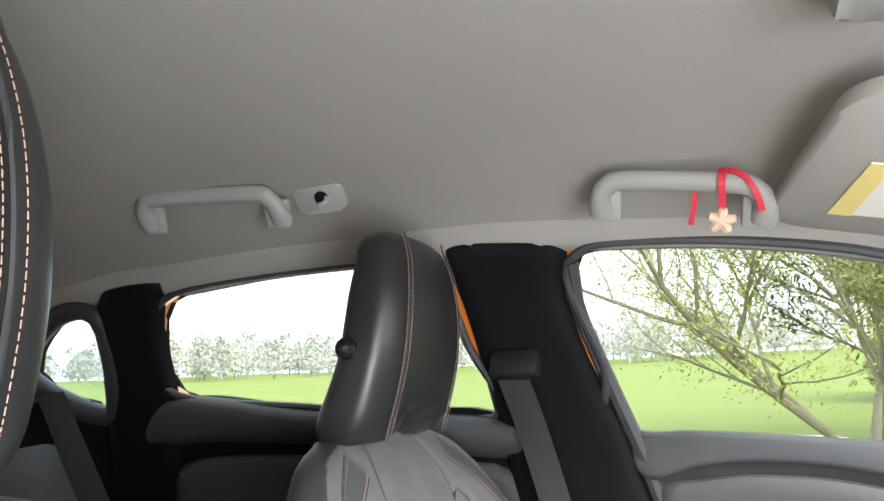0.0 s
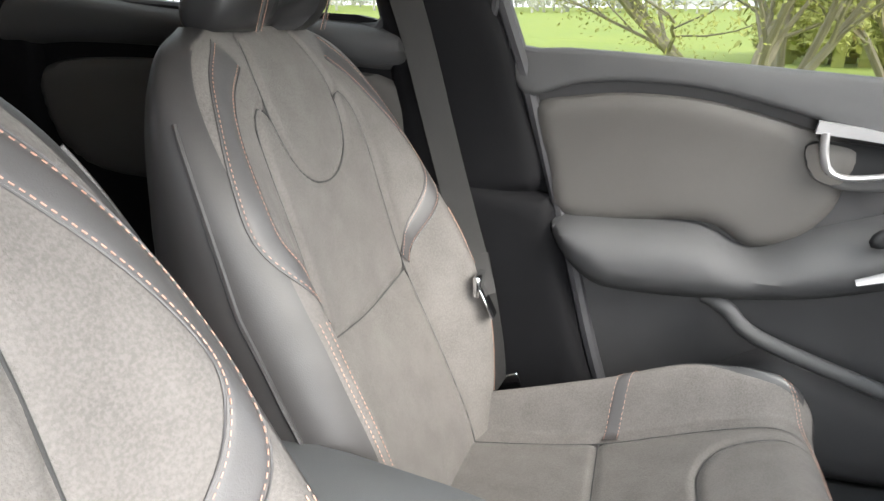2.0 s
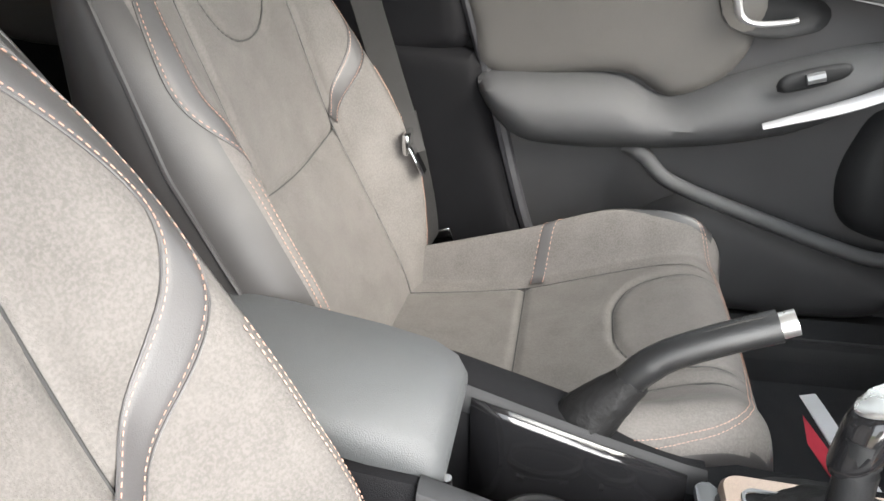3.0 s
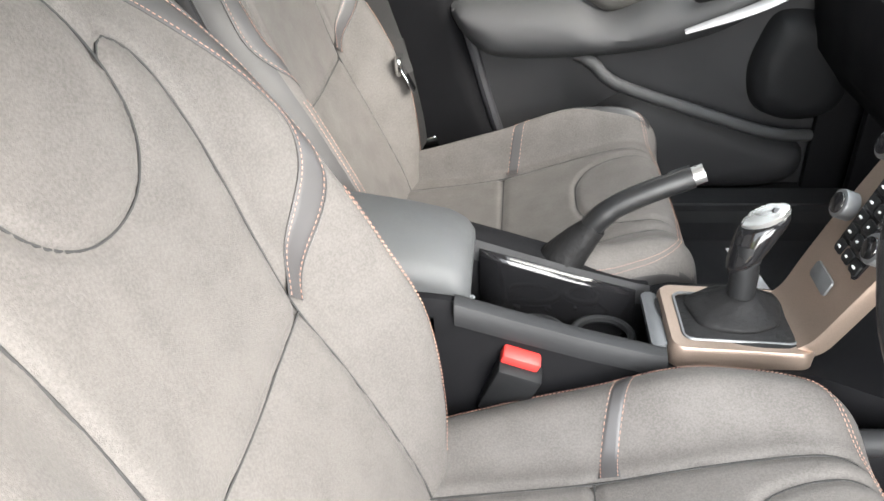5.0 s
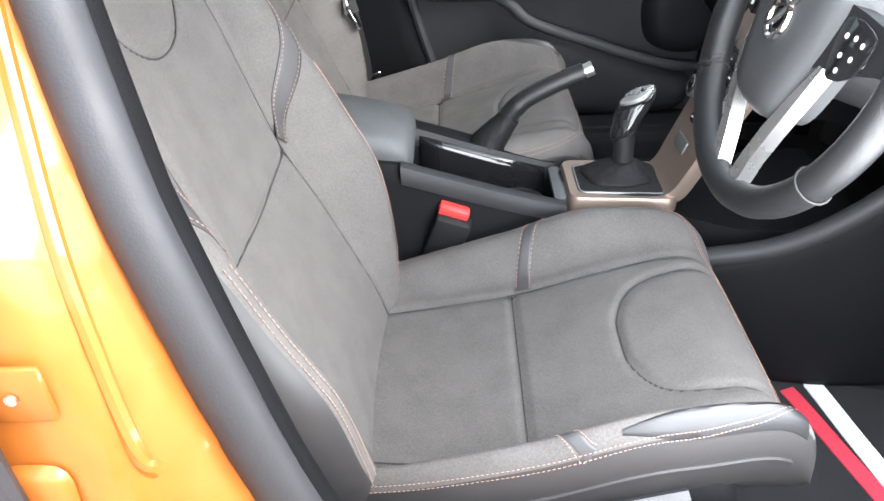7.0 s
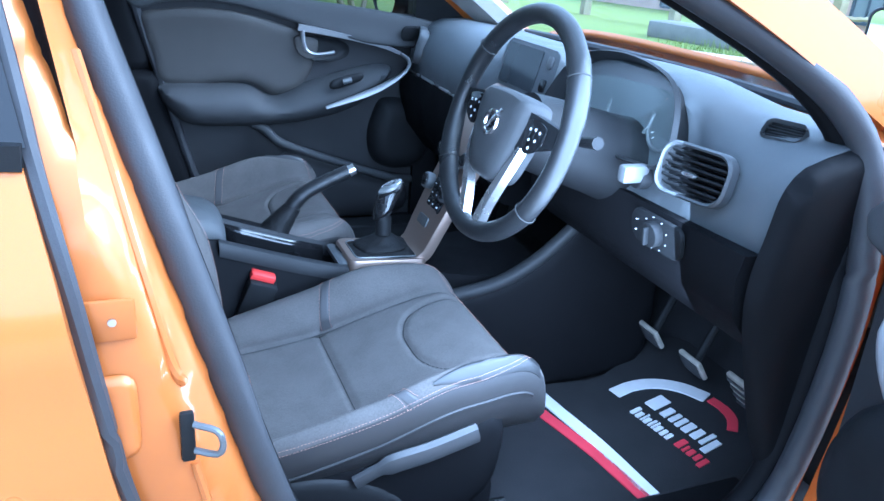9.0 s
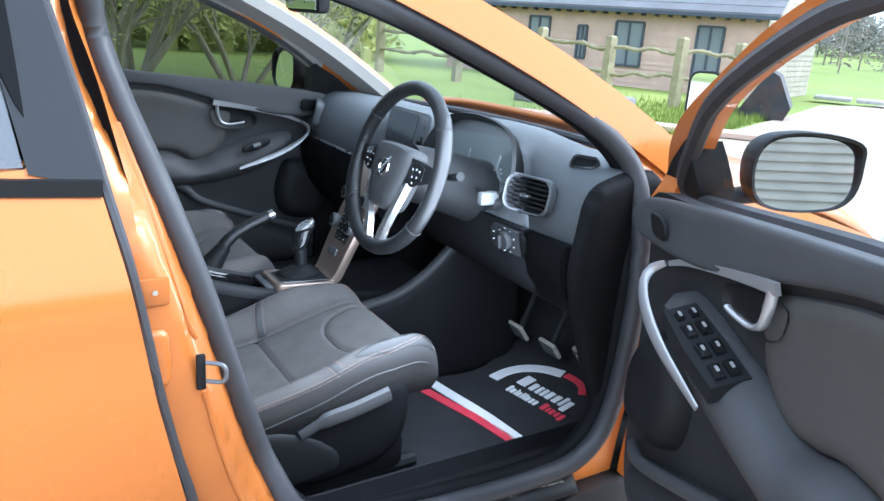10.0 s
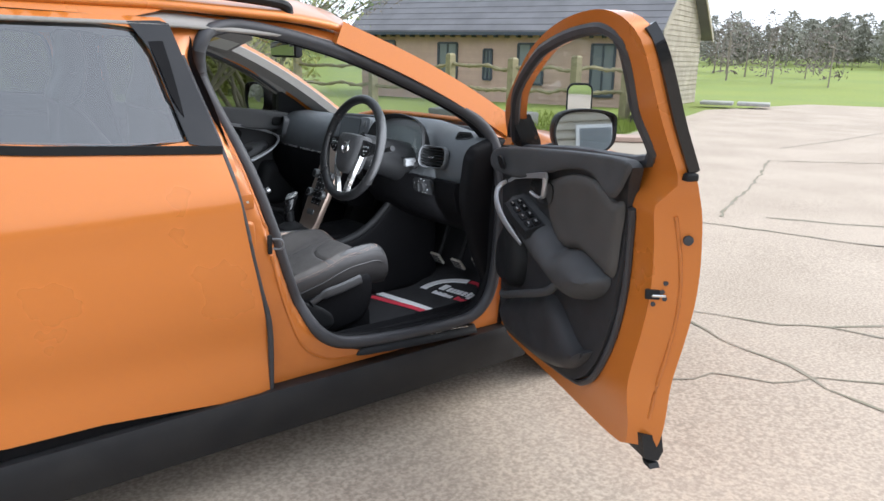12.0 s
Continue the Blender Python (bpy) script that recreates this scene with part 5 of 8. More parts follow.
vent((0.850, -0.622, 1.106), 0.064, 0.036, (Euler((0, 0, radians(20))).to_matrix() @ face @ Euler((radians(-48), 0, 0)).to_matrix()), 5, "small oval demister vent")
# light switch
M = Matrix.Translation((0.735, -0.535, 0.925)) @ (face @ Euler((radians(8), 0, 0)).to_matrix()).to_4x4()
bm = bmesh.new()
prism(bm, rrect(0.125, 0.055, 0.018), 0.008, M, 0.003)
ls = part("light_switch_panel", bm, BLACKPL, dash)
bm = bmesh.new()
prism(bm, circle(0.021, 24), 0.016, M @ Matrix.Translation((0.0, 0, 0.007)), 0.004)
rbox(bm, M @ Vector((0, 0, 0.026)), (0.006, 0.030, 0.012), 0.002, M.to_3x3())
part("rotary_switch", bm, BLACKPL, ls, "black rotary light switch")
bm = bmesh.new()
for k in range(9):
    a = radians(20 + 40 * k)
    rbox(bm, M @ Vector((0.030 * math.cos(a), 0.027 * math.sin(a), 0.0085)), (0.0032, 0.002, 0.001), 0)
rbox(bm, M @ Vector((-0.048, 0.008, 0.0085)), (0.005, 0.002, 0.001), 0)
rbox(bm, M @ Vector((-0.048, -0.010, 0.0085)), (0.005, 0.002, 0.001), 0)
part("symbols", bm, MATPRINT_W, ls)["kind"] = "stuff"
# instrument cluster
M = Matrix.Translation((0.80, -0.325, 1.068)) @ (face @ Euler((radians(-18), 0, 0)).to_matrix()).to_4x4()
bm = bmesh.new()
ol = spline([(-0.165, -0.06), (-0.17, 0.0), (-0.12, 0.062), (0, 0.082), (0.12, 0.062), (0.17, 0.0), (0.165, -0.06), (0, -0.07)], 5, True)
rings(bm, [[M @ Vector((x * s, y * s, z)) for x, y in ol] for s, z in ((1.12, 0.055), (1.08, 0.062), (1.03, 0.05), (0.99, -0.01))], caps=(False, True))
clus = part("dial_housing", bm, BLACKPL, dash, "black instrument cluster with three dials")
for cx, r in ((0.0, 0.062), (-0.105, 0.042), (0.105, 0.042)):
    bm = bmesh.new()
    tube(bm, [M @ Vector((cx + r * math.cos(a), r * math.sin(a), 0.004)) for a in np.linspace(0, 2 * math.pi, 40, endpoint=False)], 0.0035, 8, True)
    dial = part("dial_ring", bm, SILVERGREY, clus)
    bm = bmesh.new()
    for k in range(17):
        a = radians(-45 + 270 * k / 16)
        rr = r * 0.84
        rbox(bm, M @ Vector((cx + rr * math.cos(a), rr * math.sin(a), 0.0)), (0.006, 0.0016, 0.001), 0, (M.to_3x3() @ Euler((0, 0, a)).to_matrix()))
    part("scale_marks", bm, MATPRINT_W, dial)["kind"] = "stuff"
bm = bmesh.new()
ol2 = [(x * 1.0, y * 1.0) for x, y in ol]
prism(bm, ol2, 0.001, M @ Matrix.Translation((0, 0, 0.03)), 0)
lens = part("lens", bm, GLASS, clus)
lens.visible_shadow = False
# centre screen
M = Matrix.Translation((0.772, 0.035, 1.085)) @ (face @ Euler((radians(-14), 0, 0)).to_matrix()).to_4x4()
bm = bmesh.new()
prism(bm, rrect(0.235, 0.105, 0.02), 0.012, M @ Matrix.Translation((0.02, 0, -0.006)), 0.005)
sc = part("screen_bezel", bm, DASH, dash)
bm = bmesh.new()
prism(bm, rrect(0.155, 0.088, 0.006), 0.002, M @ Matrix.Translation((-0.005, 0, 0.0065)), 0)
part("display", bm, mat("display_glass", (0.03, 0.035, 0.04), 0.15, stain=0.1), sc, "dark infotainment display")
for yy in (0.026, -0.022):
    bm = bmesh.new()
    prism(bm, rrect(0.020, 0.026, 0.006), 0.004, M @ Matrix.Translation((0.107, yy, 0.006)), 0.0015)
    part("button", bm, GLOSSBLACK if yy < 0 else SILVERGREY, sc)
# key slot and starter
bm = bmesh.new()
prism(bm, circle(0.020, 24), 0.02, Matrix.Translation((0.735, -0.475, 1.0)) @ face.to_4x4(), 0.004)
ks = part("ignition_dial", bm, BLACKPL, dash)
bm = bmesh.new()
rbox(bm, (0.705, -0.482, 1.008), (0.05, 0.022, 0.030), 0.007)
part("key_fob", bm, SILVERGREY, ks, "grey key in its slot")

# ---- steering wheel ----
wheel = thing("steering_wheel", (0.56, -0.345, 1.05), "black leather steering wheel with silver lower spokes", "steering wheel")
WC, WU, WN, WL = Vector((0.545, -0.335, 1.055)), Vector((0.287, 0, 0.958)), Vector((-0.958, 0, 0.287)), Vector((0, -1, 0))
W3 = Matrix((WL, WU, WN)).transposed()
WM = Matrix.Translation(WC) @ W3.to_4x4()
wp = lambda x, y, z=0.0: WM @ Vector((x, y, z))
bm = bmesh.new()
tube(bm, [wp(0.184 * math.cos(a), 0.184 * math.sin(a)) for a in np.linspace(0, 2 * math.pi, 72, endpoint=False)], [0.0168 + (0.0015 if abs(math.sin(a - 0.5)) < 0.3 else 0.0) for a in np.linspace(0, 2 * math.pi, 72, endpoint=False)], 14, True, up=tuple(WN))
rim = part("rim", bm, WHEELLEATHER, wheel)
for a0 in (35, 145, 215, 325):
    bm = bmesh.new()
    a = radians(a0)
    c = wp(0.184 * math.cos(a), 0.184 * math.sin(a))
    ax1 = (W3 @ Vector((math.cos(a), math.sin(a), 0)))
    tube(bm, [c + (ax1 * math.cos(t) + WN * math.sin(t)) * 0.0183 for t in np.linspace(0, 2 * math.pi, 18, endpoint=False)], 0.0012, 5, True, up=tuple(W3 @ Vector((-math.sin(a), math.cos(a), 0))))
    part("rim_seam", bm, SEAM, rim)
bm = bmesh.new()
ol = spline([(-0.078, 0.035), (-0.05, 0.052), (0.05, 0.052), (0.078, 0.035), (0.068, -0.03), (0.045, -0.088), (0.0, -0.098), (-0.045, -0.088), (-0.068, -0.03)], 5, True)
rings(bm, [[wp(x * s, y * s, z) for x, y in ol] for s, z in ((0.98, -0.03), (1.0, 0.0), (0.97, 0.014), (0.88, 0.022), (0.6, 0.026))])
hub = part("airbag_cover", bm, TRIM, wheel, "charcoal airbag cover")
bm = bmesh.new()
tube(bm, [wp(0.019 * math.cos(a), -0.005 + 0.019 * math.sin(a), 0.028) for a in np.linspace(0, 2 * math.pi, 28, endpoint=False)], 0.004, 8, True, up=tuple(WN))
tube(bm, [wp(-0.014, -0.018, 0.029), wp(0.024, 0.022, 0.029)], 0.003, 6)
prism(bm, circle(0.011, 20), 0.003, WM @ Matrix.Translation((0, -0.005, 0.0255)), 0)
part("emblem", bm, CHROME, hub, "round chrome emblem")
for s in (-1, 1):
    bm = bmesh.new()
    rings(bm, [[wp(s * x, y0, -0.012), wp(s * x, y1, -0.012), wp(s * x, y1, z), wp(s * x, y0, z)] for x, y0, y1, z in ((0.06, -0.03, 0.035, 0.010), (0.10, -0.018, 0.034, 0.008), (0.14, -0.005, 0.030, 0.004), (0.180, 0.0, 0.026, 0.0))])
    sp = part("spoke", bm, BLACKPL, wheel)
    bm = bmesh.new()
    prism(bm, spline([(s * 0.082, 0.025), (s * 0.135, 0.022), (s * 0.130, -0.012), (s * 0.092, -0.025)], 4, True), 0.003, WM @ Matrix.Translation((0, 0, 0.0075)), 0.001)
    kp = part("button_pad", bm, GLOSSBLACK, sp)
    bm = bmesh.new()
    for bx, by in ((0.095, 0.012), (0.11, 0.014), (0.124, 0.012), (0.10, -0.004), (0.118, -0.002), (0.106, -0.016)):
        prism(bm, circle(0.0025, 10), 0.0006, WM @ Matrix.Translation((s * bx, by, 0.0107)), 0)
    part("button_marks", bm, MATPRINT_W, kp)["kind"] = "stuff"
    bm = bmesh.new()
    rings(bm, [[wp(s * (x - w), y, z), wp(s * (x + w), y, z), wp(s * (x + w), y, z - 0.016), wp(s * (x - w), y, z - 0.016)] for x, y, w, z in ((0.082, -0.022, 0.004, 0.010), (0.070, -0.06, 0.008, 0.013), (0.053, -0.10, 0.010, 0.012), (0.038, -0.135, 0.010, 0.009), (0.026, -0.176, 0.012, 0.006))])
    part("lower_spoke", bm, SILVER, wheel, "satin silver lower spoke")
bm = bmesh.new()
rings(bm, [[wp(x, y, z) for x, y in ol_] for z, ol_ in ((-0.03, circle(0.062, 24)), (-0.07, circle(0.066, 24)), (-0.20, circle(0.075, 24)), (-0.28, circle(0.085, 24)))])
part("column_cowl", bm, BLACKPL, wheel)
for s in (-1, 1):
    bm = bmesh.new()
    tube(bm, [wp(s * 0.06, 0.01, -0.07), wp(s * 0.13, 0.02, -0.062), wp(s * 0.185, 0.03, -0.05)], [0.008, 0.008, 0.010], 8)
    part("stalk", bm, BLACKPL, wheel)

# ---- centre console ----
GAITER = mat("soft_gaiter_leather", (0.010, 0.010, 0.0105), 0.6, spec=0.22, bump=1.0, bump_scale=90, stain=0.3, stain_scale=20)
RAILGREY = mat("rail_grey_plastic", (0.022, 0.0225, 0.024), 0.5, spec=0.22, bump=0.2, bump_scale=900, stain=0.25, stain_scale=9)
console = thing("centre_console", (0.2, 0.05, 0.37), "charcoal centre console with cup holders and bronze trim", "console")
bm = bmesh.new()
rings(bm, [[(x, y0, 0.37), (x, y0, z - 0.02), (x, y0 + 0.012, z), (x, y0 + 0.022, z + 0.001), (x, y0 + 0.028, z - 0.008), (x, y0 + 0.030, 0.60), (x, 0.098, 0.60), (x, 0.102, z - 0.012), (x, 0.108, z - 0.006), (x, 0.168, z - 0.012), (x, 0.178, z - 0.03), (x, 0.178, 0.37)] for x, y0, z in ((0.02, -0.055, 0.765), (0.08, -0.055, 0.757), (0.15, -0.054, 0.735), (0.24, -0.052, 0.705), (0.325, -0.050, 0.680), (0.345, -0.050, 0.676))])
cbody = part("console_body", bm, TRIMDARK, console, sharp=50)
for side in (0, 1):
    bm = bmesh.new()
    rows = []
    for x, y0, z in ((0.085, -0.055, 0.757), (0.15, -0.054, 0.735), (0.24, -0.052, 0.705), (0.325, -0.050, 0.680), (0.345, -0.050, 0.676)):
        a0, a1, zz = (y0 - 0.003, y0 + 0.027, z) if side == 0 else (0.100, 0.112, z - 0.006)
        rows.append([(x, a0, zz - 0.026), (x, a0 - 0.001, zz - 0.008), (x, a0 + 0.005, zz + 0.002), (x, (a0 + a1) / 2, zz + 0.005), (x, a1 - 0.004, zz + 0.002), (x, a1, zz - 0.008)])
    rings(bm, rows)
    part("tray_rail", bm, RAILGREY, cbody, "smooth grey tray rail")
bm = bmesh.new()
rings(bm, [[(x, y0, 0.37), (x, y0, z), (x, 0.178, z), (x, 0.178, 0.37)] for x, y0, z in ((-0.30, -0.05, 0.73), (0.02, -0.055, 0.73), (0.06, -0.055, 0.74))])
part("storage_box", bm, TRIMDARK, console)
bm = bmesh.new()
rings(bm, [[(x, y0, 0.37), (x, y0, 0.66), (x, y1, 0.66), (x, y1, 0.37)] for x, y0, y1 in ((0.345, -0.05, 0.14), (0.52, -0.055, 0.12), (0.60, -0.10, 0.14), (0.80, -0.13, 0.17))])
part("tunnel_cover", bm, TRIMDARK, console)
bm = bmesh.new()
rings(bm, [[(x, y0 + 0.027, z - 0.007), (x, y0 + 0.032, z - 0.02), (x, y0 + 0.034, 0.606), (x, 0.094, 0.606), (x, 0.097, z - 0.025), (x, 0.101, z - 0.009)] for x, y0, z in ((0.108, -0.055, 0.748), (0.15, -0.054, 0.735), (0.24, -0.052, 0.705), (0.325, -0.050, 0.680))], closed=False)
part("tray_liner", bm, GLOSSBLACK, console, "black tray liner").modifiers.new("thick", "SOLIDIFY").thickness = -0.002
# armrest lid
bm = bmesh.new()
lid = []
for x, z, q in ((-0.30, 0.835, 0.90), (-0.29, 0.842, 0.97), (-0.2, 0.838, 1.0), (-0.08, 0.826, 1.0), (0.02, 0.808, 1.0), (0.07, 0.796, 0.98), (0.092, 0.784, 0.93), (0.102, 0.772, 0.82)):
    w = 0.082 * q
    e = 0.040 if q > 0.9 else 0.03
    lid.append([(x, 0.048 - w, z - e), (x, 0.048 - w - 0.002, z - e * 0.6), (x, 0.048 - w * 0.96, z - 0.012), (x, 0.048 - w * 0.82, z - 0.002), (x, 0.048, z + 0.002), (x, 0.048 + w * 0.82, z - 0.002), (x, 0.048 + w * 0.96, z - 0.012), (x, 0.048 + w + 0.002, z - e * 0.6), (x, 0.048 + w, z - e)])
rings(bm, lid)
part("armrest_lid", bm, mat("armrest_grey_vinyl", (0.060, 0.063, 0.066), 0.5, bump=0.4, bump_scale=1000, stain=0.2, stain_scale=7), console, "grey padded armrest lid")
bm = bmesh.new()
rbox(bm, (0.055, 0.048, 0.752), (0.06, 0.13, 0.03), 0.01)
part("lid_latch", bm, BLACKPL, console)
bm = bmesh.new()
tube(bm, [(0.103, -0.015, 0.742), (0.105, -0.015, 0.66)], 0.005, 8)
part("tray_edge", bm, CHROME, console)
# cup holders
for cx in (0.185, 0.275):
    bm = bmesh.new()
    tube(bm, [(cx + 0.040 * math.cos(a), 0.037 + 0.037 * math.sin(a), 0.640) for a in np.linspace(0, 2 * math.pi, 32, endpoint=False)], 0.006, 8, True)
    cup = part("cup_holder", bm, BLACKPL, console, "black cup holder ring")
    bm = bmesh.new()
    prism(bm, circle(0.034, 24), 0.003, Matrix.Translation((cx, 0.037, 0.602)), 0)
    part("cup_floor", bm, GLOSSBLACK, cup)
    for k in (-1, 1):
        bm = bmesh.new()
        rbox(bm, (cx + 0.024 * k, 0.05, 0.618), (0.010, 0.014, 0.008), 0.003)
        part("cup_tab", bm, SILVERGREY, cup)
# gear lever
bm = bmesh.new()
ol = rrect(0.175, 0.135, 0.018)
il = rrect(0.138, 0.096, 0.012)
GM = Matrix.Translation((0.436, 0.022, 0.682)) @ Euler((0, radians(3), 0)).to_matrix().to_4x4()
rings(bm, [[GM @ Vector((x, y, z)) for x, y in o] for o, z in ((ol, -0.03), (ol, 0.0), ([(x * 0.97, y * 0.96) for x, y in ol], 0.005), (il, 0.004), (il, -0.01))], caps=(False, False))
gs = part("gear_surround", bm, BRONZE, console, "bronze gear lever surround")
bm = bmesh.new()
tube(bm, [GM @ Vector((x, y, 0.005)) for x, y in il], 0.002, 6, True)
part("inner_rim", bm, SILVERGREY, gs)
bm = bmesh.new()
prism(bm, rrect(0.020, 0.112, 0.006), 0.010, Matrix.Translation((0.338, 0.026, 0.672)), 0.003)
part("front_cap", bm, VENTGREY, gs)
gear = thing("gear_lever", (0.437, 0.03, 0.68), "gear lever with silver-topped knob and leather gaiter", "gear lever")
bm = bmesh.new()
gl = []
for k in np.linspace(0, 1, 12):
    w = 0.066 * (1 - k) ** 0.8 + 0.017
    h = 0.046 * (1 - k) ** 0.8 + 0.017
    fold = 1 + 0.16 * math.sin(k * 14) * (1 - k)
    gl.append([(0.437 + 0.010 * k + w * fold * (1 + 0.06 * math.sin(5 * t)) * math.copysign(abs(math.cos(t)) ** (0.6 + 0.4 * k), math.cos(t)), 0.028 + 0.008 * k + h * fold * (1 + 0.06 * math.cos(4 * t)) * math.copysign(abs(math.sin(t)) ** (0.6 + 0.4 * k), math.sin(t)), 0.682 + 0.034 * k ** 1.3) for t in np.linspace(0, 2 * math.pi, 36, endpoint=False)])
rings(bm, gl)
part("gaiter", bm, GAITER, gear, "black leather gaiter")
bm = bmesh.new()
tube(bm, spline([(0.447, 0.035, 0.715), (0.448, 0.040, 0.755), (0.449, 0.045, 0.785)], 4), 0.0175, 14)
part("shaft", bm, BLACKPL, gear)
bm = bmesh.new()
kn = []
for k in np.linspace(0, 1, 14):
    e = math.sqrt(max(0.02, 1 - (2 * k - 1) ** 6))
    c = Vector((0.438 + 0.026 * k, 0.042 + 0.012 * k, 0.752 + 0.070 * k))
    kn.append([c + Vector((0.027 * e * (0.75 + 0.5 * k) * math.cos(t) + 0.004, 0.021 * e * math.sin(t), 0.010 * math.cos(t))) for t in np.linspace(0, 2 * math.pi, 24, endpoint=False)])
rings(bm, kn)
knob = part("knob", bm, GLOSSBLACK, gear)
bm = bmesh.new()
prism(bm, circle(0.030, 28, 0.0185), 0.007, Matrix.Translation((0.466, 0.054, 0.816)) @ Euler((0, radians(-28), 0)).to_matrix().to_4x4(), 0.003)
part("top_plate", bm, SILVER, knob, "silver shift pattern plate")
# handbrake
hb = thing("handbrake", (0.24, 0.134, 0.68), "black leather handbrake lever pulled up, silver button", "handbrake")
bm = bmesh.new()
tube(bm, spline([(0.212, 0.134, 0.688), (0.228, 0.134, 0.715), (0.248, 0.134, 0.742), (0.266, 0.134, 0.764)], 5), [0.036, 0.035, 0.034, 0.033, 0.032, 0.031, 0.029, 0.028, 0.026, 0.025, 0.024, 0.022, 0.021, 0.020, 0.019, 0.018], 14)
part("gaiter", bm, GAITER, hb)
bm = bmesh.new()
tube(bm, spline([(0.255, 0.134, 0.752), (0.270, 0.134, 0.774), (0.296, 0.134, 0.797), (0.345, 0.134, 0.822), (0.388, 0.134, 0.840)], 6), [0.017] * 10 + [0.016] * 15, 14)
grip = part("grip", bm, WHEELLEATHER, hb)
bm = bmesh.new()
tube(bm, [(0.386, 0.134, 0.839), (0.402, 0.134, 0.846)], 0.0125, 14)
part("release_button", bm, SILVER, hb, "silver release button")
bm = bmesh.new()
tube(bm, spline([(0.262, 0.131, 0.784), (0.300, 0.131, 0.814), (0.345, 0.131, 0.838), (0.383, 0.131, 0.853)], 5), 0.0018, 6)
part("stitched_seam", bm, BELT, grip)
# floating centre stack
bm = bmesh.new()
st = spline([(0.500, 0.682), (0.515, 0.698), (0.532, 0.735), (0.562, 0.80), (0.600, 0.875), (0.636, 0.945), (0.668, 0.99), (0.70, 1.02), (0.735, 1.035)], 5)
rows = []
for i, (x, z) in enumerate(st):
    k = i / (len(st) - 1)
    hw = 0.058 + 0.042 * k ** 1.3
    rows.append([(x + 0.004, 0.026 - hw - 0.003, z - 0.004), (x, 0.026 - hw, z), (x - 0.003, 0.026, z + 0.002), (x, 0.026 + hw, z), (x + 0.004, 0.026 + hw + 0.003, z - 0.004), (x + 0.02, 0.026 + hw, z - 0.014), (x + 0.02, 0.026 - hw, z - 0.014)])
rings(bm, rows)
stack = part("centre_fascia", bm, BRONZE, console, "bronze floating centre fascia")
SM = lambda z0, y0: (Matrix.Translation((float(np.interp(z0, [p[1] for p in st], [p[0] for p in st])) - 0.004, y0, z0)) @ (face @ Euler((radians(-20), 0, 0)).to_matrix()).to_4x4())
for z0, y0 in ((0.895, 0.085), (0.895, -0.035), (0.820, 0.076), (0.820, -0.026)):
    bm = bmesh.new()
    prism(bm, circle(0.0185, 28), 0.018, SM(z0, y0), 0.003)
    k1 = part("rotary_knob", bm, SILVERGREY, stack, "silver-rimmed rotary knob")
    bm = bmesh.new()
    prism(bm, circle(0.0135, 24), 0.003, SM(z0, y0) @ Matrix.Translation((0, 0, 0.0175)), 0.001)
    part("knob_cap", bm, GLOSSBLACK, k1)
bm = bmesh.new()
prism(bm, rrect(0.072, 0.135, 0.008), 0.005, SM(0.835, 0.016), 0.002)
pad = part("keypad", bm, GLOSSBLACK, stack, "black button panel")
for r in range(6):
    for c in range(3):
        bm = bmesh.new()
        prism(bm, rrect(0.019, 0.016, 0.003), 0.003, SM(0.835, 0.016) @ Matrix.Translation((-0.023 + 0.023 * c, -0.054 + 0.0215 * r, 0.0045)), 0.001)
        part("key", bm, BLACKPL, pad)
bm = bmesh.new()
for r in range(6):
    for c in range(3):
        rbox(bm, SM(0.835, 0.016) @ Vector((-0.023 + 0.023 * c, -0.054 + 0.0215 * r, 0.0079)), (0.003, 0.006 if c != 1 else 0.003, 0.002), 0)
part("key_marks", bm, MATPRINT_W, pad)["kind"] = "stuff"
bm = bmesh.new()
prism(bm, rrect(0.05, 0.022, 0.004), 0.003, SM(0.748, 0.025), 0.001)
part("hazard_strip", bm, SILVERGREY, stack)
bm = bmesh.new()
pillow(bm, spline([(0.36, 0.42), (0.37, 0.56), (0.45, 0.622), (0.55, 0.640), (0.64, 0.668), (0.72, 0.722), (0.80, 0.80), (0.90, 0.84), (1.02, 0.80), (1.05, 0.62), (1.02, 0.42), (0.7, 0.40)], 4, True), lambda u, v, h: Vector((u, -0.118 - 0.05 * float(smooth(u, 0.45, 0.80)) - h, v)), 0.022, 0.028, 0.014)
sw_ = part("side_wall", bm, TRIMDARK, console, "black console side wall")
bm = bmesh.new()
tube(bm, [(u, -0.128 - 0.05 * float(smooth(u, 0.45, 0.80)), v) for u, v in spline([(0.44, 0.612), (0.55, 0.636), (0.64, 0.664), (0.72, 0.718), (0.80, 0.796), (0.86, 0.85)], 5)], 0.016, 10)
part("side_rail", bm, RAILGREY, sw_)

console.location.x += 0.025
gear.location.x += 0.022
hb.location += Vector((0.026, 0.002, -0.009))

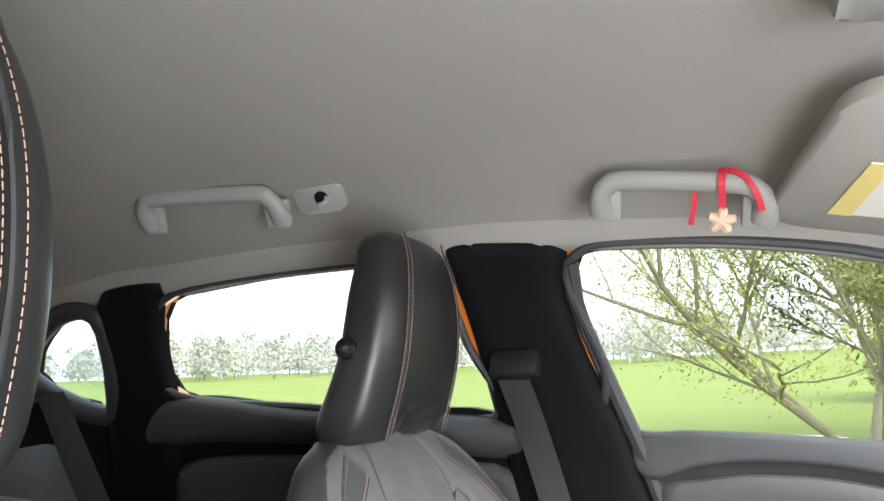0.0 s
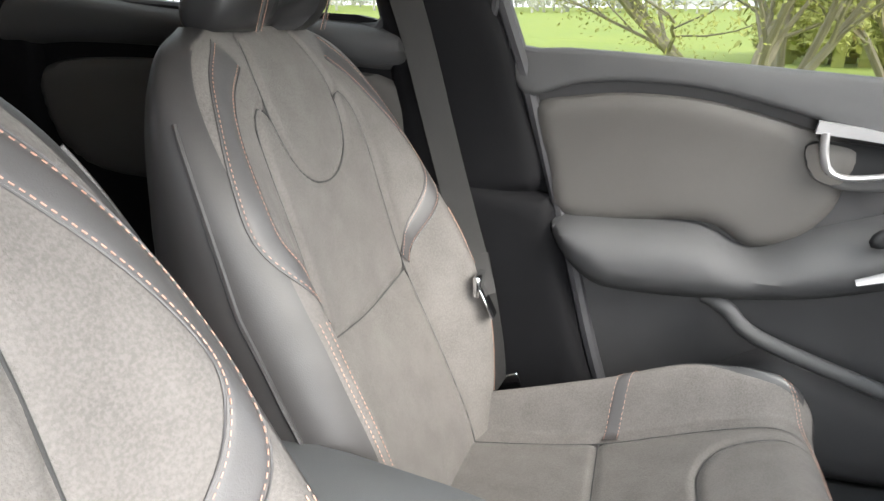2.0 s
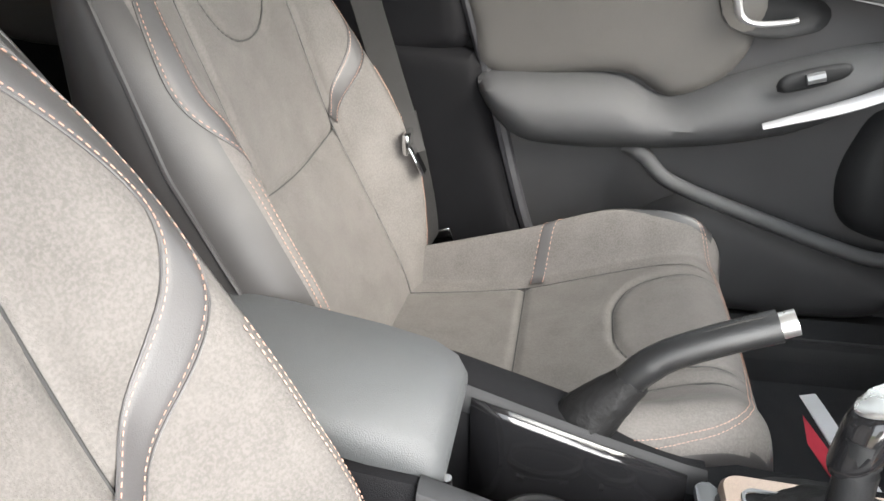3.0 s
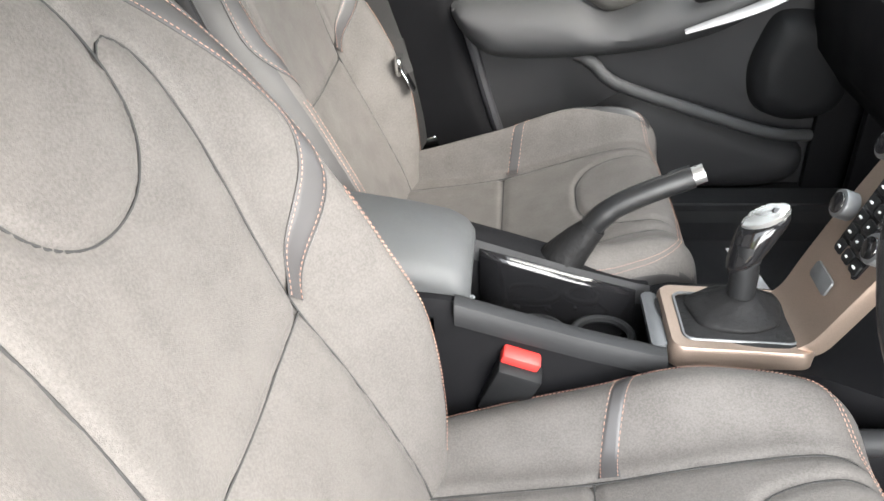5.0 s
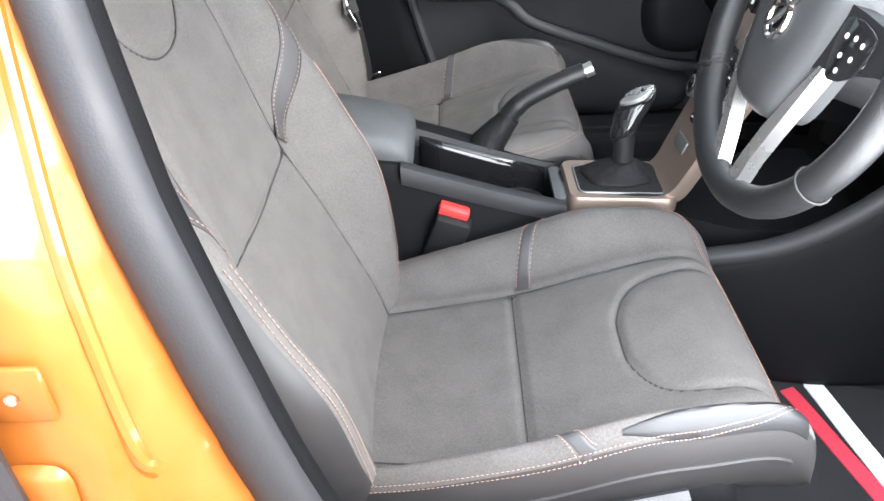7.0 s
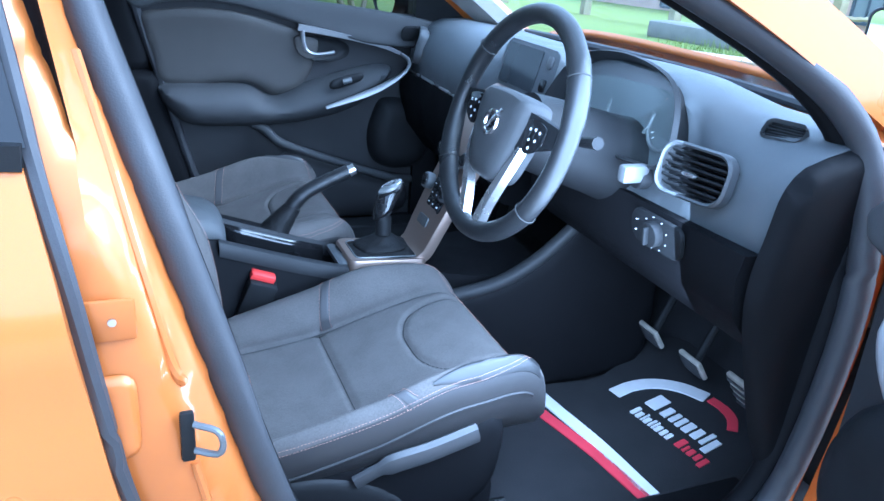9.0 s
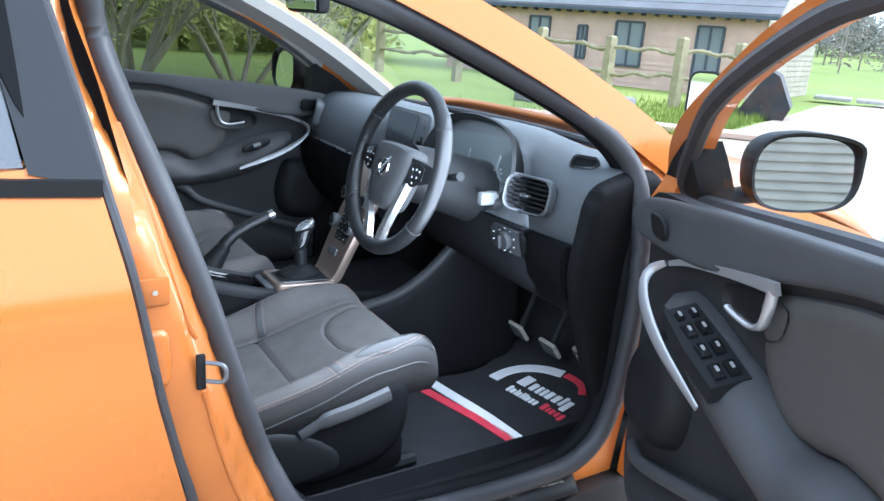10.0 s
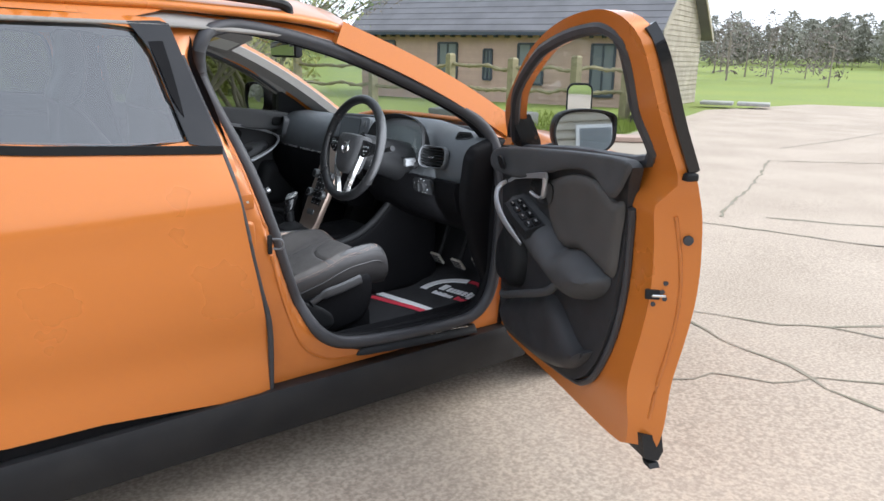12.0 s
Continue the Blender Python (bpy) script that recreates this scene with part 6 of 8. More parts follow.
# buckles beside the driver's seat and the passenger's
for bx, by, bz, rr in ((0.186, -0.062, 0.680, 20), (0.02, 0.150, 0.665, 10)):
    bk = thing("belt_buckle", (bx, by, bz - 0.08), "black belt buckle with a red release button", "belt buckle", "belt buckles")
    m3 = Euler((radians(12), radians(rr), 0)).to_matrix()
    bm = bmesh.new()
    rbox(bm, (bx - 0.01, by, bz - 0.045), (0.058, 0.03, 0.09), 0.006, m3)
    part("housing", bm, BLACKPL, bk)
    bm = bmesh.new()
    rbox(bm, (bx + 0.004, by, bz + 0.004), (0.05, 0.022, 0.018), 0.005, m3)
    part("button", bm, RED, bk, "red release button")
    bm = bmesh.new()
    tube(bm, [(bx - 0.02, by, bz - 0.08), (bx - 0.04, by, bz - 0.2)], 0.012, 8)
    part("stalk", bm, BELT, bk)
pb = thing("belt_anchor", (0.0, 0.685, 0.6), "metal belt anchor beside the passenger seat", "belt anchor")
bm = bmesh.new()
rbox(bm, (-0.01, 0.69, 0.618), (0.055, 0.012, 0.03), 0.004, Euler((0, radians(-18), 0)).to_matrix())
part("plate", bm, CHROME, pb)

# ---- pedals and mats ----
pedals = thing("pedals", (1.08, -0.33, 0.5), "three worn metal pedals in the footwell", "pedals")
PEDAL = mat("worn_pedal", (0.46, 0.43, 0.37), 0.6, 0.3, stain=0.6, stain_scale=40, bump=0.5, bump_scale=200)
for py, pz, w, h in ((-0.226, 0.528, 0.062, 0.055), (-0.369, 0.533, 0.066, 0.052), (-0.511, 0.552, 0.05, 0.10)):
    bm = bmesh.new()
    m3 = Euler((0, radians(-35), 0)).to_matrix()
    rbox(bm, (1.045, py, pz), (0.012, w, h), 0.004, m3)
    pd = part("pedal", bm, PEDAL, pedals)
    for k in range(4):
        bm = bmesh.new()
        rbox(bm, Vector((1.045, py, pz)) + m3 @ Vector((-0.007, 0, -h * 0.36 + h * 0.24 * k)), (0.004, w * 0.86, h * 0.09), 0.001, m3)
        part("tread", bm, RUBBER, pd)
    bm = bmesh.new()
    tube(bm, [(1.05, py, pz), (1.09, py, pz + 0.10), (1.14, py, 0.78)], 0.009, 8)
    part("arm", bm, BLACKPL, pd)


def floor_mat(dx, dy, flip, label):
    z = 0.424
    f = thing("floor_mat", (0.87 + dx, -0.36 + dy, z - 0.02), label, "floor mat", "floor mats")
    fx = lambda x, y, zz=0.0: Vector((x + dx, -0.365 + dy + (y + 0.365) * flip, z + zz + 0.15 * (x - 0.95)))
    ol = spline([(0.62, -0.15), (0.63, -0.40), (0.60, -0.44), (0.61, -0.56), (0.66, -0.605), (0.85, -0.615), (1.05, -0.608), (1.17, -0.57), (1.21, -0.44), (1.21, -0.2), (1.15, -0.13), (1.06, -0.16), (0.98, -0.195), (0.915, -0.21), (0.86, -0.197), (0.80, -0.165), (0.7, -0.15)], 4, True)
    bm = bmesh.new()
    sheet(bm, ol, lambda u, v, d: fx(u, v, -d + 0.002 * math.sin(9 * u) * math.sin(7 * v)), step=0.05, thick=0.012)
    base = part("carpet", bm, CARPET, f, "black carpet mat")

    def band(name, pts, w, material, lift=0.0045):
        bm = bmesh.new()
        P = resample(spline(pts, 6), 0.02)
        rows = []
        for i, p in enumerate(P):
            d = P[min(i + 1, len(P) - 1)] - P[max(0, i - 1)]
            d = d / np.linalg.norm(d)
            n = np.array((-d[1], d[0])) * w / 2
            rows.append([fx(*(p + n), lift - 0.003), fx(*(p + n), lift), fx(*(p - n), lift), fx(*(p - n), lift - 0.003)])
        rings(bm, rows)
        return part(name, bm, material, base)
    band("white_stripe", [(0.768, -0.155), (0.775, -0.20), (0.787, -0.29), (0.804, -0.41), (0.813, -0.53), (0.818, -0.605)], 0.027, MATPRINT_W)
    band("red_stripe", [(0.722, -0.155), (0.735, -0.20), (0.756, -0.30), (0.781, -0.42), (0.795, -0.53), (0.803, -0.607)], 0.023, MATPRINT_R)
    band("white_arc", [(0.926, -0.281), (0.975, -0.276), (1.025, -0.290), (1.068, -0.329), (1.094, -0.383)], 0.034, MATPRINT_W)
    band("red_arc", [(1.097, -0.391), (1.101, -0.43), (1.092, -0.465), (1.068, -0.492)], 0.021, MATPRINT_R)
    band("white_text_bar", [(0.640, -0.34), (0.647, -0.39), (0.656, -0.486), (0.668, -0.56)], 0.012, MATPRINT_W)
    # the printed name kept as plain blocks, one a letter: (width, height, drop below the line)
    low, tall = (0.0205, 0.032, 0.0), (0.013, 0.041, 0.0)
    name_rows = (((0.966, -0.338), (0.13, -0.991), 0.0038, MATPRINT_W, [(0.040, 0.046, 0.0), low, (0.014, 0.032, 0.0), (0.014, 0.032, 0.0), low, low, tall, (0.0195, 0.046, 0.014)]),
                 ((0.920, -0.349), (0.135, -0.991), 0.0028, MATPRINT_W, [(0.012, 0.026, 0.0), (0.0125, 0.019, 0.0), (0.005, 0.026, 0.0), (0.0115, 0.019, 0.0), (0.007, 0.024, 0.0), (0.005, 0.025, 0.0), (0.0125, 0.019, 0.0), (0.0115, 0.019, 0.0), (0.0105, 0.019, 0.0)]),
                 ((0.938, -0.474), (0.135, -0.991), 0.0032, MATPRINT_R, [(0.017, 0.027, 0.0), (0.008, 0.019, 0.0), (0.014, 0.019, 0.0), (0.013, 0.019, 0.0), (0.014, 0.027, 0.008)]))
    for start, along, gap, material, letters in name_rows:
        d = np.array(along)
        up = np.array((-d[1], d[0]))
        at = np.array(start)
        for w, h, drop in letters:
            lo, hi = at - up * drop, at + up * (h - drop)
            q = [lo, lo + d * w * 0.76, hi + d * w * 0.76, hi]
            at = at + d * (w + gap)
            bm = bmesh.new()
            rings(bm, [[fx(*p, 0.001) for p in q], [fx(*p, 0.0045) for p in q]])
            part("letter_bar", bm, material, base, smooth=False)
    return f


floor_mat(0, 0, 1, "black printed floor mat with white and red stripes")
floor_mat(-0.125, 0.78, 1, "black printed floor mat in the passenger footwell")
# rear-view mirror
rv = thing("rear_view_mirror", (0.50, MID, 1.42), "black interior rear-view mirror on the windscreen", "mirror")
bm = bmesh.new()
rbox(bm, (0.475, 0.03, 1.405), (0.035, 0.22, 0.062), 0.014)
rvb = part("housing", bm, BLACKPL, rv)
bm = bmesh.new()
rbox(bm, (0.4565, 0.03, 1.405), (0.002, 0.195, 0.045), 0.0)
part("glass", bm, MIRROR, rvb)
bm = bmesh.new()
tube(bm, [(0.485, 0.03, 1.42), (0.52, 0.03, 1.47)], 0.012, 8)
part("stem", bm, BLACKPL, rv)
bm = bmesh.new()
rbox(bm, (0.56, 0.03, 1.448), (0.09, 0.07, 0.035), 0.01, Euler((0, radians(24), 0)).to_matrix())
part("sensor_box", bm, BLACKPL, rv)

# ---- door fittings, the open driver's door, mirrors ----
def door_fittings(base, f, driver):
    F = lambda u, v, h: f(u, v, h)
    bm = bmesh.new()
    pillow(bm, spline([(0.425, 1.045), (0.52, 1.04), (0.575, 1.02), (0.57, 0.985), (0.50, 0.97), (0.44, 0.985), (0.42, 1.015)], 4, True), F, -0.012, 0.02, 0.012, 0.026)
    part("handle_cup", bm, BLACKPL, base, "black recessed handle cup")
    bm = bmesh.new()
    ribbon(bm, [F(x, z, 0.034) for x, z in spline([(0.425, 1.068), (0.50, 1.058), (0.60, 1.040), (0.68, 1.022), (0.735, 1.002)], 6)], [0.018 - 0.009 * k / 24 for k in range(25)], 0.008, tuple(f(0.5, 1.1, 0) - f(0.5, 1.0, 0)))
    part("handle_trim", bm, SATIN, base, "satin silver handle trim")
    bm = bmesh.new()
    tube(bm, [F(x, z, h) for x, z, h in spline([(0.438, 1.06, 0.034), (0.440, 1.03, 0.040), (0.450, 1.005, 0.042), (0.475, 0.995, 0.044), (0.515, 0.999, 0.046), (0.53, 1.003, 0.046)], 5)], [0.0085] * 12 + [0.0065] * 14, 10, flat=0.7)
    part("door_handle", bm, SATIN, base, "satin silver door release")
    bm = bmesh.new()
    P = resample(spline([(0.735, 1.002, 0.044), (0.756, 0.985, 0.058), (0.748, 0.962, 0.076), (0.70, 0.930, 0.092), (0.62, 0.892, 0.098), (0.50, 0.850, 0.094)], 6), 0.015)
    wid = [0.012 + 0.016 * math.sin(math.pi * min(1, k / (len(P) - 1)) ** 0.8) for k in range(len(P))]
    tube(bm, [F(*p) for p in P], [w * 0.46 for w in wid], 12, flat=0.45, up=tuple(f(0.5, 0.9, 0.1) - f(0.5, 0.9, 0.0)))
    part("pull_trim", bm, SATIN, base, "satin silver armrest trim")
    bm = bmesh.new()
    tube(bm, [F(x, z, h) for x, z, h in spline([(0.30, 0.785, 0.03), (0.335, 0.775, 0.045), (0.386, 0.733, 0.055), (0.55, 0.675, 0.062), (0.707, 0.622, 0.055), (0.80, 0.60, 0.02)], 5)], [0.010] * 3 + [0.013] * 23, 10)
    part("pocket_lip", bm, TRIM, base)
    bm = bmesh.new()
    pillow(bm, spline([(0.185, 0.62), (0.26, 0.61), (0.42, 0.70), (0.56, 0.66), (0.72, 0.605), (0.80, 0.56), (0.76, 0.485), (0.55, 0.475), (0.38, 0.495), (0.26, 0.54)], 4, True), F, 0.045, 0.05, 0.018, 0.001)
    part("door_pocket", bm, DOORLOW, base, "black door pocket")
    bm = bmesh.new()
    pillow(bm, spline([(0.70, 0.86), (0.80, 0.845), (0.855, 0.76), (0.845, 0.66), (0.76, 0.632), (0.68, 0.66), (0.655, 0.73), (0.665, 0.80)], 5, True), F, 0.05, 0.055, 0.013, 0.001)
    part("speaker_pod", bm, BLACKPL, base, "black round speaker grille")
    bm = bmesh.new()
    if driver:
        S = lambda a, b, c=0.0: F(0.478 + 0.17 * a, 0.897 + 0.052 * a - 0.016 * b + c, 0.026 + 0.064 * b)
        rings(bm, [[S(a, b, c) for a, b in ((0.0, 0.0), (0.0, 1.0), (0.5, 1.05), (1.0, 0.95), (1.0, 0.05), (0.5, 0.0))] for c in (-0.012, 0.010, 0.014)])
        sw = part("switch_pack", bm, BLACKPL, base, "black window switch panel")
        for a0 in (0.14, 0.40, 0.66, 0.86):
            for b0 in (0.30, 0.68):
                bm = bmesh.new()
                da, db = (0.085, 0.14) if a0 < 0.8 else (0.045, 0.10)
                q = ((a0 - da, b0 - db), (a0 + da, b0 - db), (a0 + da, b0 + db), (a0 - da, b0 + db))
                rings(bm, [[S(u, v, 0.013) for u, v in q], [S(a0 + (u - a0) * 0.95, b0 + (v - b0) * 0.95, 0.019) for u, v in q], [S(a0 + (u - a0) * 0.7, b0 + (v - b0) * 0.8, 0.021) for u, v in q]])
                key = part("switch", bm, GLOSSBLACK, sw)
                bm = bmesh.new()
                q = ((a0 - 0.03, b0 - 0.035), (a0 + 0.03, b0 - 0.035), (a0 + 0.03, b0 + 0.035), (a0 - 0.03, b0 + 0.035))
                rings(bm, [[S(u, v, 0.0205) for u, v in q], [S(u, v, 0.0225) for u, v in q]])
                part("switch_mark", bm, GREYPL, key)
    else:
        pillow(bm, spline([(0.52, 0.928), (0.60, 0.95), (0.605, 0.928), (0.52, 0.90)], 4, True), F, 0.008, 0.008, 0.01, 0.082)
        sw = part("switch_pack", bm, BLACKPL, base, "black window switch panel")
        bm = bmesh.new()
        tube(bm, [F(0.548, 0.925, 0.094), F(0.572, 0.932, 0.095)], 0.008, 8)
        part("switch", bm, SILVERGREY, sw)
    bm = bmesh.new()
    pillow(bm, [(x + 0.755, y + 1.062) for x, y in rrect(0.055, 0.045, 0.015)], F, 0.004, 0.004, 0.008, 0.044)
    part("tweeter_grille", bm, BLACKPL, base)


door_fittings(left_trim, fl, False)
HINGE = Vector((0.955, -0.80, 0))
OPEN = Matrix.Translation(HINGE + Vector((0.038, -0.02, 0))) @ Matrix.Rotation(radians(68.8), 4, "Z") @ Matrix.Translation(-HINGE)
drv = thing("car_door", (0.9, -0.82, 0.4), "orange driver's door standing wide open, black trim inside", "car door")
DOOR_OUT = spline([(0.885, 0.44), (0.90, 0.7), (0.905, 0.98), (0.915, 1.075), (0.885, 1.155), (0.785, 1.240), (0.605, 1.330), (0.43, 1.408), (0.24, 1.462), (0.06, 1.490), (-0.09, 1.492), (-0.155, 1.45), (-0.150, 1.36), (-0.132, 1.25), (-0.120, 1.165), (-0.112, 1.12), (-0.094, 1.03), (-0.077, 0.915), (-0.064, 0.83), (-0.044, 0.73), (-0.018, 0.60), (-0.012, 0.45), (0.06, 0.40), (0.5, 0.40), (0.85, 0.405)], 4, True)


def shell(u, v, d):
    """Door body: thick below the belt line, slim round the window, thinner towards the lower edge."""
    t = 0.045 + 0.050 * float(smooth(v, 1.14, 1.06)) - 0.03 * float(smooth(v, 0.60, 0.40))
    return OPEN @ (out_right(u + 0.05 * d * float(smooth(u, 0.14, -0.03)) * float(smooth(v, 1.15, 1.06)), v, d * t))


WIN_R = [(x + 0.010 * float(smooth(z, 1.2, 1.3)) * (1 if x > 0.3 else -1 if x < 0 else 0), z + 0.013 * float(smooth(z, 1.18, 1.28))) for x, z in FRONTWIN]
bm = bmesh.new()
sheet(bm, DOOR_OUT, shell, holes=[WIN_R], step=0.028, thick=1.0)
dshell = part("door_shell", bm, PAINT, drv, "orange painted door shell", sharp=30)
bm = bmesh.new()
rings(bm, [[OPEN @ out_right(x, z, d) for d, x in ((-0.010, x0), (-0.014, x0 + 0.03), (0.0, x0 + 0.045), (0.02, x0 + 0.03), (0.02, x0))] for x0, z in ((-0.01, 0.36), (0.0, 0.37))] )
part("lower_clip", bm, BLACKPL, dshell)
bm = bmesh.new()
rings(bm, [[OPEN @ out_right(x, z, d) for z, d in ((0.455, 0.05), (0.45, -0.010), (0.40, -0.022), (0.375, -0.01), (0.385, 0.03))] for x in np.linspace(0.0, 0.92, 14)])
part("lower_cladding", bm, CLADDING, dshell, "grey lower door cladding")
g2 = bmesh.new()
sheet(g2, WIN_R, lambda u, v, d: OPEN @ out_right(u, v, 0.022), step=0.06)
gl = part("window", g2, GLASS, dshell, "clear door glass")
gl.visible_shadow = False
bm = bmesh.new()
tube(bm, [OPEN @ out_right(x, z, 0.040) for x, z in resample(WIN_R, 0.02, True)], 0.016, 8, True)
part("window_seal", bm, RUBBER, dshell)
# dark outer frame on the rear edge of the window
bm = bmesh.new()
ribbon(bm, [OPEN @ out_right(x, z, 0.006) for x, z in spline([(-0.118, 1.16), (-0.130, 1.24), (-0.147, 1.34), (-0.153, 1.42), (-0.145, 1.462)], 6)], 0.026, 0.020, tuple((OPEN.to_3x3() @ Vector((0, 1, 0)))))
part("frame_cover", bm, GLOSSBLACK, dshell)
bm = bmesh.new()
rbox(bm, OPEN @ out_right(-0.122, 1.150, 0.02), (0.03, 0.03, 0.018), 0.005, OPEN.to_3x3())
part("frame_cap", bm, BLACKPL, dshell)
# recessed line, latch and bolts on the shut face
shut_x = lambda z: float(np.interp(z, [0.45, 0.60, 0.73, 0.83, 0.915, 1.03, 1.12], [-0.012, -0.018, -0.044, -0.064, -0.077, -0.094, -0.112]))
SHUT = lambda z, d, lift=0.0: OPEN @ out_right(shut_x(z) + 0.05 * d / 0.095 - lift, z, d)
bm = bmesh.new()
tube(bm, [SHUT(z, d) for z, d in spline([(0.50, 0.034), (0.62, 0.030), (0.76, 0.030), (0.88, 0.036), (0.98, 0.045), (1.05, 0.052)], 5)], 0.005, 8)
part("face_bead", bm, JAMB, dshell)
tilt = OPEN.to_3x3() @ Euler((0, 0, radians(-24))).to_matrix()
bm = bmesh.new()
rbox(bm, SHUT(0.848, 0.090), (0.012, 0.036, 0.026), 0.004, tilt)
lat = part("latch", bm, BLACKPL, dshell, "black door latch")
bm = bmesh.new()
rbox(bm, SHUT(0.846, 0.078, 0.003), (0.010, 0.034, 0.007), 0.002, tilt)
part("latch_jaw", bm, CHROME, lat)
for z, d in ((0.879, 0.066), (0.856, 0.071), (0.838, 0.064), (0.822, 0.086)):
    bm = bmesh.new()
    prism(bm, circle(0.006, 12), 0.004, Matrix.Translation(SHUT(z, d)) @ tilt.to_4x4() @ Euler((0, radians(-90), 0)).to_matrix().to_4x4(), 0.001)
    part("bolt", bm, RUBBER, dshell)
bm = bmesh.new()
prism(bm, circle(0.012, 16), 0.010, Matrix.Translation(SHUT(0.993, 0.028)) @ tilt.to_4x4() @ Euler((0, radians(-90), 0)).to_matrix().to_4x4(), 0.003)
part("rubber_plug", bm, RUBBER, dshell)
right_trim, fr_ = door_trim(drv, lambda u, v, h=0.0: in_right(u, v, h + 0.062), OPEN, True)
door_fittings(right_trim, fr_, True)
# seal round the inner edge of the door
bm = bmesh.new()
tube(bm, [OPEN @ out_right(x, z, 0.050 + 0.052 * float(smooth(z, 1.14, 1.06)) - 0.03 * float(smooth(z, 0.60, 0.40))) for x, z in spline([(0.034, 1.05), (0.068, 0.93), (0.098, 0.76), (0.125, 0.66), (0.175, 0.565), (0.25, 0.50), (0.36, 0.466), (0.75, 0.44), (0.86, 0.50)], 6)], 0.010, 8)
part("door_seal", bm, RUBBER, drv)
# sail panel
bm = bmesh.new()
sheet(bm, [(0.90, 1.08), (0.80, 1.09), (0.775, 1.13), (0.765, 1.215), (0.86, 1.16), (0.93, 1.10)], lambda u, v, d: OPEN @ out_right(u, v, 0.05 - d), step=0.03, thick=0.07)
part("sail_panel", bm, BLACKPL, drv)


def door_mirror(parent, c, out, xf, size=1.0):
    """A wing mirror; c is its centre with the door shut, out +1 to the left, -1 to the right."""
    xf = xf @ Matrix.Translation(Vector(c)) @ Matrix.Scale(size, 4) @ Matrix.Translation(-Vector(c))
    rows = []
    for k in np.linspace(0, 1, 12):
        e = (math.sqrt(max(0.04, 1 - k ** 2.6)))
        rows.append([xf @ Vector((c[0] + 0.10 * k, c[1] + 0.115 * e * x / 0.115, c[2] + y * e)) for x, y in spline([(-0.115, 0.02), (-0.10, 0.062), (0, 0.078), (0.09, 0.066), (0.118, 0.02), (0.105, -0.045), (0.05, -0.072), (-0.06, -0.07), (-0.108, -0.04)], 4, True)])
    bm = bmesh.new()
    front = [[xf @ Vector((c[0] + dx, c[1] + (x * q), c[2] + y * q)) for x, y in spline([(-0.115, 0.02), (-0.10, 0.062), (0, 0.078), (0.09, 0.066), (0.118, 0.02), (0.105, -0.045), (0.05, -0.072), (-0.06, -0.07), (-0.108, -0.04)], 4, True)] for dx, q in ((0.012, 0.90), (-0.004, 0.93), (-0.006, 0.985))]
    rings(bm, front + rows, caps=(True, True))
    h = part("mirror_housing", bm, BLACKPL, parent, "black wing mirror housing")
    bm = bmesh.new()
    prism(bm, [(x * 0.90, y * 0.90) for x, y in spline([(-0.115, 0.02), (-0.10, 0.062), (0, 0.078), (0.09, 0.066), (0.118, 0.02), (0.105, -0.045), (0.05, -0.072), (-0.06, -0.07), (-0.108, -0.04)], 4, True)], 0.002, xf @ Matrix.Translation(Vector(c) + Vector((0.006, 0, 0))) @ Matrix(((0, 0, -1, 0), (1, 0, 0, 0), (0, -1, 0, 0), (0, 0, 0, 1))) @ Euler((radians(5), 0, 0)).to_matrix().to_4x4(), 0)
    part("mirror_glass", bm, MIRROR, h, "mirror glass")
    bm = bmesh.new()
    tube(bm, [xf @ Vector((c[0] + 0.05, c[1] - out * 0.06, c[2] - 0.05)), xf @ Vector((c[0] + 0.09, c[1] - out * 0.16, c[2] - 0.075))], [0.028, 0.022], 10, flat=0.7)
    part("mirror_arm", bm, BLACKPL, h)


door_mirror(drv, (0.888, -0.98, 1.140), -1, OPEN, 1.06)
door_mirror(car, (0.745, 0.935, 1.165), 1, Matrix())
bm = bmesh.new()
sheet(bm, [(0.90, 1.07), (0.78, 1.09), (0.755, 1.215), (0.86, 1.16), (0.95, 1.10)], lambda u, v, d: out_left(u, v, 0.05 - d), step=0.03, thick=0.07)
part("sail_panel", bm, BLACKPL, car)

# ---- striker, tread plate and small marks on the right-hand jamb ----
bm = bmesh.new()
rbox(bm, out_right(-0.002, 0.855, 0.027), (0.014, 0.008, 0.058), 0.003)
skp = part("striker_plate", bm, BLACKPL, car, "steel door striker")
bm = bmesh.new()
a, b = out_right(0.004, 0.872, 0.02), out_right(0.004, 0.842, 0.02)
tube(bm, spline([a, a + Vector((0.020, -0.014, -0.002)), (a + b) / 2 + Vector((0.025, -0.017, 0)), b + Vector((0.020, -0.014, 0.002)), b], 5), 0.0035, 8)
part("striker_loop", bm, SILVERGREY, skp)
bm = bmesh.new()
rbox(bm, out_right(-0.062, 0.985, 0.024), (0.045, 0.006, 0.042), 0.003)
pl = part("tyre_label", bm, JAMB, car, "small orange plate on the door pillar")
bm = bmesh.new()
prism(bm, circle(0.0038, 12), 0.002, Matrix.Translation(out_right(-0.060, 0.985, 0.020)) @ Euler((radians(90), 0, 0)).to_matrix().to_4x4(), 0)
part("screw", bm, SILVER, pl)
bm = bmesh.new()
pillow(bm, [(x - 0.068, z + 0.885) for x, z in rrect(0.048, 0.09, 0.014)], lambda u, v, h: out_right(u, v, 0.028 - h), 0.008, 0.01, 0.008)
part("cable_grommet", bm, JAMB, car, "orange cable grommet cover")
bm = bmesh.new()
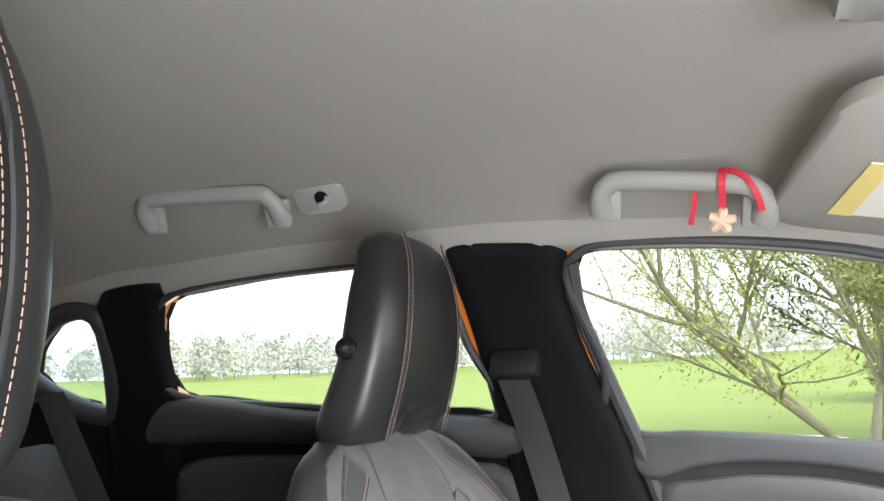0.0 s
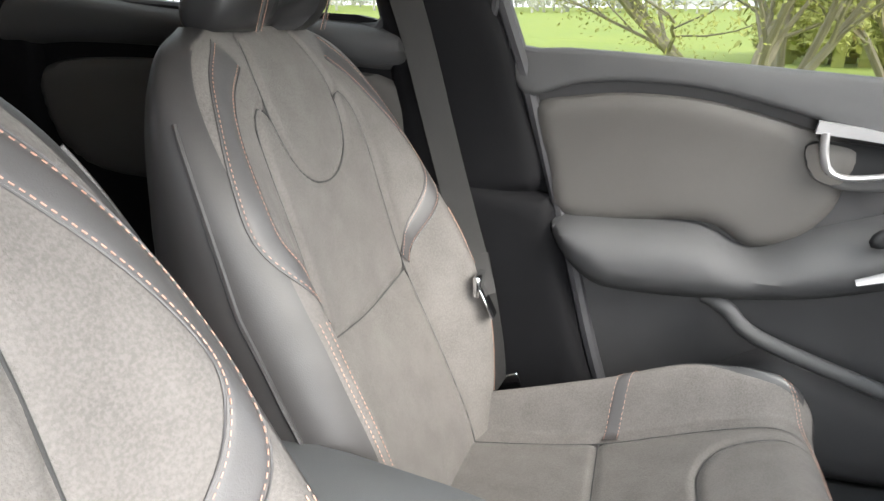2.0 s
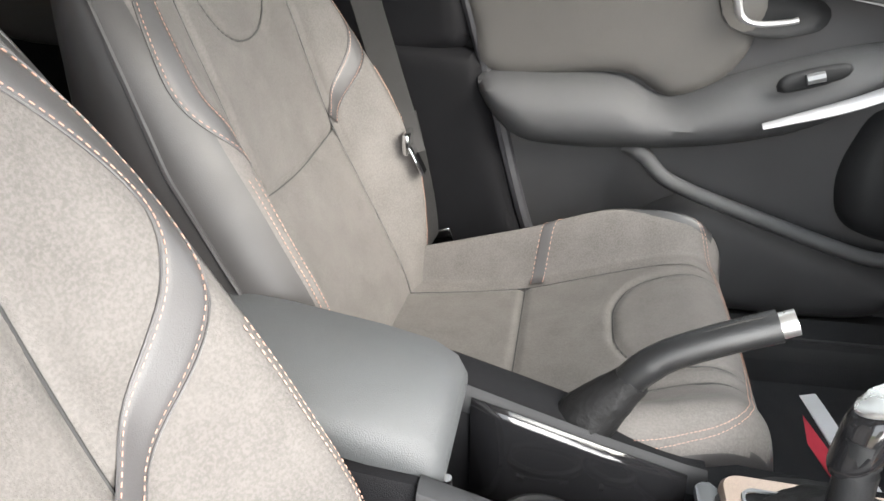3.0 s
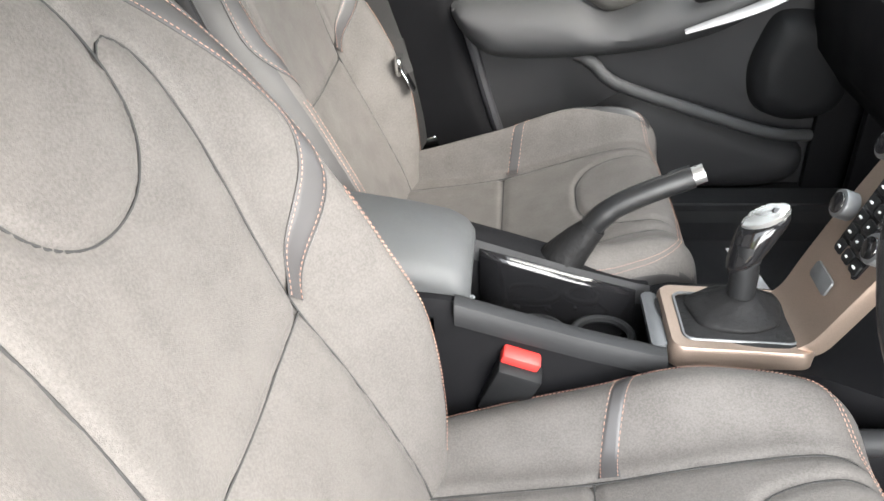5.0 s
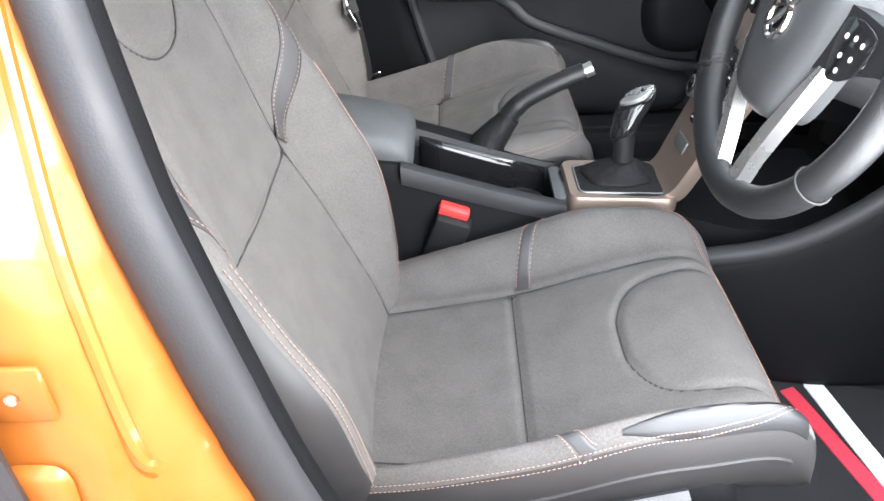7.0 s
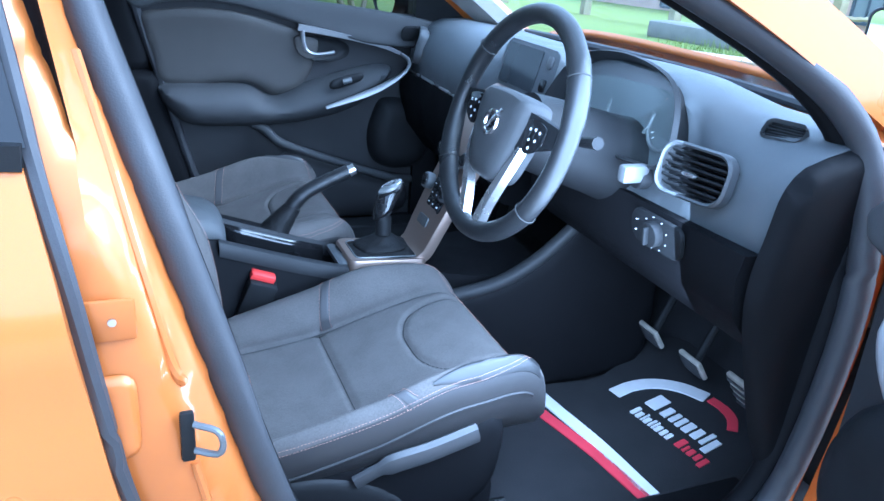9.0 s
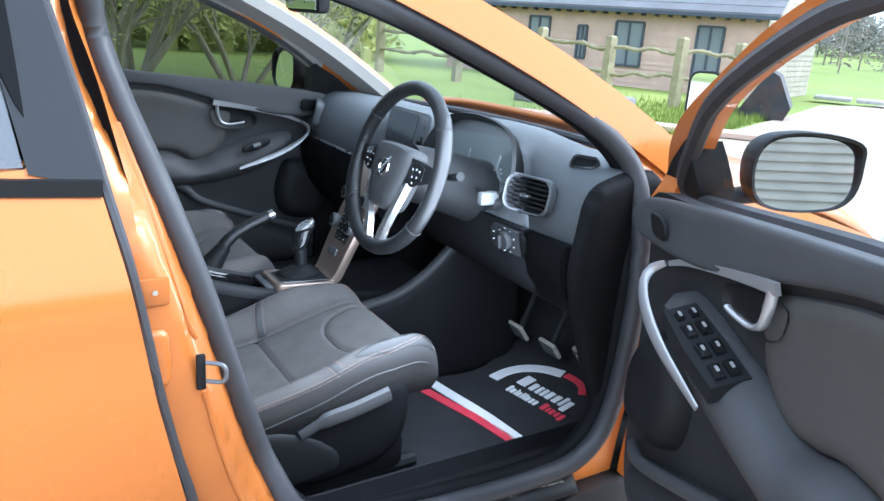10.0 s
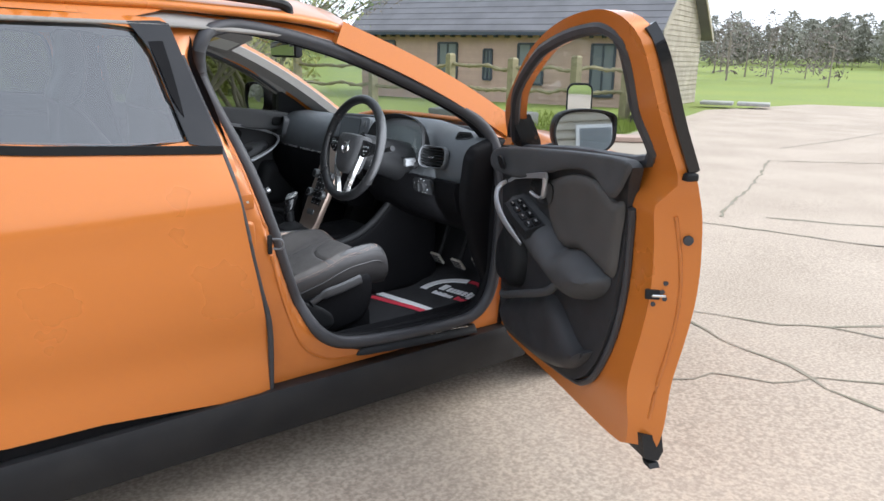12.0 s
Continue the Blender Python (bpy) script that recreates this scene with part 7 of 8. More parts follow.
tube(bm, [out_right(x, z, 0.031 + pillar_depth(x, z)) for x, z in spline([(-0.075, 1.20), (-0.050, 1.10), (-0.028, 1.0), (-0.010, 0.92), (-0.002, 0.90)], 6)], 0.006, 8)
tube(bm, [out_right(x, z, 0.031 + pillar_depth(x, z)) for x, z in spline([(0.004, 0.82), (0.02, 0.74), (0.055, 0.62), (0.11, 0.50), (0.20, 0.44), (0.32, 0.425)], 6)], 0.005, 8)
part("pressed_ridge", bm, JAMB, car)
tread = thing("sill_tread_plate", (0.56, -0.76, 0.43), "black and steel tread plate on the door sill", "tread plate")
TP = lambda u, v, h=0.0: Vector((0.31 + u, -0.745 - v + 0.0, 0.452 - 0.065 * u - 0.42 * v + h))
bm = bmesh.new()
ol = spline([(0, 0.0), (0.46, 0.0), (0.50, 0.012), (0.49, 0.035), (0.44, 0.045), (0.0, 0.045), (-0.005, 0.02)], 4, True)
pillow(bm, ol, lambda u, v, h: TP(u, v, h), 0.012, 0.012, 0.01, 0.006)
tpp = part("plate", bm, BLACKPL, tread)
for k in range(5):
    bm = bmesh.new()
    x0 = 0.17 + 0.034 * k
    rings(bm, [[TP(x0, 0.014, 0.019), TP(x0 + 0.026, 0.014, 0.019), TP(x0 + 0.026, 0.026, 0.019), TP(x0, 0.026, 0.019)], [TP(x0, 0.014, 0.0205), TP(x0 + 0.026, 0.014, 0.0205), TP(x0 + 0.026, 0.026, 0.0205), TP(x0, 0.026, 0.0205)]])
    part("letter_bar", bm, SILVER, tpp)
bm = bmesh.new()
ribbon(bm, [TP(0.38, 0.018, 0.0195), TP(0.46, 0.02, 0.0195)], 0.008, 0.002, (0, 1, 0))
part("steel_inlay", bm, SILVER, tpp)
# inner sill trim
bm = bmesh.new()
rings(bm, [[(x, MID - 0.735, 0.47), (x, MID - 0.72, 0.482), (x, MID - 0.66, 0.478), (x, MID - 0.645, 0.455), (x, MID - 0.64, 0.37), (x, MID - 0.73, 0.38)] for x in np.linspace(0.12, 0.93, 12)])
part("sill_trim", bm, TRIMDARK, car, "black inner sill trim")
bm = bmesh.new()
rings(bm, [[(x, MID + 0.735, 0.47), (x, MID + 0.72, 0.482), (x, MID + 0.66, 0.478), (x, MID + 0.645, 0.455), (x, MID + 0.64, 0.37), (x, MID + 0.73, 0.38)] for x in np.linspace(0.10, 0.93, 12)])
part("sill_trim", bm, RAILGREY, car)
# kick panel ahead of the passenger's door
bm = bmesh.new()
rbox(bm, (1.0, MID + 0.675, 0.64), (0.26, 0.03, 0.56), 0.012)
kick = part("kick_panel", bm, TRIMDARK, car, "black kick panel")
bm = bmesh.new()
rbox(bm, (0.885, 0.760, 0.54), (0.16, 0.02, 0.34), 0.006)
part("panel_filler", bm, TRIMDARK, kick)
# belt of the driver's seat by the pillar
db = thing("seat_belt", (-0.02, -0.62, 0.8), "dark grey driver's seat belt with a steel tongue", "seat belt")
bm = bmesh.new()
ribbon(bm, spline([(-0.165, -0.585, 1.268), (-0.145, -0.61, 1.15), (-0.10, -0.632, 0.98), (-0.045, -0.635, 0.82), (-0.005, -0.64, 0.70), (0.01, -0.65, 0.55)], 6), 0.044, 0.002, (1, -0.25, 0))
part("webbing", bm, BELT, db)
bm = bmesh.new()
m3 = Euler((radians(20), radians(-35), 0)).to_matrix()
tube(bm, [Vector((0.012, -0.637, 0.752)) + m3 @ Vector((x, y, 0)) for x, y in rrect(0.05, 0.03, 0.009, 4)], 0.004, 8, True)
part("tongue", bm, CHROME, db, "steel belt tongue")

# ---- distance: barn, fence, bucket, trees ----
BOARD = mat("larch_boards", (0.56, 0.39, 0.31), 0.8, stain=0.5, stain_scale=2.5, colour2=(0.42, 0.30, 0.24), random_tint=0.35, bump=0.4, bump_scale=60)
BOARDGREY = mat("weathered_boards", (0.38, 0.34, 0.26), 0.85, stain=0.5, stain_scale=2.5, random_tint=0.35)
SLATE = mat("slate_roof", (0.17, 0.165, 0.17), 0.7, stain=0.4, stain_scale=1.2, bump=0.4, bump_scale=20)
FRAME = mat("window_frame_grey", (0.05, 0.06, 0.08), 0.5)
PANE = mat("barn_window_pane", (0.20, 0.22, 0.24), 0.1, stain=0.3, stain_scale=0.7)
POSTWOOD = mat("weathered_post", (0.33, 0.29, 0.17), 0.9, stain=0.6, stain_scale=6, bump=0.6, bump_scale=40, colour2=(0.20, 0.17, 0.10))
C2, BN, BF = Vector((18.6, 11.8, 0)), Vector((0.935, 0.355, 0)), Vector((-0.355, 0.935, 0))
BZ = -0.18
barn = thing("barn", (*(C2 + BF * 5.5 + BN * 3.1).xy, BZ), "long low barn clad in pinkish boards, slate roof", "barn")
bp = lambda f, n, z: C2 + BF * f + BN * n + Vector((0, 0, BZ + z))
LEN, DEP, EAVE, RIDGE = 11.0, 6.2, 2.35, 4.9
bm = bmesh.new()
rings(bm, [[bp(0, 0.06, 0), bp(LEN, 0.06, 0), bp(LEN, DEP, 0), bp(0, DEP, 0)], [bp(0, 0.06, EAVE), bp(LEN, 0.06, EAVE), bp(LEN, DEP, EAVE), bp(0, DEP, EAVE)]])
wallb = part("wall", bm, BOARD, barn)
for k in range(16):
    z0 = EAVE * k / 16
    bm = bmesh.new()
    rings(bm, [[bp(f, 0.055, z0), bp(f, -0.012, z0), bp(f, 0.012, z0 + EAVE / 16 + 0.01), bp(f, 0.055, z0 + EAVE / 16 + 0.01)] for f in (0, LEN)])
    part("board", bm, BOARD, wallb, smooth=False)
for k in range(30):
    z0 = 0.165 * k
    top = z0 + 0.17
    if z0 < EAVE:
        n0, n1 = 0.0, DEP
    else:
        q = (z0 - EAVE) / (RIDGE - EAVE)
        if q > 0.97:
            break
        n0, n1 = DEP / 2 * q, DEP - DEP / 2 * q
    bm = bmesh.new()
    rings(bm, [[bp(0.0, n, z0), bp(-0.06, n, z0), bp(-0.035, n, top), bp(0.0, n, top)] for n in (n0, n1)])
    part("gable_board", bm, BOARDGREY, wallb, smooth=False)
for n0, n1, z0, z1, nm in ((-0.35, DEP / 2, EAVE - 0.12, RIDGE, "roof"), (DEP + 0.35, DEP / 2, EAVE - 0.12, RIDGE, "roof")):
    bm = bmesh.new()
    rings(bm, [[bp(f, n0, z0), bp(f, n1, z1), bp(f, n1, z1 + 0.12), bp(f, n0, z0 + 0.12)] for f in (-0.4, LEN + 0.4)])
    rf = part(nm, bm, SLATE, barn, smooth=False)
    if n0 < 0:
        for k in range(13):
            q = k / 13
            bm = bmesh.new()
            a, b = n0 + (n1 - n0) * q, n0 + (n1 - n0) * (q + 1 / 13)
            za, zb = z0 + 0.12 + (z1 - z0) * q, z0 + 0.12 + (z1 - z0) * (q + 1 / 13)
            rings(bm, [[bp(f, a, za), bp(f, a, za + 0.025), bp(f, b, zb + 0.006), bp(f, b, zb)] for f in (-0.4, LEN + 0.4)])
            part("slate_course", bm, SLATE, rf, smooth=False)
        bm = bmesh.new()
        rings(bm, [[bp(f, n0 - 0.1, z0 - 0.02), bp(f, n0 - 0.1, z0 + 0.08), bp(f, n0, z0 + 0.08), bp(f, n0, z0 - 0.02)] for f in (-0.4, LEN + 0.4)])
        part("gutter", bm, FRAME, rf)
bm = bmesh.new()
rings(bm, [[bp(-0.44, n, z) for n, z in ((-0.35, EAVE - 0.2), (DEP / 2, RIDGE - 0.05), (DEP + 0.35, EAVE - 0.2), (DEP + 0.35, EAVE + 0.02), (DEP / 2, RIDGE + 0.16), (-0.35, EAVE + 0.02))], [bp(-0.40, n, z) for n, z in ((-0.35, EAVE - 0.2), (DEP / 2, RIDGE - 0.05), (DEP + 0.35, EAVE - 0.2), (DEP + 0.35, EAVE + 0.02), (DEP / 2, RIDGE + 0.16), (-0.35, EAVE + 0.02))]])
part("bargeboard", bm, BOARDGREY, barn, smooth=False)
for k in range(26):
    bm = bmesh.new()
    rbox(bm, bp(0.2 + 0.42 * k, -0.18, EAVE - 0.16), (0.26, 0.06, 0.09), 0, Matrix((BN, BF, (0, 0, 1))).transposed())
    part("rafter_end", bm, FRAME, barn, smooth=False)
B3 = Matrix((BN, BF, (0, 0, 1))).transposed()
for f, w, z0, z1 in ((1.5, 0.75, 0.35, 1.95), (4.0, 0.9, 0.65, 1.95), (5.6, 0.3, 0.75, 1.75), (7.2, 0.75, 0.1, 1.95), (9.9, 0.85, 1.1, 2.0)):
    bm = bmesh.new()
    for df, dz, sf, sz in ((-w / 2, 0, 0.07, z1 - z0), (w / 2, 0, 0.07, z1 - z0), (0, 0, 0.05, z1 - z0), (0, (z1 - z0) / 2, w, 0.07), (0, -(z1 - z0) / 2, w, 0.07)):
        rbox(bm, bp(f + df, -0.03, (z0 + z1) / 2 + dz), (0.08, sf, sz), 0, B3)
    wn = part("window", bm, FRAME, barn, smooth=False)
    bm = bmesh.new()
    rbox(bm, bp(f, -0.012, (z0 + z1) / 2), (0.02, w, z1 - z0), 0, B3)
    part("pane", bm, PANE, wn, smooth=False)


# weatherboarded shed across the yard, seen in the door mirror
SHEDWOOD = mat("silvered_weatherboard", (0.40, 0.37, 0.31), 0.85, stain=0.5, stain_scale=2.0, random_tint=0.4, colour2=(0.27, 0.25, 0.21), bump=0.4, bump_scale=50)
shed = thing("timber_shed", (2.5, -17.5, land(2.5, -17.5)), "long timber shed clad in silvered weatherboards", "shed")
sz = land(2.5, -16)
bm = bmesh.new()
rings(bm, [[(-5, -16.06, z), (10, -16.06, z), (10, -20, z), (-5, -20, z)] for z in (sz - 0.2, sz + 3.4)])
shw = part("wall", bm, SHEDWOOD, shed, smooth=False)
for k in range(17):
    bm = bmesh.new()
    z0 = sz + 0.2 * k
    rings(bm, [[(x, -16.06, z0), (x, -15.95, z0), (x, -16.02, z0 + 0.21), (x, -16.06, z0 + 0.21)] for x in (-5, 10)])
    part("board", bm, SHEDWOOD, shw, smooth=False)
bm = bmesh.new()
rings(bm, [[(x, -15.6, sz + 3.3), (x, -18, sz + 4.9), (x, -20.4, sz + 3.3), (x, -20.4, sz + 3.42), (x, -18, sz + 5.02), (x, -15.6, sz + 3.42)] for x in (-5.3, 10.3)])
part("roof", bm, SLATE, shed, smooth=False)
bm = bmesh.new()
rbox(bm, (3.1, -15.93, sz + 1.5), (0.9, 0.06, 1.2), 0.01)
wn = part("window", bm, MATPRINT_W, shed, "white window frame", smooth=False)
bm = bmesh.new()
rbox(bm, (3.1, -15.895, sz + 1.5), (0.74, 0.02, 1.04), 0)
part("pane", bm, PANE, wn, smooth=False)


# fence of split posts and wavy rails
def fence(points, label):
    fx = thing("fence", (*points[0], land(*points[0])), label, "fence")
    rng = random.Random(7)
    tops = []
    for x, y in points:
        z = land(x, y)
        h = rng.uniform(1.35, 1.5)
        bm = bmesh.new()
        rings(bm, [[(x + 0.10 * s * c, y + 0.10 * s * d, z + k) for c, d in ((1, 1), (-1, 1), (-1, -1), (1, -1))] for s, k in ((1.0, -0.1), (0.95, h * 0.5), (0.9, h), (0.6, h + 0.04))])
        part("post", bm, POSTWOOD, fx, smooth=False)
        tops.append((x, y, z, h))
    for (x, y, z, h), (x2, y2, z2, h2) in zip(tops, tops[1:]):
        for q in (0.45, 0.82):
            pts = [(x + (x2 - x) * k + rng.uniform(-0.03, 0.03), y + (y2 - y) * k, z + h * q + (z2 + h2 * q - z - h * q) * k + rng.uniform(-0.06, 0.06)) for k in np.linspace(0, 1, 6)]
            bm = bmesh.new()
            tube(bm, spline(pts, 3), [0.05 + 0.015 * math.sin(3 * k) for k in range(16)], 6)
            part("rail", bm, POSTWOOD, fx)
    return fx


fence([(9.6, 17.5), (10.6, 15.0), (11.4, 12.6), (11.8, 10.7), (12.6, 9.4), (13.6, 8.7)], "rustic split-rail fence of weathered posts by the barn")
gp = thing("gate_panel", (15.4, 9.4, land(15.4, 9.4)), "tall pale timber gate panel beside the barn", "gate")
for k in range(7):
    bm = bmesh.new()
    x, y = 15.0 + 0.16 * k, 9.0 + 0.09 * k
    rbox(bm, (x, y, land(x, y) + 0.85), (0.03, 0.15, 1.7), 0.004, Euler((0, 0, radians(30 - 90))).to_matrix())
    part("board", bm, BOARDGREY, gp, smooth=False)
# loader bucket
STEEL = mat("worn_black_steel", (0.035, 0.037, 0.045), 0.5, 0.5, stain=0.6, stain_scale=4, colour2=(0.09, 0.05, 0.035))
bk = thing("loader_bucket", (13.3, 7.6, land(13.3, 7.6)), "black steel loader bucket standing on the concrete", "bucket")
bz = land(13.3, 7.6)
side = [(0.0, 0.0), (0.95, 0.0), (1.05, 0.25), (0.75, 0.85), (0.55, 0.95)]
BMx = Matrix.Translation((12.9, 8.1, bz)) @ Matrix.Rotation(radians(-58), 4, "Z")
for yy in (0.0, 1.25):
    bm = bmesh.new()
    prism(bm, [(y, z) for y, z in side], 0.03, BMx @ Matrix.Translation((0, yy, 0)) @ Matrix(((1, 0, 0, 0), (0, 0, 1, 0), (0, 1, 0, 0), (0, 0, 0, 1))), 0)
    part("side_plate", bm, STEEL, bk, smooth=False)
bm = bmesh.new()
rings(bm, [[BMx @ Vector((x, yy, z)) for x, z in side + [(0.53, 0.92), (0.72, 0.83), (1.02, 0.25), (0.92, 0.03), (0.0, 0.03)]] for yy in (0.02, 1.26)])
part("shell", bm, STEEL, bk, smooth=False)
# wing mirror on an added post in the yard, trough, planks, pallets
sm = thing("yard_wing_mirror", (4.5, 2.07, land(4.5, 2.07)), "black-framed wing mirror carried on an added short post", "mirror")
zz = land(4.5, 2.07)
SMM = Matrix.Translation((4.5, 2.07, 0.98)) @ Matrix.Rotation(radians(48), 4, "Z") @ Matrix(((0, 0, -1, 0), (-1, 0, 0, 0), (0, 1, 0, 0), (0, 0, 0, 1)))
bm = bmesh.new()
rings(bm, [[SMM @ Vector((x * q, y * q, h)) for x, y in rrect(0.24, 0.36, 0.07)] for q, h in ((0.9, -0.06), (1.0, -0.03), (1.0, 0.008), (0.94, 0.012), (0.90, 0.004))])
smh = part("frame", bm, BLACKPL, sm)
bm = bmesh.new()
prism(bm, rrect(0.214, 0.322, 0.06), 0.002, SMM @ Matrix.Translation((0, 0, 0.0055)), 0)
part("glass", bm, MIRROR, smh)
# post added to carry the mirror; no vehicle is built behind it
bm = bmesh.new()
tube(bm, [(4.5, 2.09, zz - 0.02), (4.51, 2.10, 0.85)], 0.05, 8)
part("post", bm, POSTWOOD, sm)
tr = thing("stone_trough", (9.6, 9.4, land(9.6, 9.4)), "low grey stone trough in the grass", "trough")
bm = bmesh.new()
rbox(bm, (9.9, 9.6, land(9.9, 9.6) + 0.12), (0.7, 2.4, 0.30), 0.04, Euler((0, 0, radians(18))).to_matrix())
part("basin", bm, mat("trough_stone", (0.22, 0.215, 0.20), 0.9, stain=0.5, stain_scale=3, bump=0.5, bump_scale=30), tr)
pk = thing("plank_walkway", (8.3, 7.2, land(8.3, 7.2)), "pinkish plank walkway lying by the yard edge", "walkway")
for k in range(8):
    bm = bmesh.new()
    x, y = 7.0 + 0.36 * k, 8.2 - 0.42 * k
    rbox(bm, (x, y, land(x, y) + 0.06), (0.9, 0.5, 0.08), 0.01, Euler((0, 0, radians(-48))).to_matrix())
    part("plank", bm, BOARD, pk, smooth=False)
lw = thing("pallet_stack", (22.5, 10.9, land(22.5, 10.9)), "low white stack of pallets at the field edge", "pallets")
for k in range(2):
    bm = bmesh.new()
    x, y = 22.0 + 0.55 * k, 11.5 - 1.0 * k
    rbox(bm, (x, y, land(x, y) + 0.14), (1.0, 1.0, 0.10), 0.02, Euler((0, 0, radians(28))).to_matrix())
    part("pallet", bm, mat("pallet_white", (0.40, 0.39, 0.36), 0.8, stain=0.4) if k == 0 else bpy.data.materials["pallet_white"], lw)
# pond
bm = bmesh.new()
prism(bm, spline([(-3.2, 11.5), (-1.2, 10.8), (0.9, 11.3), (1.2, 12.8), (-0.8, 13.6), (-3.0, 13.0)], 5, True), 0.02, Matrix.Translation((0, 0, land(-1, 12) - 0.02)), 0)
tagged(part("water", bm, mat("pond_water", (0.10, 0.12, 0.11), 0.05, stain=0.2)), "small still pond beyond the bank", "pond", kind="structure")

# joints and cracks in the concrete
JOINT = mat("joint_dirt", (0.27, 0.235, 0.18), 0.95, stain=0.6, stain_scale=5, colour2=(0.20, 0.19, 0.12))
rng = random.Random(11)


def crack(pts, w, name="pavement_joint"):
    P = resample(spline(pts, 5), 0.12)
    bm = bmesh.new()
    rows = []
    for i, p in enumerate(P):
        d = P[min(i + 1, len(P) - 1)] - P[max(0, i - 1)]
        d = d / (np.linalg.norm(d) + 1e-9)
        n = np.array((-d[1], d[0])) * w * rng.uniform(0.25, 0.9) / 2
        j = np.array((rng.uniform(-1, 1), rng.uniform(-1, 1))) * w * 0.35
        h = lambda q: Vector((q[0], q[1], land(*q) + 0.012 * noise.noise((q[0] * 0.5, q[1] * 0.5, 0)) + 0.004))
        rows.append([h(p + n + j), h(p - n + j)])
    rings(bm, rows, closed=False)
    ob = part(name, bm, JOINT, yard)


for a, b, w in (((2.3, -0.4), (3.1, -1.6), 0.03), ((1.5, -0.9), (2.5, -1.75), 0.025), ((2.4, -0.2), (1.95, -2.4), 0.03), ((4.3, 1.1), (6.2, -4.0), 0.05), ((4.9, 0.7), (9.2, 2.6), 0.05), ((5.2, 0.5), (8.8, -5.0), 0.06), ((9.2, 2.6), (16, -3), 0.06), ((11, 3.4), (22, 4.5), 0.07), ((1.0, -2.4), (8.0, -6.2), 0.035), ((2.9, -1.2), (6.6, -3.2), 0.04), ((-3.0, -2.6), (1.2, -2.2), 0.03), ((16, 7), (24, -3), 0.08)):
    n = 6
    crack([(a[0] + (b[0] - a[0]) * k / n + rng.uniform(-0.06, 0.06), a[1] + (b[1] - a[1]) * k / n + rng.uniform(-0.06, 0.06)) for k in range(n + 1)], w)

# trees
BARK = mat("grey_bark", (0.28, 0.25, 0.18), 0.9, stain=0.5, stain_scale=5, bump=0.6, bump_scale=30)


def leaf_mat(name, c, c2):
    m = mat(name, c, 0.7, stain=0.8, stain_scale=1.5, colour2=c2)
    return m


LEAF = leaf_mat("spring_leaves", (0.36, 0.36, 0.09), (0.24, 0.27, 0.07))
LEAFDARK = leaf_mat("hedge_leaves", (0.10, 0.14, 0.035), (0.055, 0.085, 0.025))
TWIG = leaf_mat("bare_twigs", (0.16, 0.13, 0.10), (0.11, 0.095, 0.07))


def tree(x, y, height, spread, stems, leaves, leaf_size, leaf_material, label, seed):
    rng = random.Random(seed)
    z0 = land(x, y) - 0.05
    t = thing("tree", (x, y, z0), label, "tree", "trees by the yard")
    bm = bmesh.new()
    tips = []

    def grow(p, d, length, r, depth):
        n = 5
        pts, rad = [p], [r]
        for k in range(n):
            d = (d + Vector((rng.uniform(-1, 1), rng.uniform(-1, 1), rng.uniform(-0.5, 0.7))) * 0.22).normalized()
            p = p + d * length / n
            pts.append(p)
            rad.append(r * (1 - 0.5 * (k + 1) / n))
            if depth > 0 and k >= 1:
                for _ in range(2 if depth > 1 else 1):
                    dd = (d + Vector((rng.uniform(-1, 1), rng.uniform(-1, 1), rng.uniform(-0.4, 0.6))) * 0.9).normalized()
                    grow(p, dd, length * rng.uniform(0.45, 0.7), r * 0.45, depth - 1)
            if depth <= 1:
                tips.append((p.copy(), d.copy()))
        tube(bm, pts, rad, 5 if depth < 2 else 8)
    for s in range(stems):
        a = 2 * math.pi * s / stems + rng.uniform(-0.4, 0.4)
        grow(Vector((x + 0.12 * math.cos(a), y + 0.12 * math.sin(a), z0)), Vector((math.cos(a) * spread, math.sin(a) * spread, 1)).normalized(), height * rng.uniform(0.5, 0.7), height * 0.011, 3 if stems < 4 else 2)
    part("trunk", bm, BARK, t)
    V, Fc = [], []
    for k in range(leaves):
        p, d = tips[rng.randrange(len(tips))]
        q = p + Vector((rng.gauss(0, 0.14), rng.gauss(0, 0.14), rng.gauss(0, 0.12)))
        s = leaf_size * rng.uniform(0.5, 1.2)
        u = Vector((rng.uniform(-1, 1), rng.uniform(-1, 1), rng.uniform(-1, 1))).normalized()
        w = u.orthogonal().normalized()
        i = len(V)
        V += [q - u * s, q + w * s * 0.45, q + u * s, q - w * s * 0.45]
        Fc.append((i, i + 1, i + 2, i + 3))
    me = bpy.data.meshes.new("crown")
    me.from_pydata([tuple(v) for v in V], [], Fc)
    link_mesh("crown", me, leaf_material, t, smooth=False)
    return t


tree(1.25, 8.6, 5.2, 0.75, 7, 30000, 0.030, LEAF, "bare-branched spring tree with yellow-green young leaves", 3)
tree(3.4, 10.2, 4.6, 0.8, 6, 16000, 0.042, LEAF, "spreading bush with yellow-green young leaves", 5)
tree(5.6, 12.2, 5.0, 0.7, 4, 7000, 0.06, LEAFDARK, "green leafy tree beyond the grass bank", 8)
tree(2.2, 12.5, 6.0, 0.5, 3, 7000, 0.06, LEAFDARK, "tall green tree beyond the bank", 9)
tree(7.6, 16.5, 7.0, 0.5, 3, 7000, 0.08, TWIG, "tall bare tree behind the fence", 12)


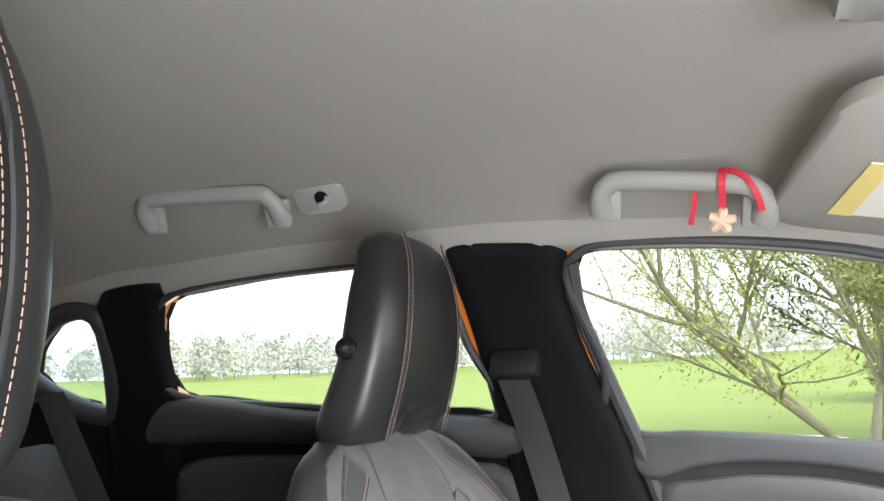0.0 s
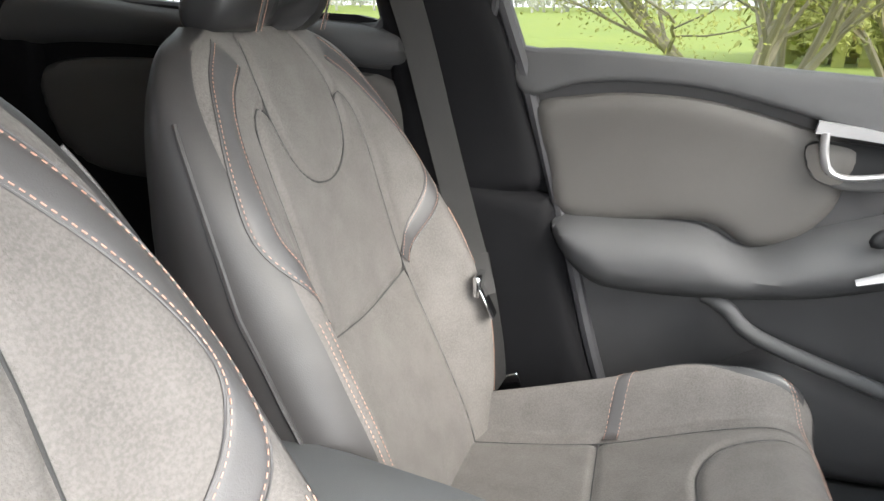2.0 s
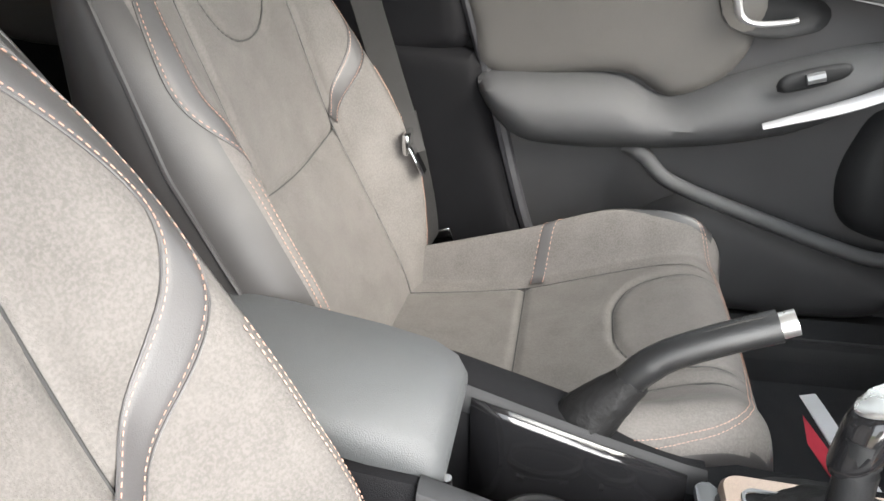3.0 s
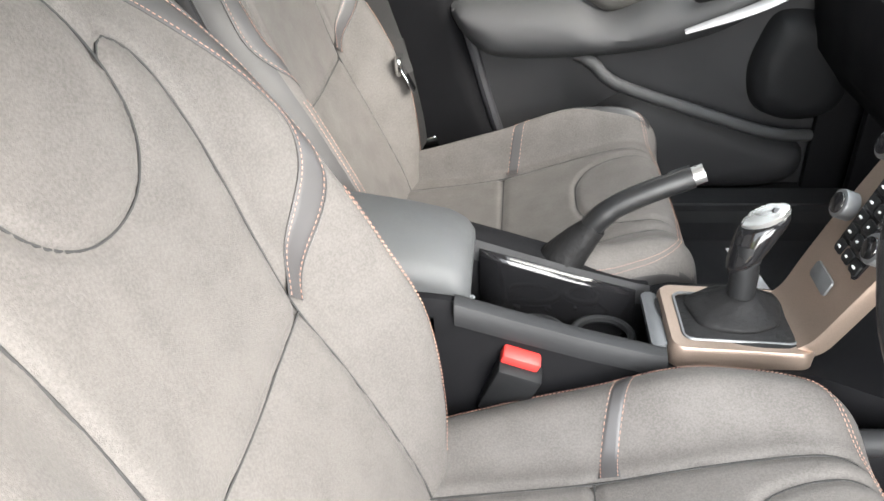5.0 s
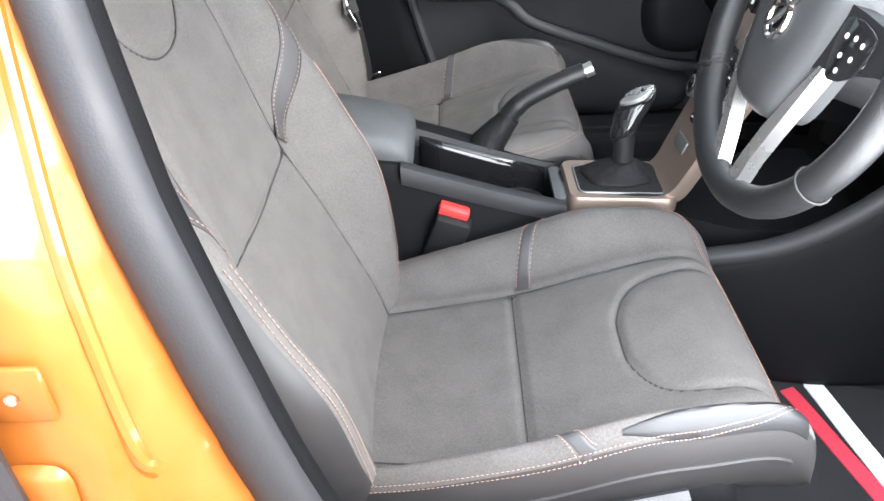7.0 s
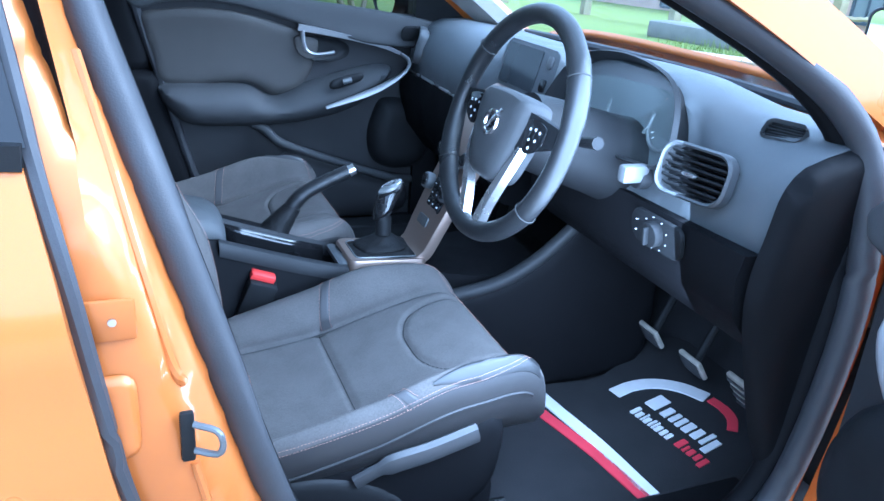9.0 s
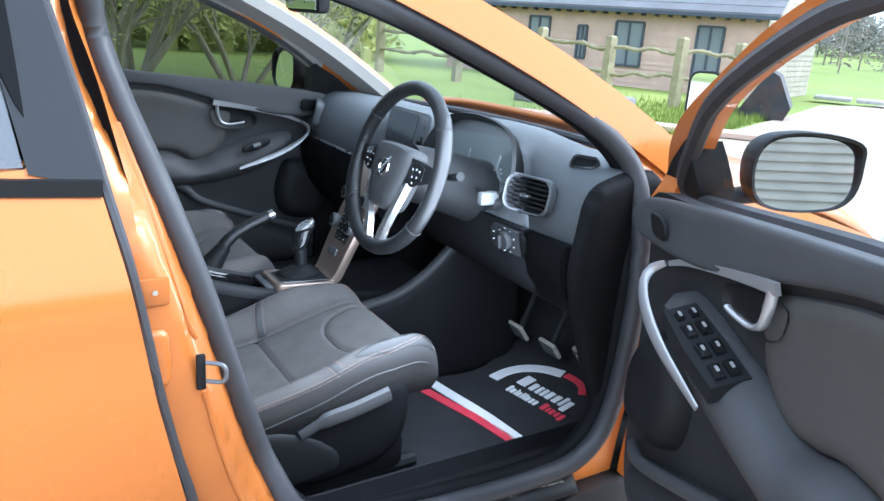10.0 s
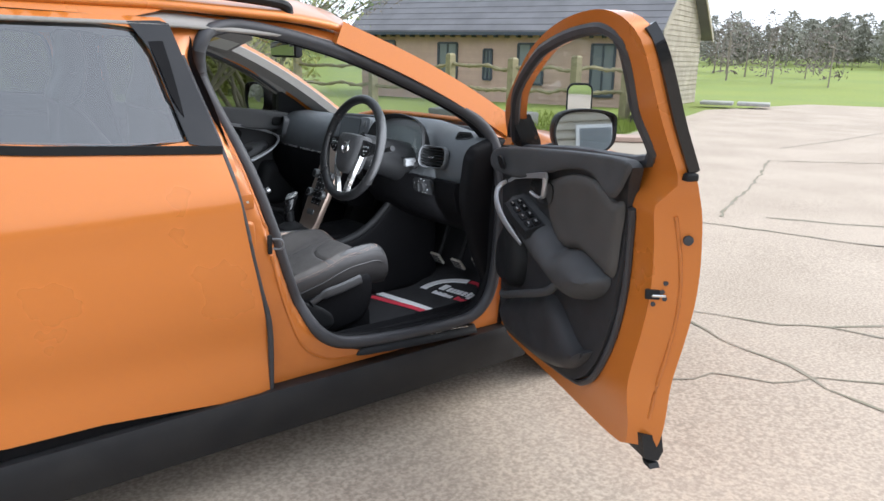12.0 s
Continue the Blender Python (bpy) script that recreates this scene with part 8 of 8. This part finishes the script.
def woodland(name, az0, az1, d0, d1, h0, h1, count, material, label, seed, size, scraps=130):
    """A far belt of wood: many small twiggy scraps gathered into separate crowns with trunks."""
    rng = random.Random(seed)
    V, Fc = [], []
    for _ in range(count):
        az, d = radians(rng.uniform(az0, az1)), rng.uniform(d0, d1)
        x, y = d * math.cos(az), d * math.sin(az)
        z, h = land(x, y), rng.uniform(h0, h1)
        w = h * rng.uniform(0.28, 0.45)
        for k in range(scraps):
            a, e = rng.uniform(0, 2 * math.pi), rng.random() ** 0.5
            hh = rng.uniform(0.12, 1.0)
            rr = w * math.sin(math.pi * min(1, 0.15 + 0.8 * hh)) * e
            q = Vector((x + rr * math.cos(a), y + rr * math.sin(a), z + h * hh))
            u = Vector((rng.uniform(-1, 1), rng.uniform(-1, 1), rng.uniform(-0.3, 1.2))).normalized()
            p = u.orthogonal().normalized()
            s = size * rng.uniform(0.4, 1.1)
            i = len(V)
            V += [q - u * s, q + p * s * 0.35, q + u * s, q - p * s * 0.35]
            Fc.append((i, i + 1, i + 2, i + 3))
        i = len(V)
        V += [Vector((x - 0.2, y, z - 0.3)), Vector((x + 0.2, y + 0.1, z - 0.3)), Vector((x + 0.08, y, z + h * 0.7)), Vector((x - 0.08, y, z + h * 0.7))]
        Fc.append((i, i + 1, i + 2, i + 3))
    me = bpy.data.meshes.new(name)
    me.from_pydata([tuple(v) for v in V], [], Fc)
    return tagged(link_mesh(name, me, material, smooth=False), label, "woodland", kind="stuff")


# olive-brown, lightened a little to carry some distance haze
WOODS = leaf_mat("bare_wood_olive", (0.205, 0.20, 0.145), (0.15, 0.15, 0.105))
# pale grey puts the haze of distance into the twigs' colour
HAZE = leaf_mat("far_wood_haze", (0.47, 0.46, 0.42), (0.40, 0.40, 0.35))
woodland("far_wood", 10, 62, 80, 130, 3.2, 5.6, 260, WOODS, "olive-brown bare wood behind the field", 21, 0.34, 420)
woodland("far_wood", 84, 150, 110, 170, 5, 8, 190, HAZE, "bare wood along the skyline, coloured pale for haze", 22, 0.42, 400)
woodland("hedge", 62, 82, 24, 34, 2.0, 4.2, 70, LEAF, "green hedgerow beyond the bank", 23, 0.22, 260)
woodland("field_trees", 22, 34, 45, 65, 3.0, 4.6, 13, TWIG, "scattered bare trees at the field edge", 24, 0.2, 240)
# grass tufts along the yard's edge
V, Fc = [], []
rng = random.Random(31)
for _ in range(9000):
    x = rng.uniform(-2, 14)
    y = float(np.interp(x, [-2, 1.5, 6, 10.5, 14], [3.2, 3.5, 4.3, 6.3, 7.9])) + abs(rng.gauss(0, 1)) * 1.6
    z = land(x, y) - 0.03
    a, h = rng.uniform(0, 6.28), rng.uniform(0.06, 0.22)
    i = len(V)
    V += [(x - 0.012 * math.cos(a), y - 0.012 * math.sin(a), z), (x + 0.012 * math.cos(a), y + 0.012 * math.sin(a), z), (x + rng.uniform(-0.06, 0.06), y + rng.uniform(-0.06, 0.06), z + h)]
    Fc.append((i, i + 1, i + 2))
me = bpy.data.meshes.new("grass_tufts")
me.from_pydata(V, [], Fc)
tagged(link_mesh("grass_tufts", me, GRASS, smooth=False), "long grass along the edge of the concrete", "grass", kind="stuff")
